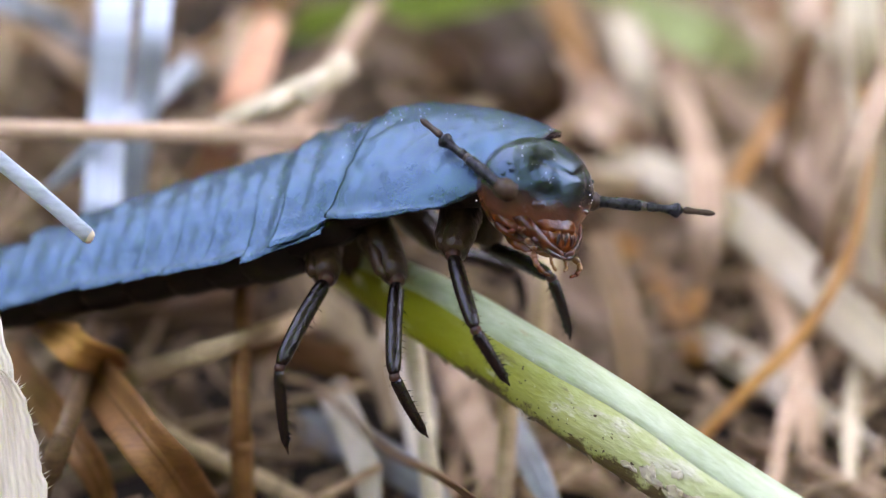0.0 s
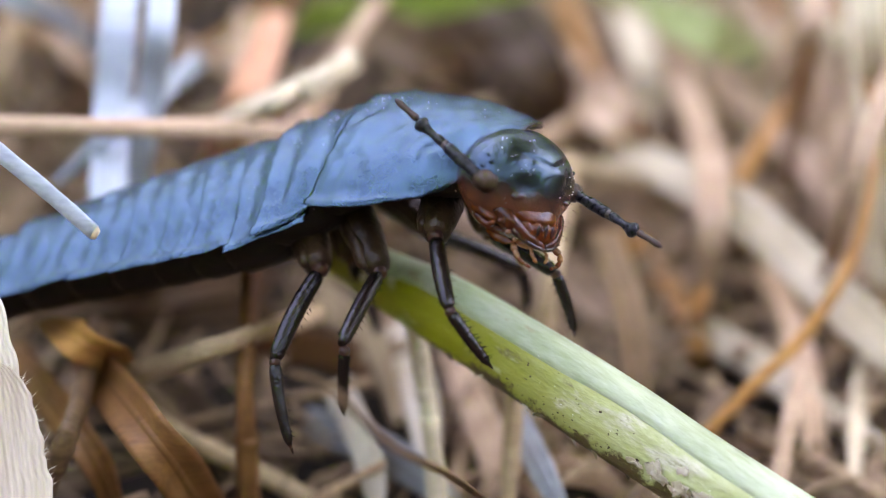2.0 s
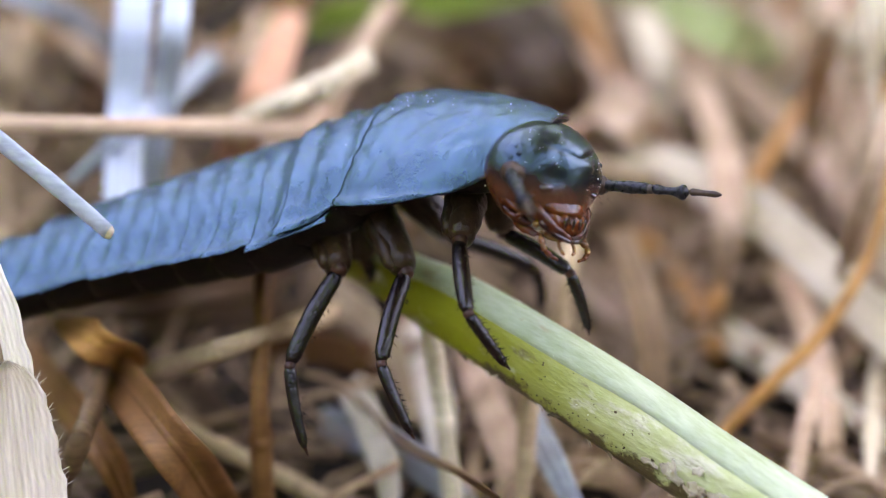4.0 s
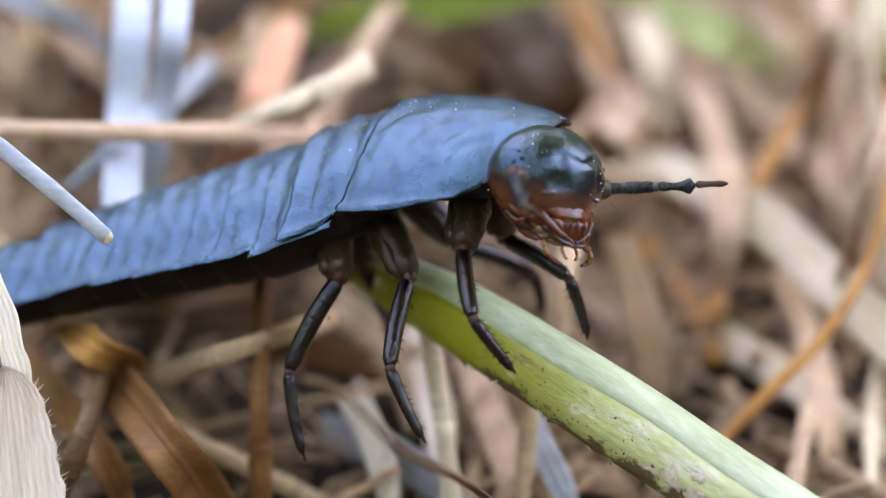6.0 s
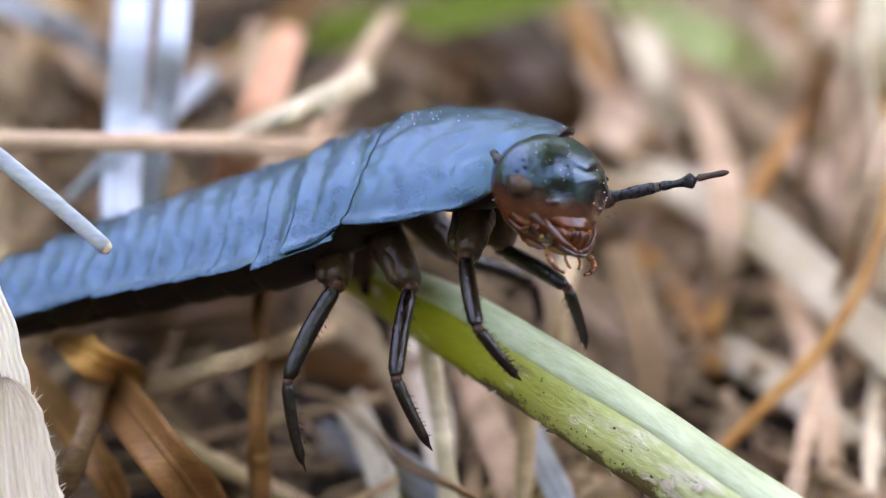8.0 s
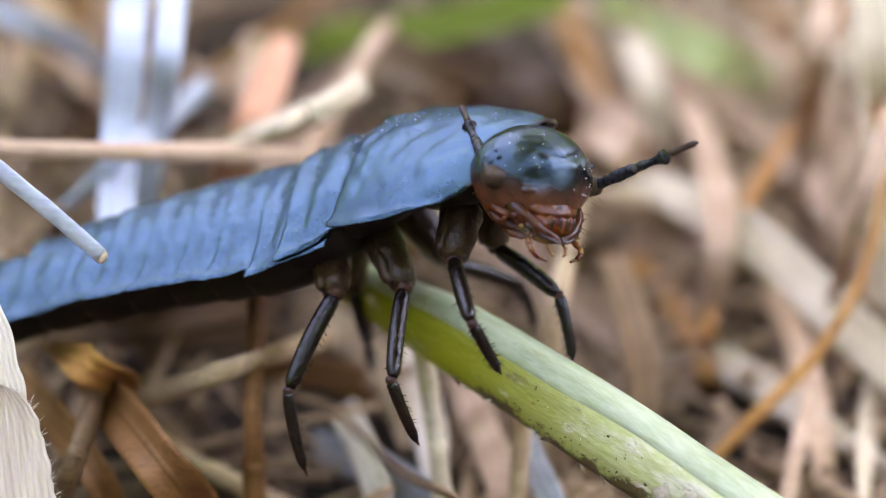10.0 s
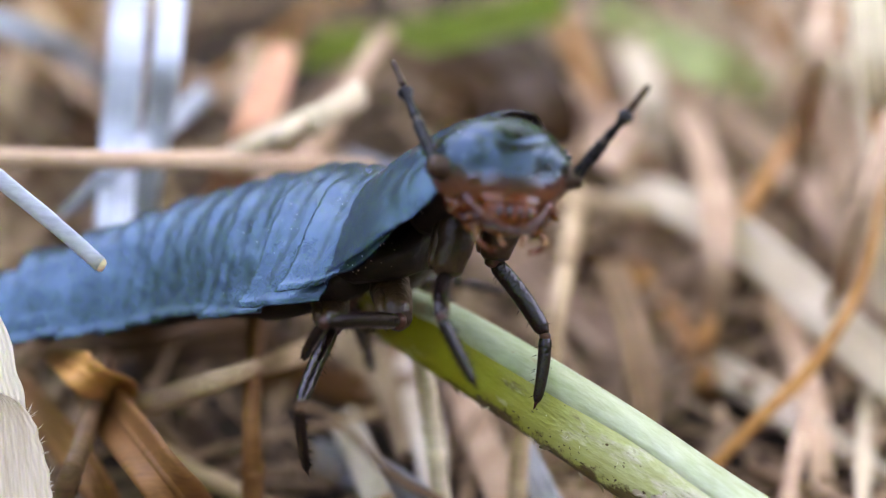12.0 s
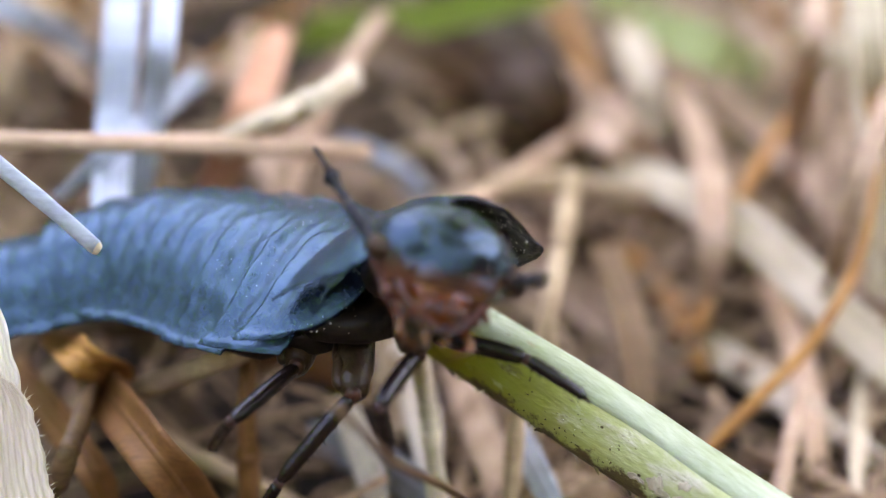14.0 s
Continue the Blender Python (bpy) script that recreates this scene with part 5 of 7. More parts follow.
def motions():
    rows = {}
    upright = Vector((0, -math.sin(radians(TILT)), math.cos(radians(TILT))))

    def key(ob, t, m):
        rows.setdefault(ob, []).append((t, m))

    def stance(t, spine, roll, head, gaze, feelers, legs):
        """One posture: the spine from tail to neck, its roll along the way, head place and gaze (degrees off the
        camera to the right, down, and leaning), feeler tips, and the joints of the six legs."""
        spine = [Vector(p) for p in spine]
        hp = Vector(head)
        a, b, c = [radians(g) for g in gaze]
        fwd = Vector((math.sin(a) * math.cos(b), -math.cos(a) * math.cos(b), -math.sin(b)))
        left = Vector((math.cos(a), math.sin(a), 0))
        left = left * math.cos(c) - fwd.cross(left) * math.sin(c)
        up = fwd.cross(left)
        for ob, at in LARVA["plates"]:
            p, x = spine_at(spine, at)
            if at > 3:                                  # the neck shield is one stiff piece, its front rim a hood on the head
                x = (spine[4] - spine[3]).normalized()
            z = (upright - x * upright.dot(x)).normalized()
            y = z.cross(x)
            r = radians(10 - roll[4] * 0.25 * min(1, max(0, (35 - gaze[0]) / 25)) if at > 3 else float(np.interp(at, range(5), roll)))
            z = z * math.cos(r) - y * math.sin(r)
            if at > 3:
                turned = min(1, max(0, (35 - gaze[0]) / 25))          # the head drawn out from under the hood as it turns
                rim = hp + fwd * (HOOD[0] - 0.30 * turned) + up * HOOD[1] - z * 0.48
                x = (rim - spine[3]).normalized()
                lean = 0.3 + 0.02 * max(0, gaze[2] - 4)
                z = z * (1 - lean) + up * lean
                z = (z - x * z.dot(x)).normalized()
                p = rim - x * 1.62
            key(ob, t, basis(p, x, z.cross(x), z))
        key(LARVA["head"], t, basis(hp, fwd, left, up))
        back = hp - fwd * 0.65 - up * 0.1
        key(LARVA["neck"], t, bone(back * 0.6 + spine[-1] * 0.4, back, up))
        for ob, side, tip in zip(LARVA["feelers"], (-1, 1), feelers):
            key(ob, t, bone(hp + fwd * 0.36 + left * 1.2 * side, Vector(tip), up))
        for (co, fe, ti), joints in zip(LARVA["legs"], legs):
            j = [Vector(p) for p in joints]
            bend = (j[2] - (j[1] + j[3]) / 2)
            key(co, t, bone(j[0], j[1], upright))
            key(fe, t, bone(j[1], j[2], bend))
            key(ti, t, bone(j[2], j[3], bend))

    stance(0, [(-11.02, 5.40, -1.50), (-6.34, 4.00, -0.24), (-2.79, 2.90, 0.79), (-0.83, 2.10, 1.44), (1.55, 0.75, 1.61)], (-13.0, -12.0, -4.0, 0.0, 0.0),
           head=(1.61, 0.10, 1.03), gaze=(45.00, 12.00, 4.00), feelers=[(-0.39, 0.18, 2.32), (4.93, 0.71, 0.65)],
           legs=[[(0.36, 1.02, 0.69), (0.18, 0.21, -0.11), (0.55, -0.70, -1.38), (1.18, -0.14, -2.43)],
                 [(-1.32, 1.87, 0.39), (-0.83, 0.90, -0.58), (-0.87, -0.14, -2.23), (-0.27, 0.54, -3.43)],
                 [(-2.30, 2.19, 0.15), (-2.13, 1.05, -0.56), (-2.90, 0.09, -2.08), (-2.81, 0.55, -3.71)],
                 [(0.92, 2.08, 1.18), (0.87, 2.08, 0.03), (1.98, 1.06, -0.51), (2.39, 1.48, -1.72)],
                 [(-0.89, 3.26, 1.04), (0.07, 3.26, -0.04), (1.47, 4.55, -0.47), (1.72, 5.74, -1.36)],
                 [(-1.96, 3.70, 0.85), (-1.86, 4.07, -0.44), (-1.60, 5.74, -1.42), (-1.54, 7.34, -1.98)]])
    stance(0.4, [(-11.01, 5.40, -1.50), (-6.32, 4.00, -0.24), (-2.77, 2.90, 0.79), (-0.82, 2.10, 1.44), (1.55, 0.75, 1.61)], (-13.0, -12.0, -4.0, 0.0, 0.0),
           head=(1.62, 0.10, 1.02), gaze=(45.00, 12.00, 4.00), feelers=[(-0.84, -0.17, 1.95), (4.68, -0.32, 0.55)],
           legs=[[(0.36, 1.02, 0.69), (0.18, 0.21, -0.11), (0.55, -0.69, -1.38), (1.18, -0.14, -2.43)],
                 [(-1.30, 1.87, 0.39), (-0.83, 0.89, -0.58), (-0.87, -0.15, -2.23), (-0.27, 0.53, -3.43)],
                 [(-2.28, 2.19, 0.15), (-2.16, 1.02, -0.53), (-2.94, 0.14, -2.08), (-2.82, 0.56, -3.72)],
                 [(0.93, 2.08, 1.18), (0.87, 2.08, 0.03), (1.97, 1.06, -0.51), (2.39, 1.48, -1.72)],
                 [(-0.88, 3.26, 1.04), (0.08, 3.26, -0.05), (1.47, 4.56, -0.47), (1.71, 5.75, -1.36)],
                 [(-1.94, 3.70, 0.85), (-1.87, 4.08, -0.44), (-1.60, 5.75, -1.42), (-1.54, 7.35, -1.98)]])
    stance(0.8, [(-11.01, 5.40, -1.50), (-6.33, 4.00, -0.24), (-2.77, 2.90, 0.79), (-0.82, 2.10, 1.44), (1.55, 0.75, 1.61)], (-13.0, -12.0, -4.0, 0.0, 0.0),
           head=(1.61, 0.10, 1.01), gaze=(45.00, 12.00, 4.00), feelers=[(0.92, -3.16, 0.37), (4.72, -0.22, 0.55)],
           legs=[[(0.36, 1.02, 0.69), (0.18, 0.21, -0.11), (0.55, -0.69, -1.38), (1.18, -0.14, -2.43)],
                 [(-1.31, 1.87, 0.39), (-0.83, 0.89, -0.58), (-0.87, -0.14, -2.23), (-0.27, 0.53, -3.43)],
                 [(-2.28, 2.19, 0.15), (-2.18, 1.01, -0.50), (-2.99, 0.20, -2.08), (-2.82, 0.58, -3.73)],
                 [(0.93, 2.08, 1.18), (0.86, 2.08, 0.04), (1.97, 1.06, -0.51), (2.39, 1.49, -1.72)],
                 [(-0.88, 3.26, 1.04), (0.08, 3.26, -0.05), (1.47, 4.56, -0.47), (1.71, 5.75, -1.36)],
                 [(-1.94, 3.70, 0.85), (-1.87, 4.09, -0.44), (-1.60, 5.75, -1.42), (-1.54, 7.36, -1.98)]])
    stance(1.2, [(-11.02, 5.40, -1.50), (-6.34, 4.00, -0.24), (-2.79, 2.90, 0.79), (-0.83, 2.10, 1.44), (1.55, 0.75, 1.61)], (-13.0, -12.0, -4.0, 0.0, 0.0),
           head=(1.59, 0.10, 1.01), gaze=(45.00, 12.00, 4.00), feelers=[(0.83, -3.14, 0.32), (4.77, 0.03, 0.44)],
           legs=[[(0.36, 1.02, 0.69), (0.18, 0.21, -0.11), (0.55, -0.70, -1.38), (1.18, -0.14, -2.43)],
                 [(-1.32, 1.87, 0.39), (-0.83, 0.90, -0.58), (-0.87, -0.14, -2.23), (-0.27, 0.54, -3.43)],
                 [(-2.30, 2.19, 0.15), (-2.21, 0.99, -0.48), (-3.04, 0.28, -2.09), (-2.82, 0.60, -3.75)],
                 [(0.92, 2.08, 1.18), (0.85, 2.08, 0.04), (1.97, 1.07, -0.50), (2.39, 1.50, -1.71)],
                 [(-0.89, 3.26, 1.04), (0.07, 3.26, -0.04), (1.47, 4.56, -0.47), (1.71, 5.74, -1.36)],
                 [(-1.96, 3.70, 0.85), (-1.88, 4.10, -0.43), (-1.60, 5.76, -1.42), (-1.54, 7.36, -1.98)]])
    stance(1.4, [(-11.10, 5.40, -1.44), (-6.44, 4.00, -0.15), (-2.92, 2.90, 0.90), (-0.98, 2.10, 1.56), (1.40, 0.75, 1.70)], (-13.0, -12.0, -4.0, 0.0, 0.0),
           head=(1.42, 0.10, 1.09), gaze=(45.00, 12.00, 4.00), feelers=[(-0.37, 0.21, 2.56), (4.69, 0.71, 0.44)],
           legs=[[(0.20, 1.02, 0.79), (0.06, 0.19, 0.01), (0.37, -0.86, -1.16), (1.00, -0.24, -2.17)],
                 [(-1.46, 1.86, 0.50), (-0.97, 1.00, -0.56), (-0.94, -0.15, -2.13), (-0.40, 0.53, -3.35)],
                 [(-2.43, 2.18, 0.26), (-2.23, 1.06, -0.46), (-3.07, 0.42, -2.10), (-2.83, 0.68, -3.76)],
                 [(0.78, 2.08, 1.29), (0.84, 2.08, 0.14), (1.97, 1.15, -0.51), (2.39, 1.58, -1.72)],
                 [(-1.03, 3.26, 1.15), (-0.05, 3.26, 0.08), (1.46, 4.37, -0.47), (1.70, 5.55, -1.35)],
                 [(-2.09, 3.69, 0.96), (-1.87, 3.69, -0.37), (-1.58, 5.32, -1.40), (-1.53, 6.93, -1.96)]])
    stance(1.6, [(-11.17, 5.40, -1.41), (-6.53, 4.00, -0.11), (-3.03, 2.90, 0.94), (-1.10, 2.10, 1.61), (1.28, 0.75, 1.75)], (-13.0, -12.0, -4.0, 0.0, 0.0),
           head=(1.29, 0.10, 1.12), gaze=(45.00, 12.00, 4.00), feelers=[(-0.54, -0.53, 2.94), (4.19, -0.47, 0.33)],
           legs=[[(0.08, 1.02, 0.84), (-0.40, 0.89, -0.20), (-0.14, -0.68, -0.04), (-0.55, 0.59, -0.24)],
                 [(-1.58, 1.86, 0.55), (-0.97, 1.02, -0.45), (-1.64, -0.81, -0.57), (-1.73, 0.12, -1.75)],
                 [(-2.54, 2.18, 0.31), (-2.27, 1.10, -0.46), (-3.10, 0.45, -2.10), (-2.83, 0.63, -3.77)],
                 [(0.65, 2.08, 1.33), (0.81, 2.08, 0.20), (1.98, 1.24, -0.51), (2.39, 1.66, -1.72)],
                 [(-1.15, 3.26, 1.21), (-0.14, 3.26, 0.17), (1.45, 4.19, -0.46), (1.69, 5.38, -1.34)],
                 [(-2.20, 3.69, 1.01), (-1.89, 3.69, -0.30), (-1.58, 5.27, -1.40), (-1.52, 6.88, -1.95)]])
    stance(1.8, [(-11.23, 5.40, -1.41), (-6.61, 4.00, -0.12), (-3.13, 2.90, 0.94), (-1.21, 2.10, 1.60), (1.19, 0.75, 1.74)], (-13.0, -12.0, -4.0, 0.0, 0.0),
           head=(1.21, 0.10, 1.10), gaze=(45.00, 12.00, 4.00), feelers=[(-0.83, -0.42, 2.73), (3.76, -0.76, 0.09)],
           legs=[[(-0.02, 1.02, 0.83), (-0.19, 0.10, 0.16), (0.06, -0.76, -1.16), (0.77, -0.49, -2.27)],
                 [(-1.68, 1.86, 0.55), (-1.23, 0.98, -0.51), (-1.89, -0.74, -1.16), (-2.21, 0.38, -2.12)],
                 [(-2.64, 2.18, 0.30), (-2.32, 1.11, -0.46), (-3.10, 0.36, -2.08), (-2.81, 0.36, -3.75)],
                 [(0.55, 2.08, 1.33), (0.79, 2.08, 0.20), (1.98, 1.28, -0.51), (2.40, 1.69, -1.72)],
                 [(-1.26, 3.26, 1.20), (-0.21, 3.26, 0.20), (1.44, 4.06, -0.46), (1.68, 5.25, -1.34)],
                 [(-2.30, 3.69, 1.00), (-1.91, 3.69, -0.29), (-1.57, 5.26, -1.40), (-1.52, 6.87, -1.95)]])
    stance(2.2, [(-11.27, 5.40, -1.42), (-6.66, 4.00, -0.12), (-3.19, 2.90, 0.93), (-1.28, 2.10, 1.60), (1.12, 0.75, 1.74)], (-13.0, -12.0, -4.0, 0.0, 0.0),
           head=(1.17, 0.10, 1.12), gaze=(45.00, 12.00, 4.00), feelers=[(-0.79, 0.09, 2.52), (3.70, -0.70, -0.03)],
           legs=[[(-0.08, 1.02, 0.83), (-0.24, 0.13, 0.12), (-0.02, -0.91, -1.08), (0.72, -0.50, -2.13)],
                 [(-1.75, 1.86, 0.54), (-1.25, 1.00, -0.51), (-1.67, -0.07, -2.09), (-1.35, 0.20, -3.53)],
                 [(-2.71, 2.18, 0.30), (-2.35, 1.12, -0.46), (-3.11, 0.33, -2.07), (-2.80, 0.33, -3.74)],
                 [(0.48, 2.08, 1.32), (0.77, 2.08, 0.21), (1.98, 1.31, -0.51), (2.39, 1.73, -1.72)],
                 [(-1.32, 3.26, 1.19), (-0.25, 3.26, 0.22), (1.44, 3.96, -0.46), (1.68, 5.16, -1.34)],
                 [(-2.37, 3.69, 1.00), (-1.92, 3.69, -0.28), (-1.57, 5.25, -1.40), (-1.52, 6.85, -1.95)]])
    stance(2.6, [(-11.23, 5.40, -1.41), (-6.61, 4.00, -0.12), (-3.13, 2.90, 0.93), (-1.21, 2.10, 1.60), (1.17, 0.75, 1.76)], (-13.0, -12.0, -4.0, 0.0, 0.0),
           head=(1.27, 0.10, 1.17), gaze=(45.00, 12.00, 4.00), feelers=[(0.01, 0.21, 2.95), (4.42, -0.15, 1.19)],
           legs=[[(-0.02, 1.02, 0.84), (-0.15, 0.13, 0.12), (0.01, -0.80, -1.17), (0.78, -0.50, -2.24)],
                 [(-1.68, 1.86, 0.54), (-1.17, 1.00, -0.51), (-1.57, -0.07, -2.09), (-1.06, -0.07, -3.50)],
                 [(-2.64, 2.18, 0.30), (-2.31, 1.11, -0.46), (-3.11, 0.44, -2.10), (-2.80, 0.44, -3.77)],
                 [(0.55, 2.08, 1.34), (0.78, 2.08, 0.21), (1.98, 1.29, -0.50), (2.39, 1.71, -1.72)],
                 [(-1.26, 3.26, 1.19), (-0.21, 3.26, 0.19), (1.44, 4.08, -0.46), (1.68, 5.27, -1.34)],
                 [(-2.30, 3.69, 1.00), (-1.92, 3.69, -0.29), (-1.58, 5.26, -1.40), (-1.52, 6.87, -1.95)]])
    stance(3.0, [(-11.20, 5.40, -1.42), (-6.58, 4.00, -0.14), (-3.09, 2.90, 0.92), (-1.17, 2.10, 1.58), (1.21, 0.75, 1.78)], (-13.0, -12.0, -4.0, 0.0, 0.0),
           head=(1.35, 0.10, 1.20), gaze=(45.00, 12.00, 4.00), feelers=[(1.04, -3.15, 0.58), (4.42, -0.32, 0.74)],
           legs=[[(0.03, 1.01, 0.85), (-0.09, 0.16, 0.09), (0.03, -0.81, -1.18), (0.77, -0.38, -2.22)],
                 [(-1.64, 1.86, 0.52), (-1.04, 1.03, -0.51), (-1.49, -0.02, -2.09), (-0.95, 0.14, -3.48)],
                 [(-2.61, 2.18, 0.28), (-2.27, 1.10, -0.46), (-3.12, 0.59, -2.13), (-2.82, 0.59, -3.81)],
                 [(0.59, 2.08, 1.34), (0.79, 2.08, 0.21), (1.97, 1.27, -0.50), (2.39, 1.70, -1.71)],
                 [(-1.22, 3.26, 1.17), (-0.17, 3.26, 0.17), (1.44, 4.16, -0.46), (1.68, 5.35, -1.34)],
                 [(-2.26, 3.69, 0.98), (-1.91, 3.69, -0.32), (-1.58, 5.28, -1.40), (-1.52, 6.89, -1.96)]])
    stance(3.2, [(-11.20, 5.40, -1.42), (-6.57, 4.00, -0.13), (-3.08, 2.90, 0.92), (-1.16, 2.10, 1.59), (1.22, 0.75, 1.79)], (-13.0, -12.0, -4.0, 0.0, 0.0),
           head=(1.36, 0.10, 1.21), gaze=(45.00, 12.00, 4.00), feelers=[(1.07, -3.11, 0.46), (4.25, -0.56, 0.62)],
           legs=[[(0.04, 1.01, 0.85), (-0.08, 0.17, 0.08), (0.04, -0.81, -1.17), (0.78, -0.38, -2.22)],
                 [(-1.63, 1.86, 0.52), (-1.04, 1.03, -0.51), (-1.48, -0.03, -2.09), (-0.93, 0.06, -3.48)],
                 [(-2.60, 2.18, 0.28), (-2.27, 1.10, -0.46), (-3.12, 0.60, -2.14), (-2.82, 0.60, -3.81)],
                 [(0.60, 2.08, 1.35), (0.79, 2.08, 0.21), (1.97, 1.27, -0.50), (2.39, 1.70, -1.71)],
                 [(-1.21, 3.26, 1.18), (-0.17, 3.26, 0.16), (1.44, 4.17, -0.46), (1.68, 5.36, -1.34)],
                 [(-2.25, 3.69, 0.98), (-1.91, 3.69, -0.32), (-1.58, 5.28, -1.40), (-1.52, 6.89, -1.96)]])
    stance(5.3, [(-11.14, 5.40, -1.41), (-6.50, 4.00, -0.12), (-2.99, 2.90, 0.94), (-1.06, 2.10, 1.60), (1.33, 0.75, 1.83)], (-13.0, -12.0, -4.0, 0.0, 0.0),
           head=(1.43, 0.10, 1.24), gaze=(45.00, 12.00, 4.00), feelers=[(1.08, -3.12, 0.50), (4.73, 0.71, 1.46)],
           legs=[[(0.16, 1.01, 0.88), (-0.02, 0.27, 0.02), (0.14, -0.81, -1.15), (0.91, -0.37, -2.17)],
                 [(-1.54, 1.86, 0.54), (-1.00, 1.02, -0.51), (-1.33, -0.14, -2.04), (-0.71, -0.14, -3.41)],
                 [(-2.50, 2.18, 0.30), (-2.24, 1.12, -0.49), (-3.14, 0.76, -2.18), (-2.85, 0.91, -3.84)],
                 [(0.71, 2.08, 1.38), (0.78, 2.08, 0.23), (1.96, 1.27, -0.50), (2.37, 1.73, -1.70)],
                 [(-1.11, 3.26, 1.19), (-0.12, 3.26, 0.13), (1.43, 4.28, -0.45), (1.68, 5.46, -1.35)],
                 [(-2.16, 3.69, 1.00), (-1.93, 3.69, -0.33), (-1.58, 5.28, -1.40), (-1.52, 6.89, -1.96)]])
    stance(5.5, [(-11.14, 5.40, -1.41), (-6.49, 4.00, -0.12), (-2.98, 2.90, 0.94), (-1.05, 2.10, 1.61), (1.34, 0.75, 1.83)], (-13.0, -12.0, -4.0, 0.0, 0.0),
           head=(1.43, 0.10, 1.24), gaze=(45.00, 12.00, 4.00), feelers=[(1.08, -3.12, 0.52), (4.76, 0.71, 1.30)],
           legs=[[(0.17, 1.01, 0.89), (-0.01, 0.29, 0.01), (0.15, -0.81, -1.15), (0.92, -0.37, -2.16)],
                 [(-1.53, 1.86, 0.54), (-0.99, 1.02, -0.51), (-1.31, -0.15, -2.04), (-0.69, -0.15, -3.41)],
                 [(-2.49, 2.18, 0.30), (-2.24, 1.12, -0.49), (-3.17, 1.12, -2.20), (-2.88, 1.12, -3.87)],
                 [(0.72, 2.08, 1.38), (0.78, 2.08, 0.23), (1.96, 1.27, -0.50), (2.37, 1.73, -1.70)],
                 [(-1.10, 3.26, 1.19), (-0.12, 3.26, 0.13), (1.43, 4.29, -0.45), (1.68, 5.47, -1.35)],
                 [(-2.15, 3.69, 1.00), (-1.93, 3.69, -0.33), (-1.58, 5.28, -1.40), (-1.52, 6.89, -1.96)]])
    stance(6, [(-11.13, 5.40, -1.42), (-6.48, 4.00, -0.13), (-2.96, 2.90, 0.93), (-1.03, 2.10, 1.59), (1.34, 0.75, 1.83)], (-13.0, -12.0, -4.0, 0.0, 0.0),
           head=(1.45, 0.10, 1.25), gaze=(45.00, 12.00, 4.00), feelers=[(1.00, -3.17, 0.65), (4.79, 0.71, 1.21)],
           legs=[[(0.18, 1.01, 0.88), (0.01, 0.28, 0.01), (0.17, -0.80, -1.16), (0.94, -0.34, -2.17)],
                 [(-1.50, 1.86, 0.53), (-0.97, 1.01, -0.51), (-1.28, -0.14, -2.05), (-0.65, -0.14, -3.41)],
                 [(-2.48, 2.18, 0.29), (-2.23, 1.11, -0.50), (-3.17, 1.11, -2.20), (-2.89, 1.11, -3.88)],
                 [(0.73, 2.07, 1.38), (0.78, 2.07, 0.23), (1.95, 1.26, -0.50), (2.36, 1.72, -1.70)],
                 [(-1.08, 3.26, 1.18), (-0.10, 3.26, 0.11), (1.43, 4.33, -0.45), (1.68, 5.50, -1.35)],
                 [(-2.13, 3.69, 0.99), (-1.93, 3.69, -0.34), (-1.58, 5.29, -1.40), (-1.53, 6.90, -1.96)]])
    stance(6.5, [(-11.12, 5.40, -1.43), (-6.46, 4.00, -0.14), (-2.94, 2.90, 0.91), (-1.01, 2.10, 1.57), (1.35, 0.75, 1.80)], (-13.0, -12.0, -4.0, 0.0, 0.0),
           head=(1.47, 0.10, 1.22), gaze=(45.00, 12.00, 4.00), feelers=[(0.89, -3.20, 0.73), (4.81, 0.71, 1.07)],
           legs=[[(0.19, 1.01, 0.85), (0.04, 0.24, 0.01), (0.20, -0.83, -1.17), (0.97, -0.34, -2.17)],
                 [(-1.48, 1.86, 0.51), (-0.94, 1.00, -0.52), (-1.25, -0.15, -2.07), (-0.62, -0.15, -3.43)],
                 [(-2.46, 2.18, 0.27), (-2.22, 1.10, -0.50), (-3.17, 1.10, -2.21), (-2.89, 1.10, -3.88)],
                 [(0.75, 2.07, 1.35), (0.78, 2.07, 0.20), (1.95, 1.23, -0.49), (2.36, 1.70, -1.69)],
                 [(-1.06, 3.26, 1.16), (-0.09, 3.26, 0.09), (1.43, 4.37, -0.45), (1.68, 5.54, -1.35)],
                 [(-2.11, 3.69, 0.97), (-1.93, 3.69, -0.37), (-1.58, 5.31, -1.40), (-1.53, 6.91, -1.96)]])
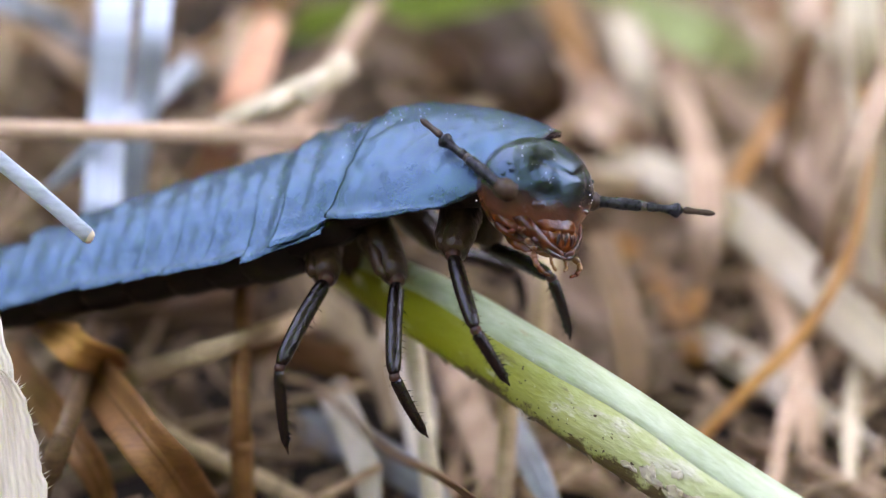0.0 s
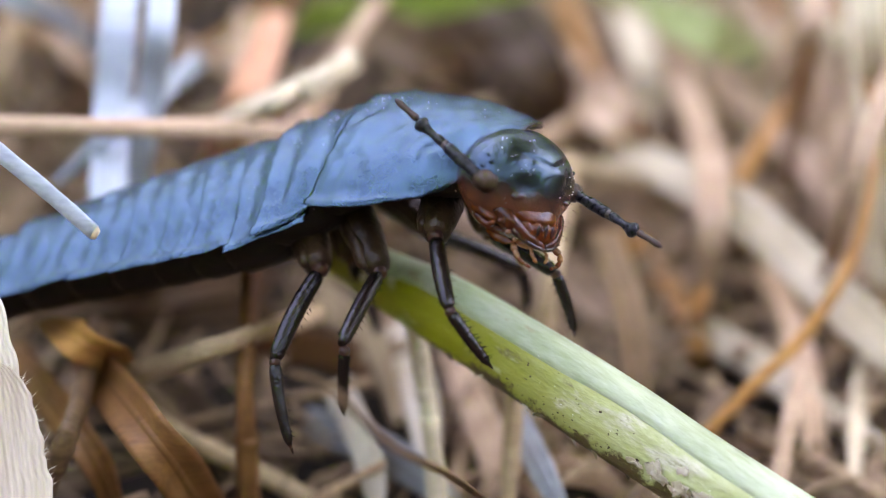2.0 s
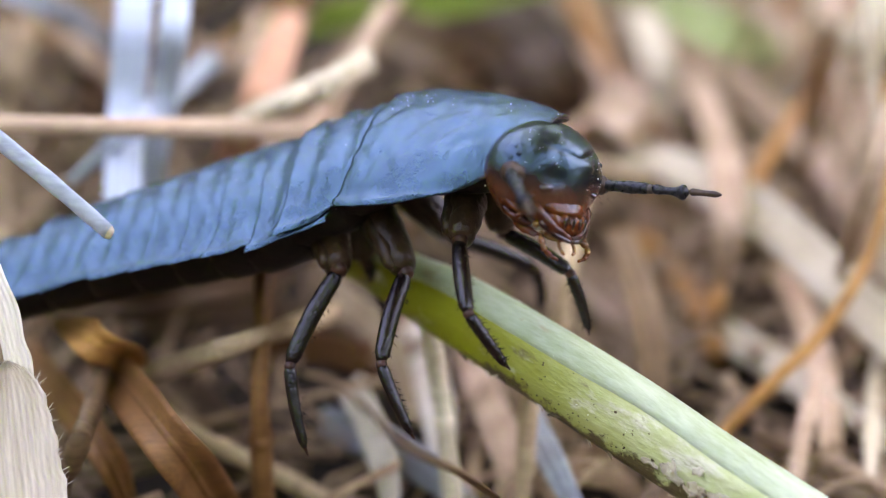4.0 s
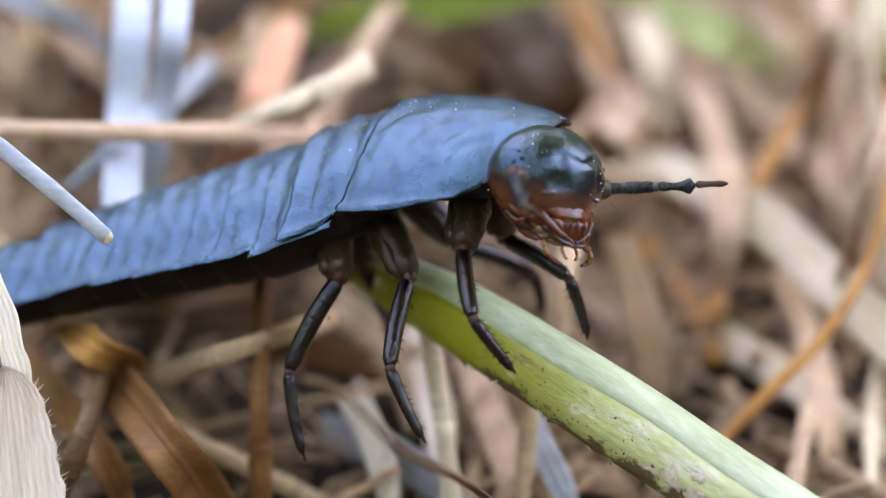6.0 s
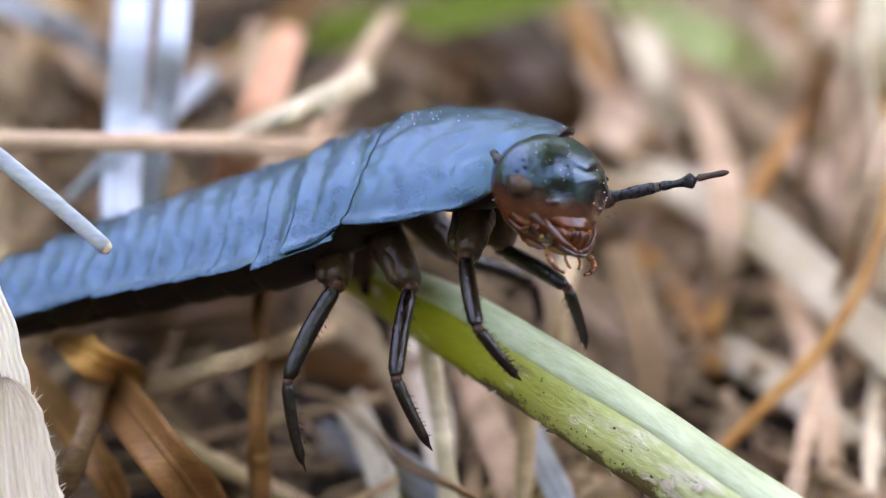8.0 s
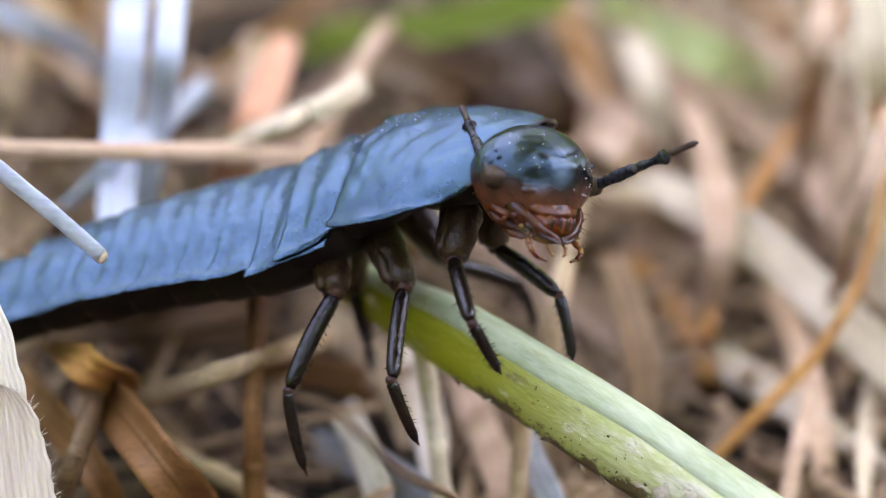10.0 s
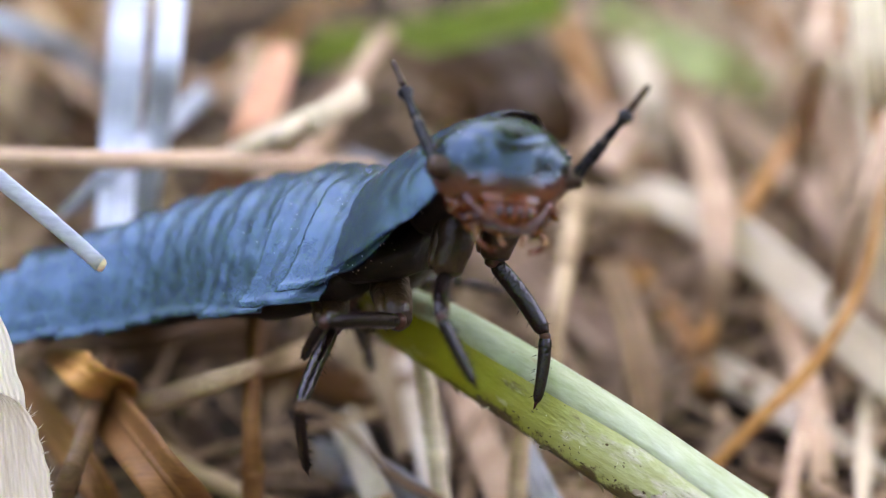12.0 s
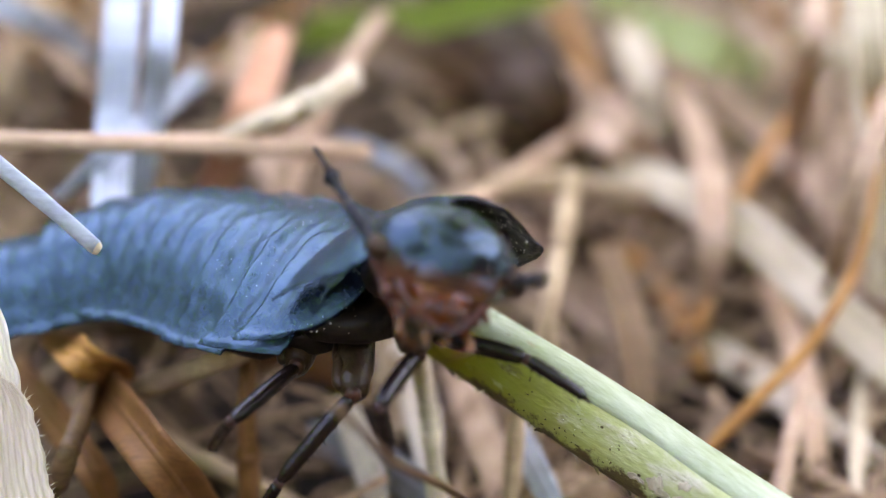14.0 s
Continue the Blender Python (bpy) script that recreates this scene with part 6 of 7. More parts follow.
    stance(7, [(-11.10, 5.40, -1.45), (-6.44, 4.00, -0.17), (-2.91, 2.90, 0.88), (-0.97, 2.10, 1.54), (1.39, 0.75, 1.76)], (-13.0, -12.0, -4.0, 0.0, 0.0),
           head=(1.53, 0.10, 1.19), gaze=(45.00, 12.00, 4.00), feelers=[(0.92, -3.21, 0.75), (4.86, 0.71, 1.10)],
           legs=[[(0.23, 1.01, 0.82), (0.06, 0.21, 0.01), (0.22, -0.85, -1.18), (0.99, -0.34, -2.17)],
                 [(-1.45, 1.86, 0.48), (-0.92, 0.97, -0.53), (-1.21, -0.18, -2.08), (-0.59, 0.10, -3.42)],
                 [(-2.43, 2.19, 0.24), (-2.22, 1.08, -0.51), (-3.17, 1.08, -2.21), (-2.89, 1.17, -3.89)],
                 [(0.79, 2.07, 1.31), (0.78, 2.07, 0.16), (1.94, 1.20, -0.49), (2.35, 1.67, -1.69)],
                 [(-1.03, 3.26, 1.13), (-0.06, 3.26, 0.05), (1.43, 4.42, -0.45), (1.68, 5.59, -1.35)],
                 [(-2.08, 3.69, 0.94), (-1.95, 3.85, -0.39), (-1.58, 5.48, -1.41), (-1.53, 7.08, -1.97)]])
    stance(7.5, [(-11.09, 5.40, -1.45), (-6.43, 4.00, -0.17), (-2.91, 2.90, 0.88), (-0.97, 2.10, 1.54), (1.40, 0.75, 1.76)], (-13.0, -12.0, -4.0, 0.0, 0.0),
           head=(1.53, 0.10, 1.19), gaze=(45.00, 12.00, 4.00), feelers=[(0.95, -3.21, 0.72), (4.86, 0.71, 1.07)],
           legs=[[(0.23, 1.01, 0.82), (0.07, 0.19, 0.03), (0.25, -0.86, -1.16), (1.02, -0.35, -2.14)],
                 [(-1.45, 1.86, 0.48), (-0.92, 0.95, -0.52), (-1.18, -0.20, -2.07), (-0.56, 0.09, -3.40)],
                 [(-2.42, 2.19, 0.24), (-2.25, 1.06, -0.49), (-3.14, 0.70, -2.18), (-2.86, 0.95, -3.84)],
                 [(0.79, 2.08, 1.31), (0.77, 2.08, 0.16), (1.94, 1.20, -0.49), (2.35, 1.68, -1.68)],
                 [(-1.02, 3.26, 1.13), (-0.06, 3.26, 0.05), (1.43, 4.43, -0.45), (1.68, 5.60, -1.35)],
                 [(-2.08, 3.69, 0.94), (-1.96, 3.89, -0.39), (-1.59, 5.51, -1.41), (-1.53, 7.11, -1.97)]])
    stance(8, [(-11.09, 5.40, -1.45), (-6.43, 4.00, -0.17), (-2.90, 2.90, 0.88), (-0.96, 2.10, 1.54), (1.42, 0.75, 1.83)], (-13.0, -12.0, -4.0, 0.0, 0.0),
           head=(1.53, 0.10, 1.27), gaze=(45.00, 12.00, 4.00), feelers=[(0.21, 0.77, 2.45), (4.72, 0.06, 1.57)],
           legs=[[(0.27, 1.00, 0.86), (0.08, 0.21, 0.05), (0.27, -0.84, -1.15), (1.05, -0.31, -2.12)],
                 [(-1.44, 1.86, 0.47), (-0.92, 0.93, -0.51), (-1.15, -0.23, -2.05), (-0.52, 0.07, -3.38)],
                 [(-2.42, 2.19, 0.24), (-2.27, 1.04, -0.46), (-3.12, 0.58, -2.16), (-2.84, 0.79, -3.82)],
                 [(0.81, 2.07, 1.36), (0.77, 2.07, 0.21), (1.94, 1.23, -0.49), (2.35, 1.71, -1.68)],
                 [(-1.02, 3.26, 1.12), (-0.05, 3.26, 0.04), (1.42, 4.44, -0.45), (1.67, 5.61, -1.35)],
                 [(-2.07, 3.69, 0.94), (-1.96, 3.92, -0.39), (-1.59, 5.54, -1.41), (-1.54, 7.15, -1.97)]])
    stance(8.2, [(-11.16, 5.40, -1.39), (-6.53, 4.00, -0.10), (-3.02, 2.90, 0.97), (-1.09, 2.10, 1.64), (1.14, 0.75, 2.08)], (-13.0, -12.0, -4.0, 0.0, 0.0),
           head=(1.26, 0.10, 1.56), gaze=(39.00, 6.00, 4.00), feelers=[(-0.65, 0.20, 3.12), (4.37, -0.52, 1.48)],
           legs=[[(0.09, 0.98, 1.04), (0.01, 0.25, 0.16), (0.23, -1.16, -0.57), (0.80, -0.34, -1.47)],
                 [(-1.56, 1.86, 0.56), (-1.07, 0.89, -0.40), (-1.23, -0.25, -1.97), (-0.52, -0.25, -3.30)],
                 [(-2.54, 2.19, 0.32), (-2.29, 1.11, -0.46), (-3.13, 0.68, -2.16), (-2.86, 0.68, -3.84)],
                 [(0.64, 2.05, 1.54), (0.73, 2.05, 0.40), (1.96, 1.53, -0.49), (2.37, 1.99, -1.70)],
                 [(-1.13, 3.26, 1.21), (-0.15, 3.26, 0.14), (1.42, 4.26, -0.45), (1.67, 5.44, -1.35)],
                 [(-2.20, 3.69, 1.03), (-1.97, 3.69, -0.30), (-1.57, 5.26, -1.40), (-1.52, 6.87, -1.95)]])
    stance(10.3, [(-11.28, 5.40, -1.49), (-6.55, 4.00, 0.01), (-2.86, 2.90, 0.93), (-0.94, 2.00, 1.67), (1.24, 0.50, 2.15)], (-10.4, -9.6, -3.2, 0.0, -2.0),
           head=(1.32, -0.10, 1.60), gaze=(38.00, 8.00, 2.00), feelers=[(0.14, 0.58, 3.00), (4.14, -0.96, 2.24)],
           legs=[[(0.17, 0.77, 1.11), (-0.06, 0.15, 0.17), (0.28, -0.96, -0.93), (0.81, -0.18, -1.90)],
                 [(-1.38, 1.77, 0.58), (-0.93, 0.73, -0.32), (-1.09, -0.42, -1.88), (-0.62, 0.25, -3.14)],
                 [(-2.37, 2.17, 0.28), (-2.18, 1.03, -0.42), (-2.97, 0.61, -2.16), (-2.71, 1.18, -3.73)],
                 [(0.80, 1.82, 1.56), (0.74, 1.82, 0.41), (1.85, 1.03, -0.42), (2.11, 1.03, -1.75)],
                 [(-0.90, 3.16, 1.23), (-0.04, 3.16, 0.06), (1.31, 4.50, -0.36), (1.65, 5.65, -1.26)],
                 [(-2.00, 3.67, 0.98), (-2.07, 3.67, -0.37), (-1.83, 5.12, -1.65), (-1.79, 6.72, -2.22)]])
    stance(10.5, [(-11.29, 5.40, -1.43), (-5.70, 4.13, 0.31), (-2.77, 2.73, 1.26), (-0.77, 1.58, 1.54), (1.19, -0.06, 2.63)], (-10.0, -5.8, 11.1, 1.0, -10.4),
           head=(1.06, -0.40, 2.03), gaze=(32.00, 4.00, 0.00), feelers=[(-0.71, -0.31, 3.77), (4.06, -1.38, 2.38)],
           legs=[[(0.25, 0.10, 1.42), (-0.31, -0.68, 0.79), (0.07, -2.02, 0.01), (0.81, -0.89, -0.07)],
                 [(-1.45, 1.55, 0.43), (-0.96, 0.31, -0.14), (-1.02, -0.72, -1.80), (-0.22, -0.34, -3.01)],
                 [(-2.45, 2.11, 0.36), (-2.24, 0.96, -0.30), (-2.86, 0.43, -2.07), (-2.69, 1.15, -3.60)],
                 [(0.97, 1.15, 1.70), (0.58, 1.15, 0.62), (1.77, 0.68, -0.35), (1.98, 0.68, -1.68)],
                 [(-0.78, 2.81, 1.14), (0.03, 2.81, -0.06), (1.35, 4.23, -0.33), (1.63, 5.35, -1.28)],
                 [(-1.87, 3.43, 1.27), (-2.02, 3.43, -0.07), (-1.81, 4.62, -1.60), (-1.78, 6.23, -2.16)]])
    stance(10.8, [(-11.31, 5.40, -1.42), (-5.80, 4.13, 0.27), (-2.82, 2.45, 1.22), (-0.81, 1.20, 1.46), (0.98, -0.56, 2.65)], (-10.0, -3.1, 14.7, 1.5, -11.1),
           head=(0.81, -1.20, 2.00), gaze=(20.00, 0.00, 3.00), feelers=[(-1.54, -1.00, 3.60), (3.34, -2.97, 1.87)],
           legs=[[(0.07, -0.36, 1.42), (-0.08, -1.15, 0.60), (-0.17, -2.67, 0.11), (0.48, -1.59, -0.36)],
                 [(-1.49, 1.24, 0.35), (-1.04, -0.01, -0.23), (-1.15, -0.99, -1.91), (-0.62, -0.76, -3.30)],
                 [(-2.51, 1.86, 0.31), (-2.22, 0.69, -0.30), (-2.86, 0.17, -2.07), (-2.65, 0.91, -3.58)],
                 [(0.88, 0.63, 1.67), (0.55, 1.14, 0.70), (1.41, -0.08, 0.12), (1.80, 0.71, -0.90)],
                 [(-0.78, 2.46, 1.09), (-0.10, 2.46, -0.19), (1.26, 3.86, -0.14), (1.58, 4.82, -1.25)],
                 [(-1.88, 3.11, 1.27), (-2.02, 3.11, -0.07), (-1.82, 4.33, -1.58), (-1.78, 5.94, -2.13)]])
    stance(11.0, [(-11.33, 5.40, -1.41), (-5.82, 4.12, 0.24), (-2.83, 2.27, 1.19), (-0.82, 0.96, 1.42), (0.84, -0.89, 2.67)], (-10.0, -2.4, 16.7, 1.6, -11.2),
           head=(0.59, -1.60, 1.94), gaze=(8.00, -3.00, 5.00), feelers=[(-1.83, -1.21, 3.68), (2.66, -3.88, 1.66)],
           legs=[[(-0.05, -0.66, 1.42), (0.05, -1.40, 0.55), (-0.41, -2.92, 0.79), (0.09, -1.76, 0.31)],
                 [(-1.51, 1.02, 0.29), (-1.09, -0.20, -0.37), (-1.25, -1.20, -2.04), (-0.96, -1.20, -3.51)],
                 [(-2.52, 1.69, 0.26), (-2.14, 0.56, -0.38), (-2.87, -0.08, -2.07), (-2.56, 0.69, -3.55)],
                 [(0.82, 0.28, 1.66), (0.52, 0.99, 0.81), (1.23, -0.39, 0.42), (1.94, 0.67, -0.02)],
                 [(-0.77, 2.22, 1.05), (-0.11, 2.59, -0.18), (1.25, 3.99, -0.10), (1.57, 4.91, -1.25)],
                 [(-1.87, 2.90, 1.26), (-2.02, 2.90, -0.08), (-1.82, 4.15, -1.56), (-1.79, 5.76, -2.11)]])
    stance(11.2, [(-11.32, 5.40, -1.39), (-5.81, 4.18, 0.26), (-2.83, 2.26, 1.19), (-0.87, 0.94, 1.43), (0.81, -0.92, 2.65)], (-10.0, -3.7, 15.5, 0.6, -12.6),
           head=(0.59, -1.60, 1.93), gaze=(10.00, -3.00, 8.00), feelers=[(-1.63, -1.15, 3.79), (2.40, -3.93, 1.60)],
           legs=[[(-0.11, -0.69, 1.43), (-0.09, -1.45, 0.56), (-0.35, -3.02, 0.40), (0.19, -1.96, -0.24)],
                 [(-1.55, 0.98, 0.31), (-1.04, -0.17, -0.41), (-1.49, -1.94, -1.08), (-1.63, -1.05, -2.28)],
                 [(-2.54, 1.65, 0.27), (-2.13, 0.54, -0.38), (-2.81, -0.09, -2.10), (-2.50, 0.73, -3.56)],
                 [(0.78, 0.24, 1.63), (0.41, 0.39, 0.55), (1.33, -0.72, -0.15), (1.37, -0.72, -1.50)],
                 [(-0.79, 2.19, 1.04), (-0.76, 2.89, -0.23), (0.47, 4.40, -0.18), (1.07, 5.49, -1.02)],
                 [(-1.86, 2.87, 1.23), (-2.01, 2.87, -0.11), (-1.81, 4.17, -1.55), (-1.78, 5.78, -2.10)]])
    stance(11.5, [(-11.30, 5.40, -1.37), (-5.77, 4.26, 0.24), (-2.78, 2.28, 1.11), (-0.88, 0.91, 1.42), (0.78, -0.99, 2.61)], (-10.0, -7.5, 11.9, -2.5, -15.5),
           head=(0.54, -1.60, 1.95), gaze=(14.00, -3.00, 10.00), feelers=[(-1.29, -0.97, 3.88), (2.06, -3.88, 1.40)],
           legs=[[(-0.19, -0.75, 1.43), (-0.17, -1.47, 0.53), (-0.30, -2.96, -0.04), (0.57, -2.57, -1.00)],
                 [(-1.57, 0.90, 0.32), (-1.02, -0.18, -0.49), (-1.77, -1.70, -1.45), (-1.79, -0.70, -2.58)],
                 [(-2.53, 1.61, 0.22), (-2.12, 0.51, -0.45), (-2.72, -0.15, -2.18), (-2.44, 0.77, -3.58)],
                 [(0.74, 0.15, 1.56), (0.39, 0.15, 0.47), (1.46, 0.15, -0.72), (1.08, 0.15, -2.02)],
                 [(-0.76, 2.12, 0.96), (-0.74, 2.81, -0.32), (0.48, 4.33, -0.39), (1.09, 5.55, -1.00)],
                 [(-1.79, 2.86, 1.10), (-2.00, 2.86, -0.23), (-1.81, 4.31, -1.53), (-1.77, 5.91, -2.08)]])
    stance(11.75, [(-11.28, 5.40, -1.21), (-5.79, 4.27, 0.31), (-2.69, 2.29, 0.93), (-0.73, 0.96, 1.23), (0.86, -0.91, 2.51)], (-6.0, 5.2, 13.5, -3.7, -12.3),
           head=(0.62, -1.70, 1.87), gaze=(15.00, -2.00, 7.00), feelers=[(-1.21, -1.17, 3.78), (2.66, -3.79, 2.26)],
           legs=[[(-0.02, -0.68, 1.27), (-0.15, -1.38, 0.37), (-0.23, -2.95, 0.08), (-0.06, -1.84, -0.67)],
                 [(-1.40, 0.93, 0.12), (-1.00, -0.25, -0.61), (-1.09, -1.71, -1.90), (-0.67, -1.71, -3.34)],
                 [(-2.41, 1.64, 0.03), (-2.09, 0.45, -0.52), (-2.72, -0.45, -2.13), (-2.50, 0.43, -3.57)],
                 [(0.88, 0.23, 1.48), (0.50, 0.23, 0.40), (1.69, -0.81, 0.18), (2.07, 0.39, -0.32)],
                 [(-0.64, 2.18, 0.77), (-0.73, 3.17, -0.29), (0.51, 4.68, -0.36), (1.12, 5.90, -0.98)],
                 [(-1.72, 2.90, 0.93), (-2.00, 2.90, -0.39), (-1.79, 4.48, -1.51), (-1.76, 6.08, -2.06)]])
    stance(12.0, [(-11.26, 5.40, -1.18), (-5.64, 4.27, 0.26), (-2.64, 2.25, 0.81), (-0.50, 1.03, 1.02), (0.94, -0.87, 2.41)], (-6.0, 12.9, 17.1, -2.7, -9.0),
           head=(0.76, -1.70, 1.73), gaze=(15.00, 0.00, 4.00), feelers=[(-1.04, -1.36, 3.69), (3.10, -3.11, 3.06)],
           legs=[[(0.15, -0.63, 1.11), (-0.14, -0.79, 0.01), (-0.22, -2.25, -0.64), (0.38, -2.25, -1.85)],
                 [(-1.19, 1.03, -0.11), (-0.98, -0.24, -0.78), (-2.15, -1.79, -0.74), (-2.64, -0.57, -1.46)],
                 [(-2.33, 1.68, -0.14), (-2.18, 0.58, -0.91), (-2.67, -0.77, -2.23), (-2.61, 0.28, -3.57)],
                 [(1.06, 0.25, 1.38), (0.69, 0.25, 0.29), (1.62, 0.25, -1.02), (1.45, 0.25, -2.36)],
                 [(-0.55, 2.31, 0.61), (-0.94, 3.52, -0.10), (0.19, 5.11, -0.11), (1.16, 6.22, -0.35)],
                 [(-1.70, 2.91, 0.86), (-2.00, 2.91, -0.45), (-1.77, 4.55, -1.49), (-1.74, 6.15, -2.04)]])
    stance(12.25, [(-11.23, 5.40, -1.01), (-5.62, 4.25, 0.28), (-2.50, 2.07, 0.58), (-0.48, 0.86, 0.63), (0.91, -1.16, 1.87)], (0.0, 19.1, 18.6, -2.2, -7.4),
           head=(0.77, -2.00, 1.35), gaze=(15.00, 3.00, 6.00), feelers=[(-0.96, -1.82, 3.43), (2.78, -3.75, 2.45)],
           legs=[[(0.09, -0.83, 0.63), (-0.02, -1.52, -0.29), (0.25, -3.05, -0.63), (0.54, -2.14, -1.58)],
                 [(-1.19, 0.90, -0.45), (-0.95, -0.51, -0.69), (-1.04, -2.07, -1.87), (-1.27, -2.07, -3.35)],
                 [(-2.24, 1.53, -0.40), (-2.14, 0.29, -0.91), (-2.62, -1.07, -2.22), (-2.56, -0.07, -3.60)],
                 [(1.06, 0.00, 0.88), (0.71, 0.00, -0.21), (1.71, -1.25, -0.20), (1.98, -0.03, -0.70)],
                 [(-0.49, 2.14, 0.28), (-0.91, 3.47, -0.12), (0.21, 5.06, -0.12), (1.18, 6.18, -0.37)],
                 [(-1.56, 2.71, 0.62), (-2.01, 3.18, -0.56), (-1.77, 4.86, -1.52), (-1.73, 6.47, -2.07)]])
    stance(12.5, [(-11.21, 5.40, -1.03), (-5.51, 4.21, 0.15), (-2.34, 2.02, 0.32), (-0.39, 0.69, 0.26), (0.92, -1.48, 1.36)], (0, 19.9, 19.6, -2.7, -5.8),
           head=(0.78, -2.40, 0.76), gaze=(10.00, 10.00, 8.00), feelers=[(-1.52, -1.51, 2.07), (2.84, -4.61, 0.49)],
           legs=[[(0.06, -1.04, 0.16), (0.14, -1.53, -0.87), (-0.27, -3.06, -0.65), (-0.65, -2.02, -1.42)],
                 [(-1.15, 0.79, -0.78), (-0.93, -0.50, -1.40), (-1.76, -2.26, -1.54), (-2.65, -1.64, -2.57)],
                 [(-2.12, 1.50, -0.69), (-1.92, 0.24, -1.13), (-2.28, -1.51, -1.92), (-2.71, -1.06, -3.50)],
                 [(1.09, -0.29, 0.41), (0.88, -0.29, -0.72), (1.92, -0.29, -1.93), (2.02, -0.29, -3.28)],
                 [(-0.31, 1.97, -0.08), (-0.88, 3.09, -0.79), (-0.23, 4.91, -1.07), (0.36, 6.06, -1.83)],
                 [(-1.36, 2.62, 0.34), (-2.00, 3.38, -0.58), (-1.75, 5.05, -1.54), (-1.71, 6.66, -2.10)]])
    stance(12.75, [(-11.21, 5.40, -1.04), (-5.58, 4.07, 0.12), (-2.49, 1.81, 0.03), (-0.47, 0.48, -0.30), (0.63, -1.89, 0.38)], (4.0, 20.0, 21.0, 6.6, -1.1),
           head=(0.45, -3.00, -0.35), gaze=(8.00, 20.00, 9.00), feelers=[(-1.83, -2.54, 1.34), (2.14, -5.30, -0.61)],
           legs=[[(-0.21, -1.26, -0.74), (-0.19, -2.11, -1.52), (-0.53, -3.67, -1.43), (-1.01, -2.52, -1.96)],
                 [(-1.34, 0.85, -1.42), (-1.08, -0.50, -1.90), (-1.85, -2.29, -1.88), (-2.29, -1.38, -2.99)],
                 [(-2.34, 1.49, -1.06), (-2.32, 0.27, -1.65), (-2.85, -1.52, -2.22), (-3.24, -0.56, -3.57)],
                 [(0.90, -0.65, -0.48), (0.84, -0.18, -1.53), (1.52, -1.45, -2.22), (1.74, -1.45, -3.55)],
                 [(-0.43, 1.84, -0.55), (-0.66, 3.08, -1.25), (0.00, 4.89, -1.55), (0.60, 6.03, -2.32)],
                 [(-1.50, 2.40, 0.10), (-2.01, 3.44, -0.60), (-1.76, 5.11, -1.56), (-1.71, 6.72, -2.12)]])
    stance(13.0, [(-11.21, 5.40, -1.06), (-5.74, 3.92, 0.09), (-2.66, 1.48, -0.20), (-0.51, 0.28, -0.78), (0.31, -2.31, -0.58)], (8, 22.0, 23.0, 13.0, 5.2),
           head=(0.20, -3.40, -1.24), gaze=(5.00, 26.00, 10.00), feelers=[(-2.16, -3.01, 0.45), (1.62, -5.77, -1.53)],
           legs=[[(-0.46, -1.44, -1.59), (-0.51, -2.38, -2.26), (-0.87, -3.89, -1.87), (-1.36, -2.71, -2.32)],
                 [(-1.46, 0.83, -1.89), (-1.38, -0.48, -2.51), (-2.04, -2.24, -1.99), (-1.94, -0.96, -2.76)],
                 [(-2.54, 1.30, -1.33), (-2.83, 0.29, -2.17), (-3.32, -1.59, -2.42), (-3.76, -0.36, -3.51)],
                 [(0.73, -1.00, -1.28), (0.78, -0.59, -2.35), (1.69, -1.91, -2.39), (2.18, -1.91, -3.64)],
                 [(-0.53, 1.65, -0.88), (-0.44, 2.67, -1.91), (0.23, 4.47, -2.24), (0.83, 5.60, -3.03)],
                 [(-1.66, 2.07, -0.09), (-2.00, 3.27, -0.61), (-1.75, 4.94, -1.57), (-1.71, 6.55, -2.13)]])
    stance(13.25, [(-11.23, 5.40, -1.09), (-5.84, 3.94, 0.12), (-2.69, 1.65, -0.17), (-0.64, 0.32, -0.62), (0.60, -2.06, -0.13)], (7.0, 20.0, 18.5, 11.0, -3.2),
           head=(0.25, -3.20, -0.82), gaze=(8.00, 20.00, 12.00), feelers=[(-2.01, -2.78, 0.93), (2.11, -5.41, -0.88)],
           legs=[[(-0.32, -1.42, -1.19), (-0.34, -2.22, -2.01), (-0.90, -3.65, -1.55), (-1.30, -2.44, -1.99)],
                 [(-1.55, 0.77, -1.73), (-1.35, -0.46, -2.48), (-1.97, -2.19, -1.83), (-1.76, -0.97, -2.68)],
                 [(-2.61, 1.30, -1.26), (-2.63, 0.16, -1.98), (-3.09, -1.68, -2.43), (-3.47, -0.44, -3.52)],
                 [(0.79, -0.77, -0.95), (0.62, -0.44, -2.04), (1.50, -1.60, -2.72), (1.82, -0.93, -3.85)],
                 [(-0.61, 1.67, -0.80), (-0.46, 2.79, -1.72), (0.21, 4.59, -2.04), (0.81, 5.72, -2.82)],
                 [(-1.70, 2.24, -0.17), (-2.03, 3.46, -0.64), (-1.78, 5.14, -1.60), (-1.74, 6.74, -2.17)]])
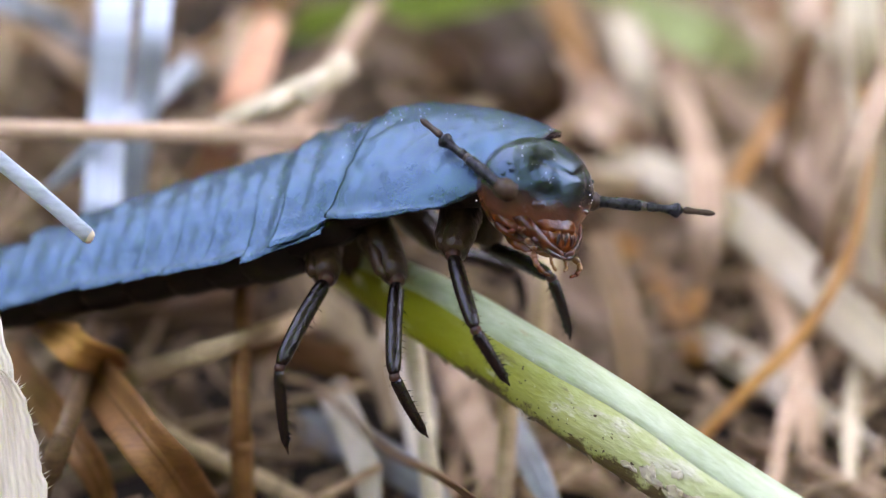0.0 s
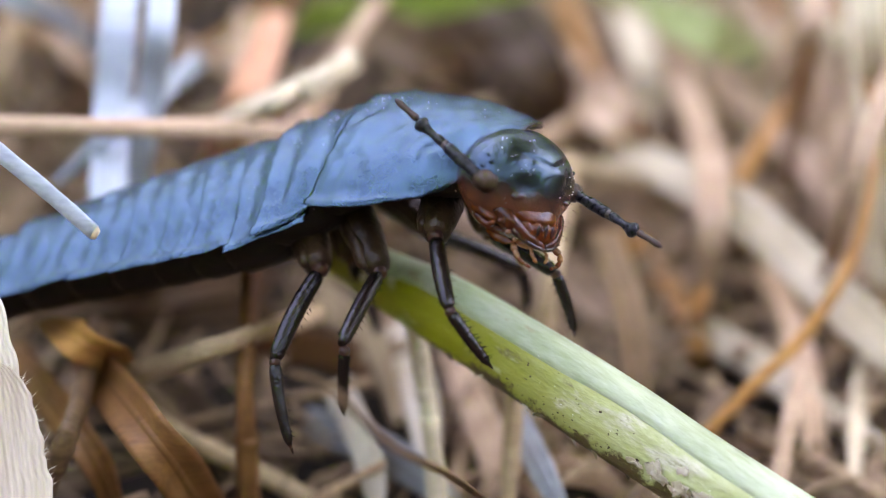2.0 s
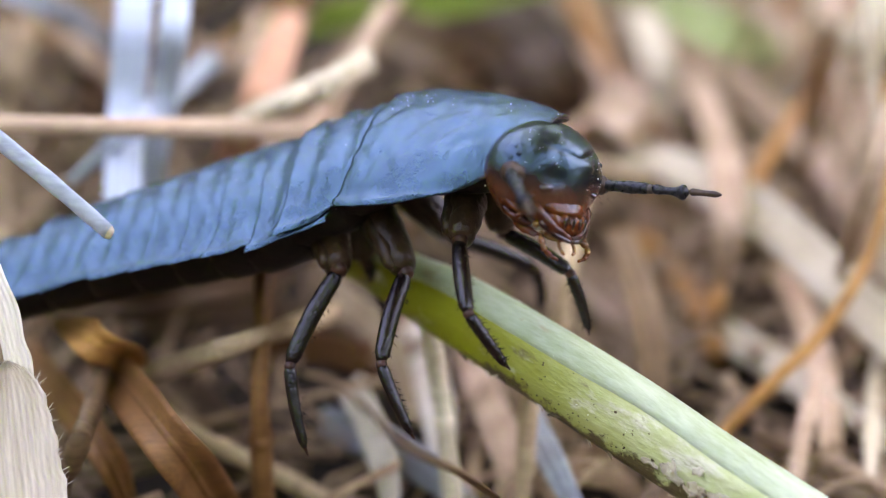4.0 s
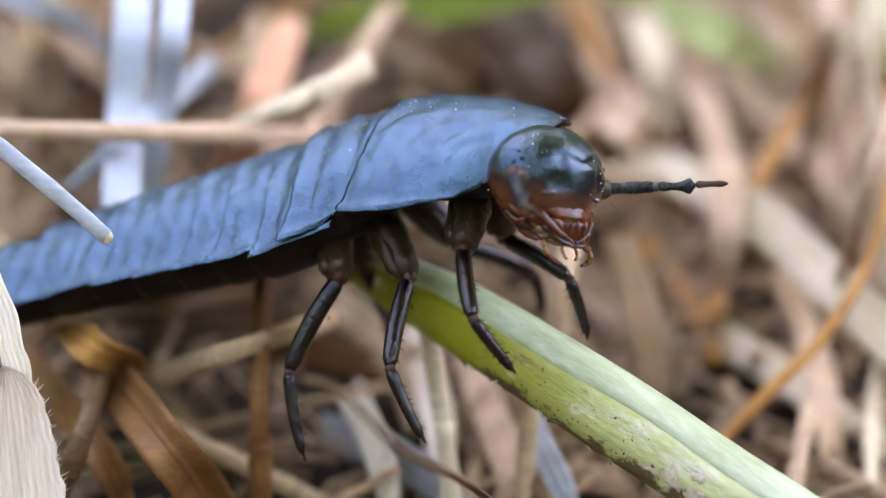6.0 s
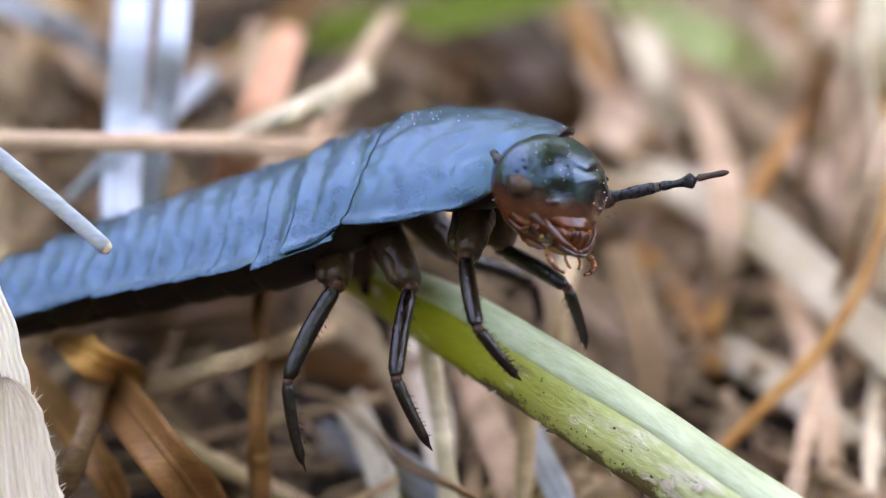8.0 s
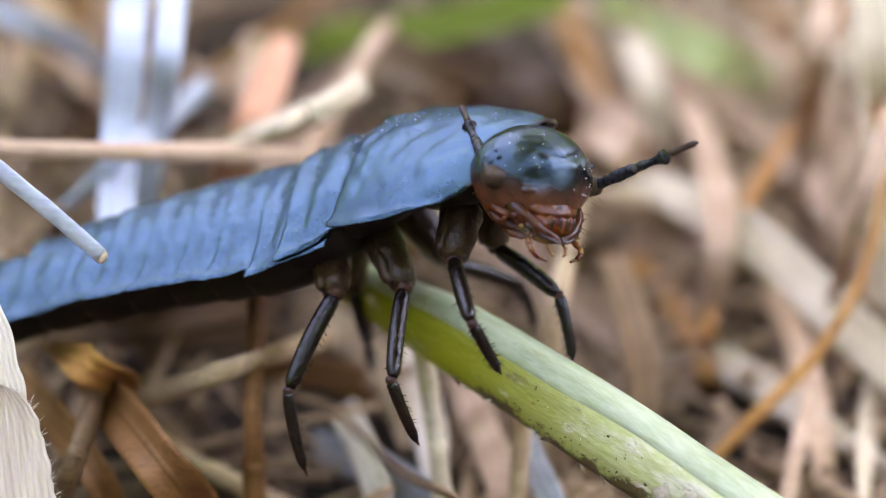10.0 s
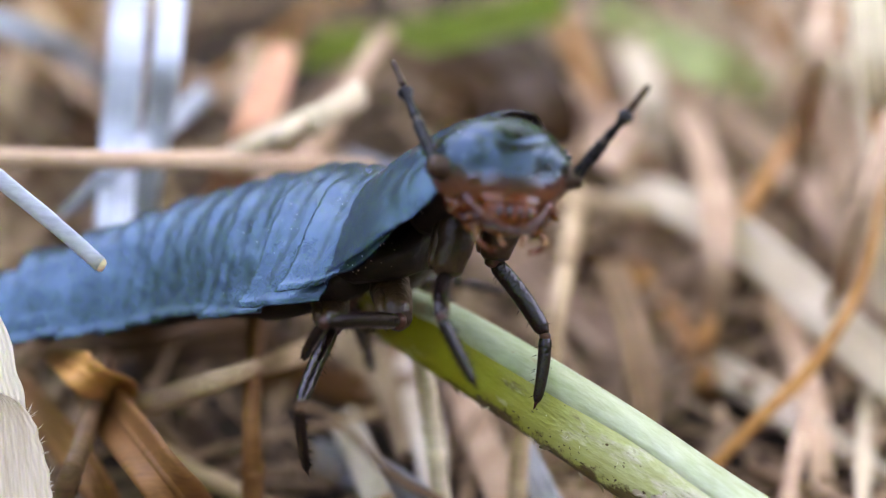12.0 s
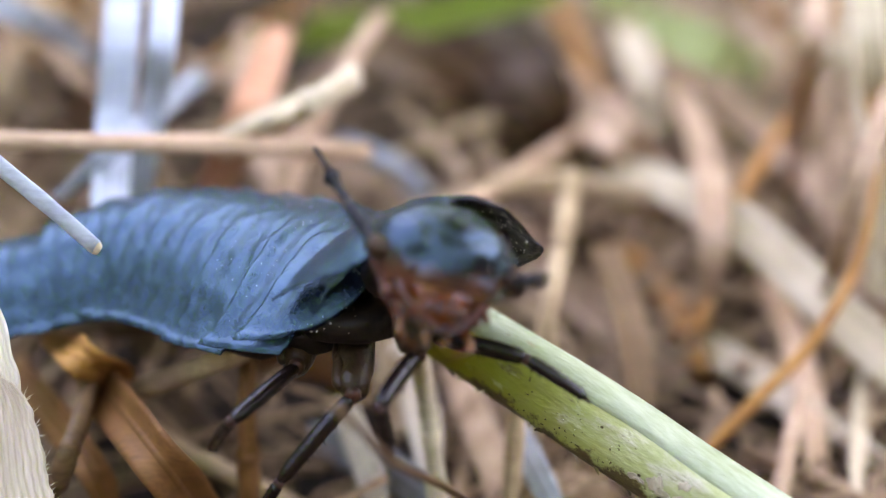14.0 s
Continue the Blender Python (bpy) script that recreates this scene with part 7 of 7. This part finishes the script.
    stance(13.5, [(-11.26, 5.40, -1.11), (-5.97, 4.00, 0.15), (-2.76, 1.63, -0.13), (-0.77, 0.33, -0.53), (0.87, -1.74, 0.33)], (6, 19.6, 14.7, 8.5, -11.5),
           head=(0.49, -3.00, -0.24), gaze=(12.00, 8.00, 12.00), feelers=[(-1.60, -2.50, 1.61), (3.08, -4.39, 0.65)],
           legs=[[(-0.16, -1.34, -0.75), (-0.13, -1.96, -1.72), (-1.03, -2.91, -0.80), (-0.60, -1.83, -1.49)],
                 [(-1.63, 0.58, -1.50), (-1.32, -0.56, -2.35), (-1.89, -2.25, -1.56), (-1.58, -1.08, -2.45)],
                 [(-2.68, 1.14, -1.17), (-2.43, -0.08, -1.69), (-2.85, -1.83, -2.43), (-3.20, -0.41, -3.29)],
                 [(0.82, -0.50, -0.58), (0.42, -0.50, -1.66), (1.25, -0.50, -3.03), (1.17, 0.28, -4.13)],
                 [(-0.76, 1.64, -0.68), (-0.70, 2.94, -1.31), (-0.05, 4.76, -1.61), (0.55, 5.90, -2.38)],
                 [(-1.77, 2.23, -0.22), (-2.05, 3.47, -0.66), (-1.80, 5.15, -1.63), (-1.76, 6.75, -2.19)]])
    stance(13.75, [(-11.21, 5.40, -1.23), (-6.24, 4.11, 0.11), (-2.85, 1.68, -0.21), (-0.85, 0.35, -0.50), (0.55, -1.80, 0.52)], (6.0, 19.2, 15.0, 1.4, -11.8),
           head=(0.16, -2.90, -0.06), gaze=(14.00, 6.00, 14.00), feelers=[(-1.93, -2.46, 1.85), (2.00, -5.02, 0.17)],
           legs=[[(-0.41, -1.38, -0.60), (-0.33, -1.76, -1.69), (-1.07, -3.17, -1.51), (-0.84, -2.11, -2.32)],
                 [(-1.68, 0.51, -1.49), (-1.47, -0.65, -2.34), (-2.20, -2.45, -2.47), (-2.65, -1.56, -3.59)],
                 [(-2.73, 1.15, -1.24), (-2.59, -0.07, -1.79), (-3.20, -1.77, -2.53), (-3.66, -0.35, -3.35)],
                 [(0.64, -0.63, -0.47), (0.14, -0.63, -1.51), (1.23, -1.67, -2.07), (1.84, -1.02, -3.08)],
                 [(-0.82, 1.65, -0.78), (-0.88, 3.04, -1.20), (-0.23, 4.85, -1.50), (0.36, 5.99, -2.27)],
                 [(-1.85, 2.27, -0.31), (-2.01, 3.53, -0.77), (-1.76, 5.20, -1.75), (-1.72, 6.80, -2.32)]])
    stance(14.0, [(-11.16, 5.40, -1.35), (-6.31, 4.17, 0.10), (-2.88, 1.77, -0.30), (-0.89, 0.36, -0.49), (0.21, -1.86, 0.69)], (6, 18.5, 16.3, -3.8, -12.1),
           head=(-0.15, -2.80, -0.04), gaze=(15.00, 5.00, 15.00), feelers=[(-2.22, -2.32, 1.86), (1.45, -5.03, -0.24)],
           legs=[[(-0.69, -1.41, -0.46), (-0.55, -1.41, -1.60), (-1.15, -2.69, -2.36), (-0.95, -1.77, -3.33)],
                 [(-1.69, 0.48, -1.50), (-1.67, -0.71, -2.33), (-2.93, -0.71, -3.82), (-3.66, -0.11, -4.98)],
                 [(-2.74, 1.23, -1.33), (-2.71, 0.00, -1.89), (-3.67, -1.49, -2.70), (-4.25, -0.05, -3.38)],
                 [(0.46, -0.80, -0.38), (-0.14, -0.80, -1.36), (1.27, -1.48, -1.65), (2.40, -1.48, -2.40)],
                 [(-0.80, 1.64, -0.87), (-0.84, 3.08, -1.09), (-0.19, 4.89, -1.38), (0.41, 6.03, -2.15)],
                 [(-1.88, 2.35, -0.39), (-1.97, 3.61, -0.88), (-1.72, 5.27, -1.87), (-1.67, 6.87, -2.45)]])
    for ob, path in rows.items():
        walk(ob, path)


motions()
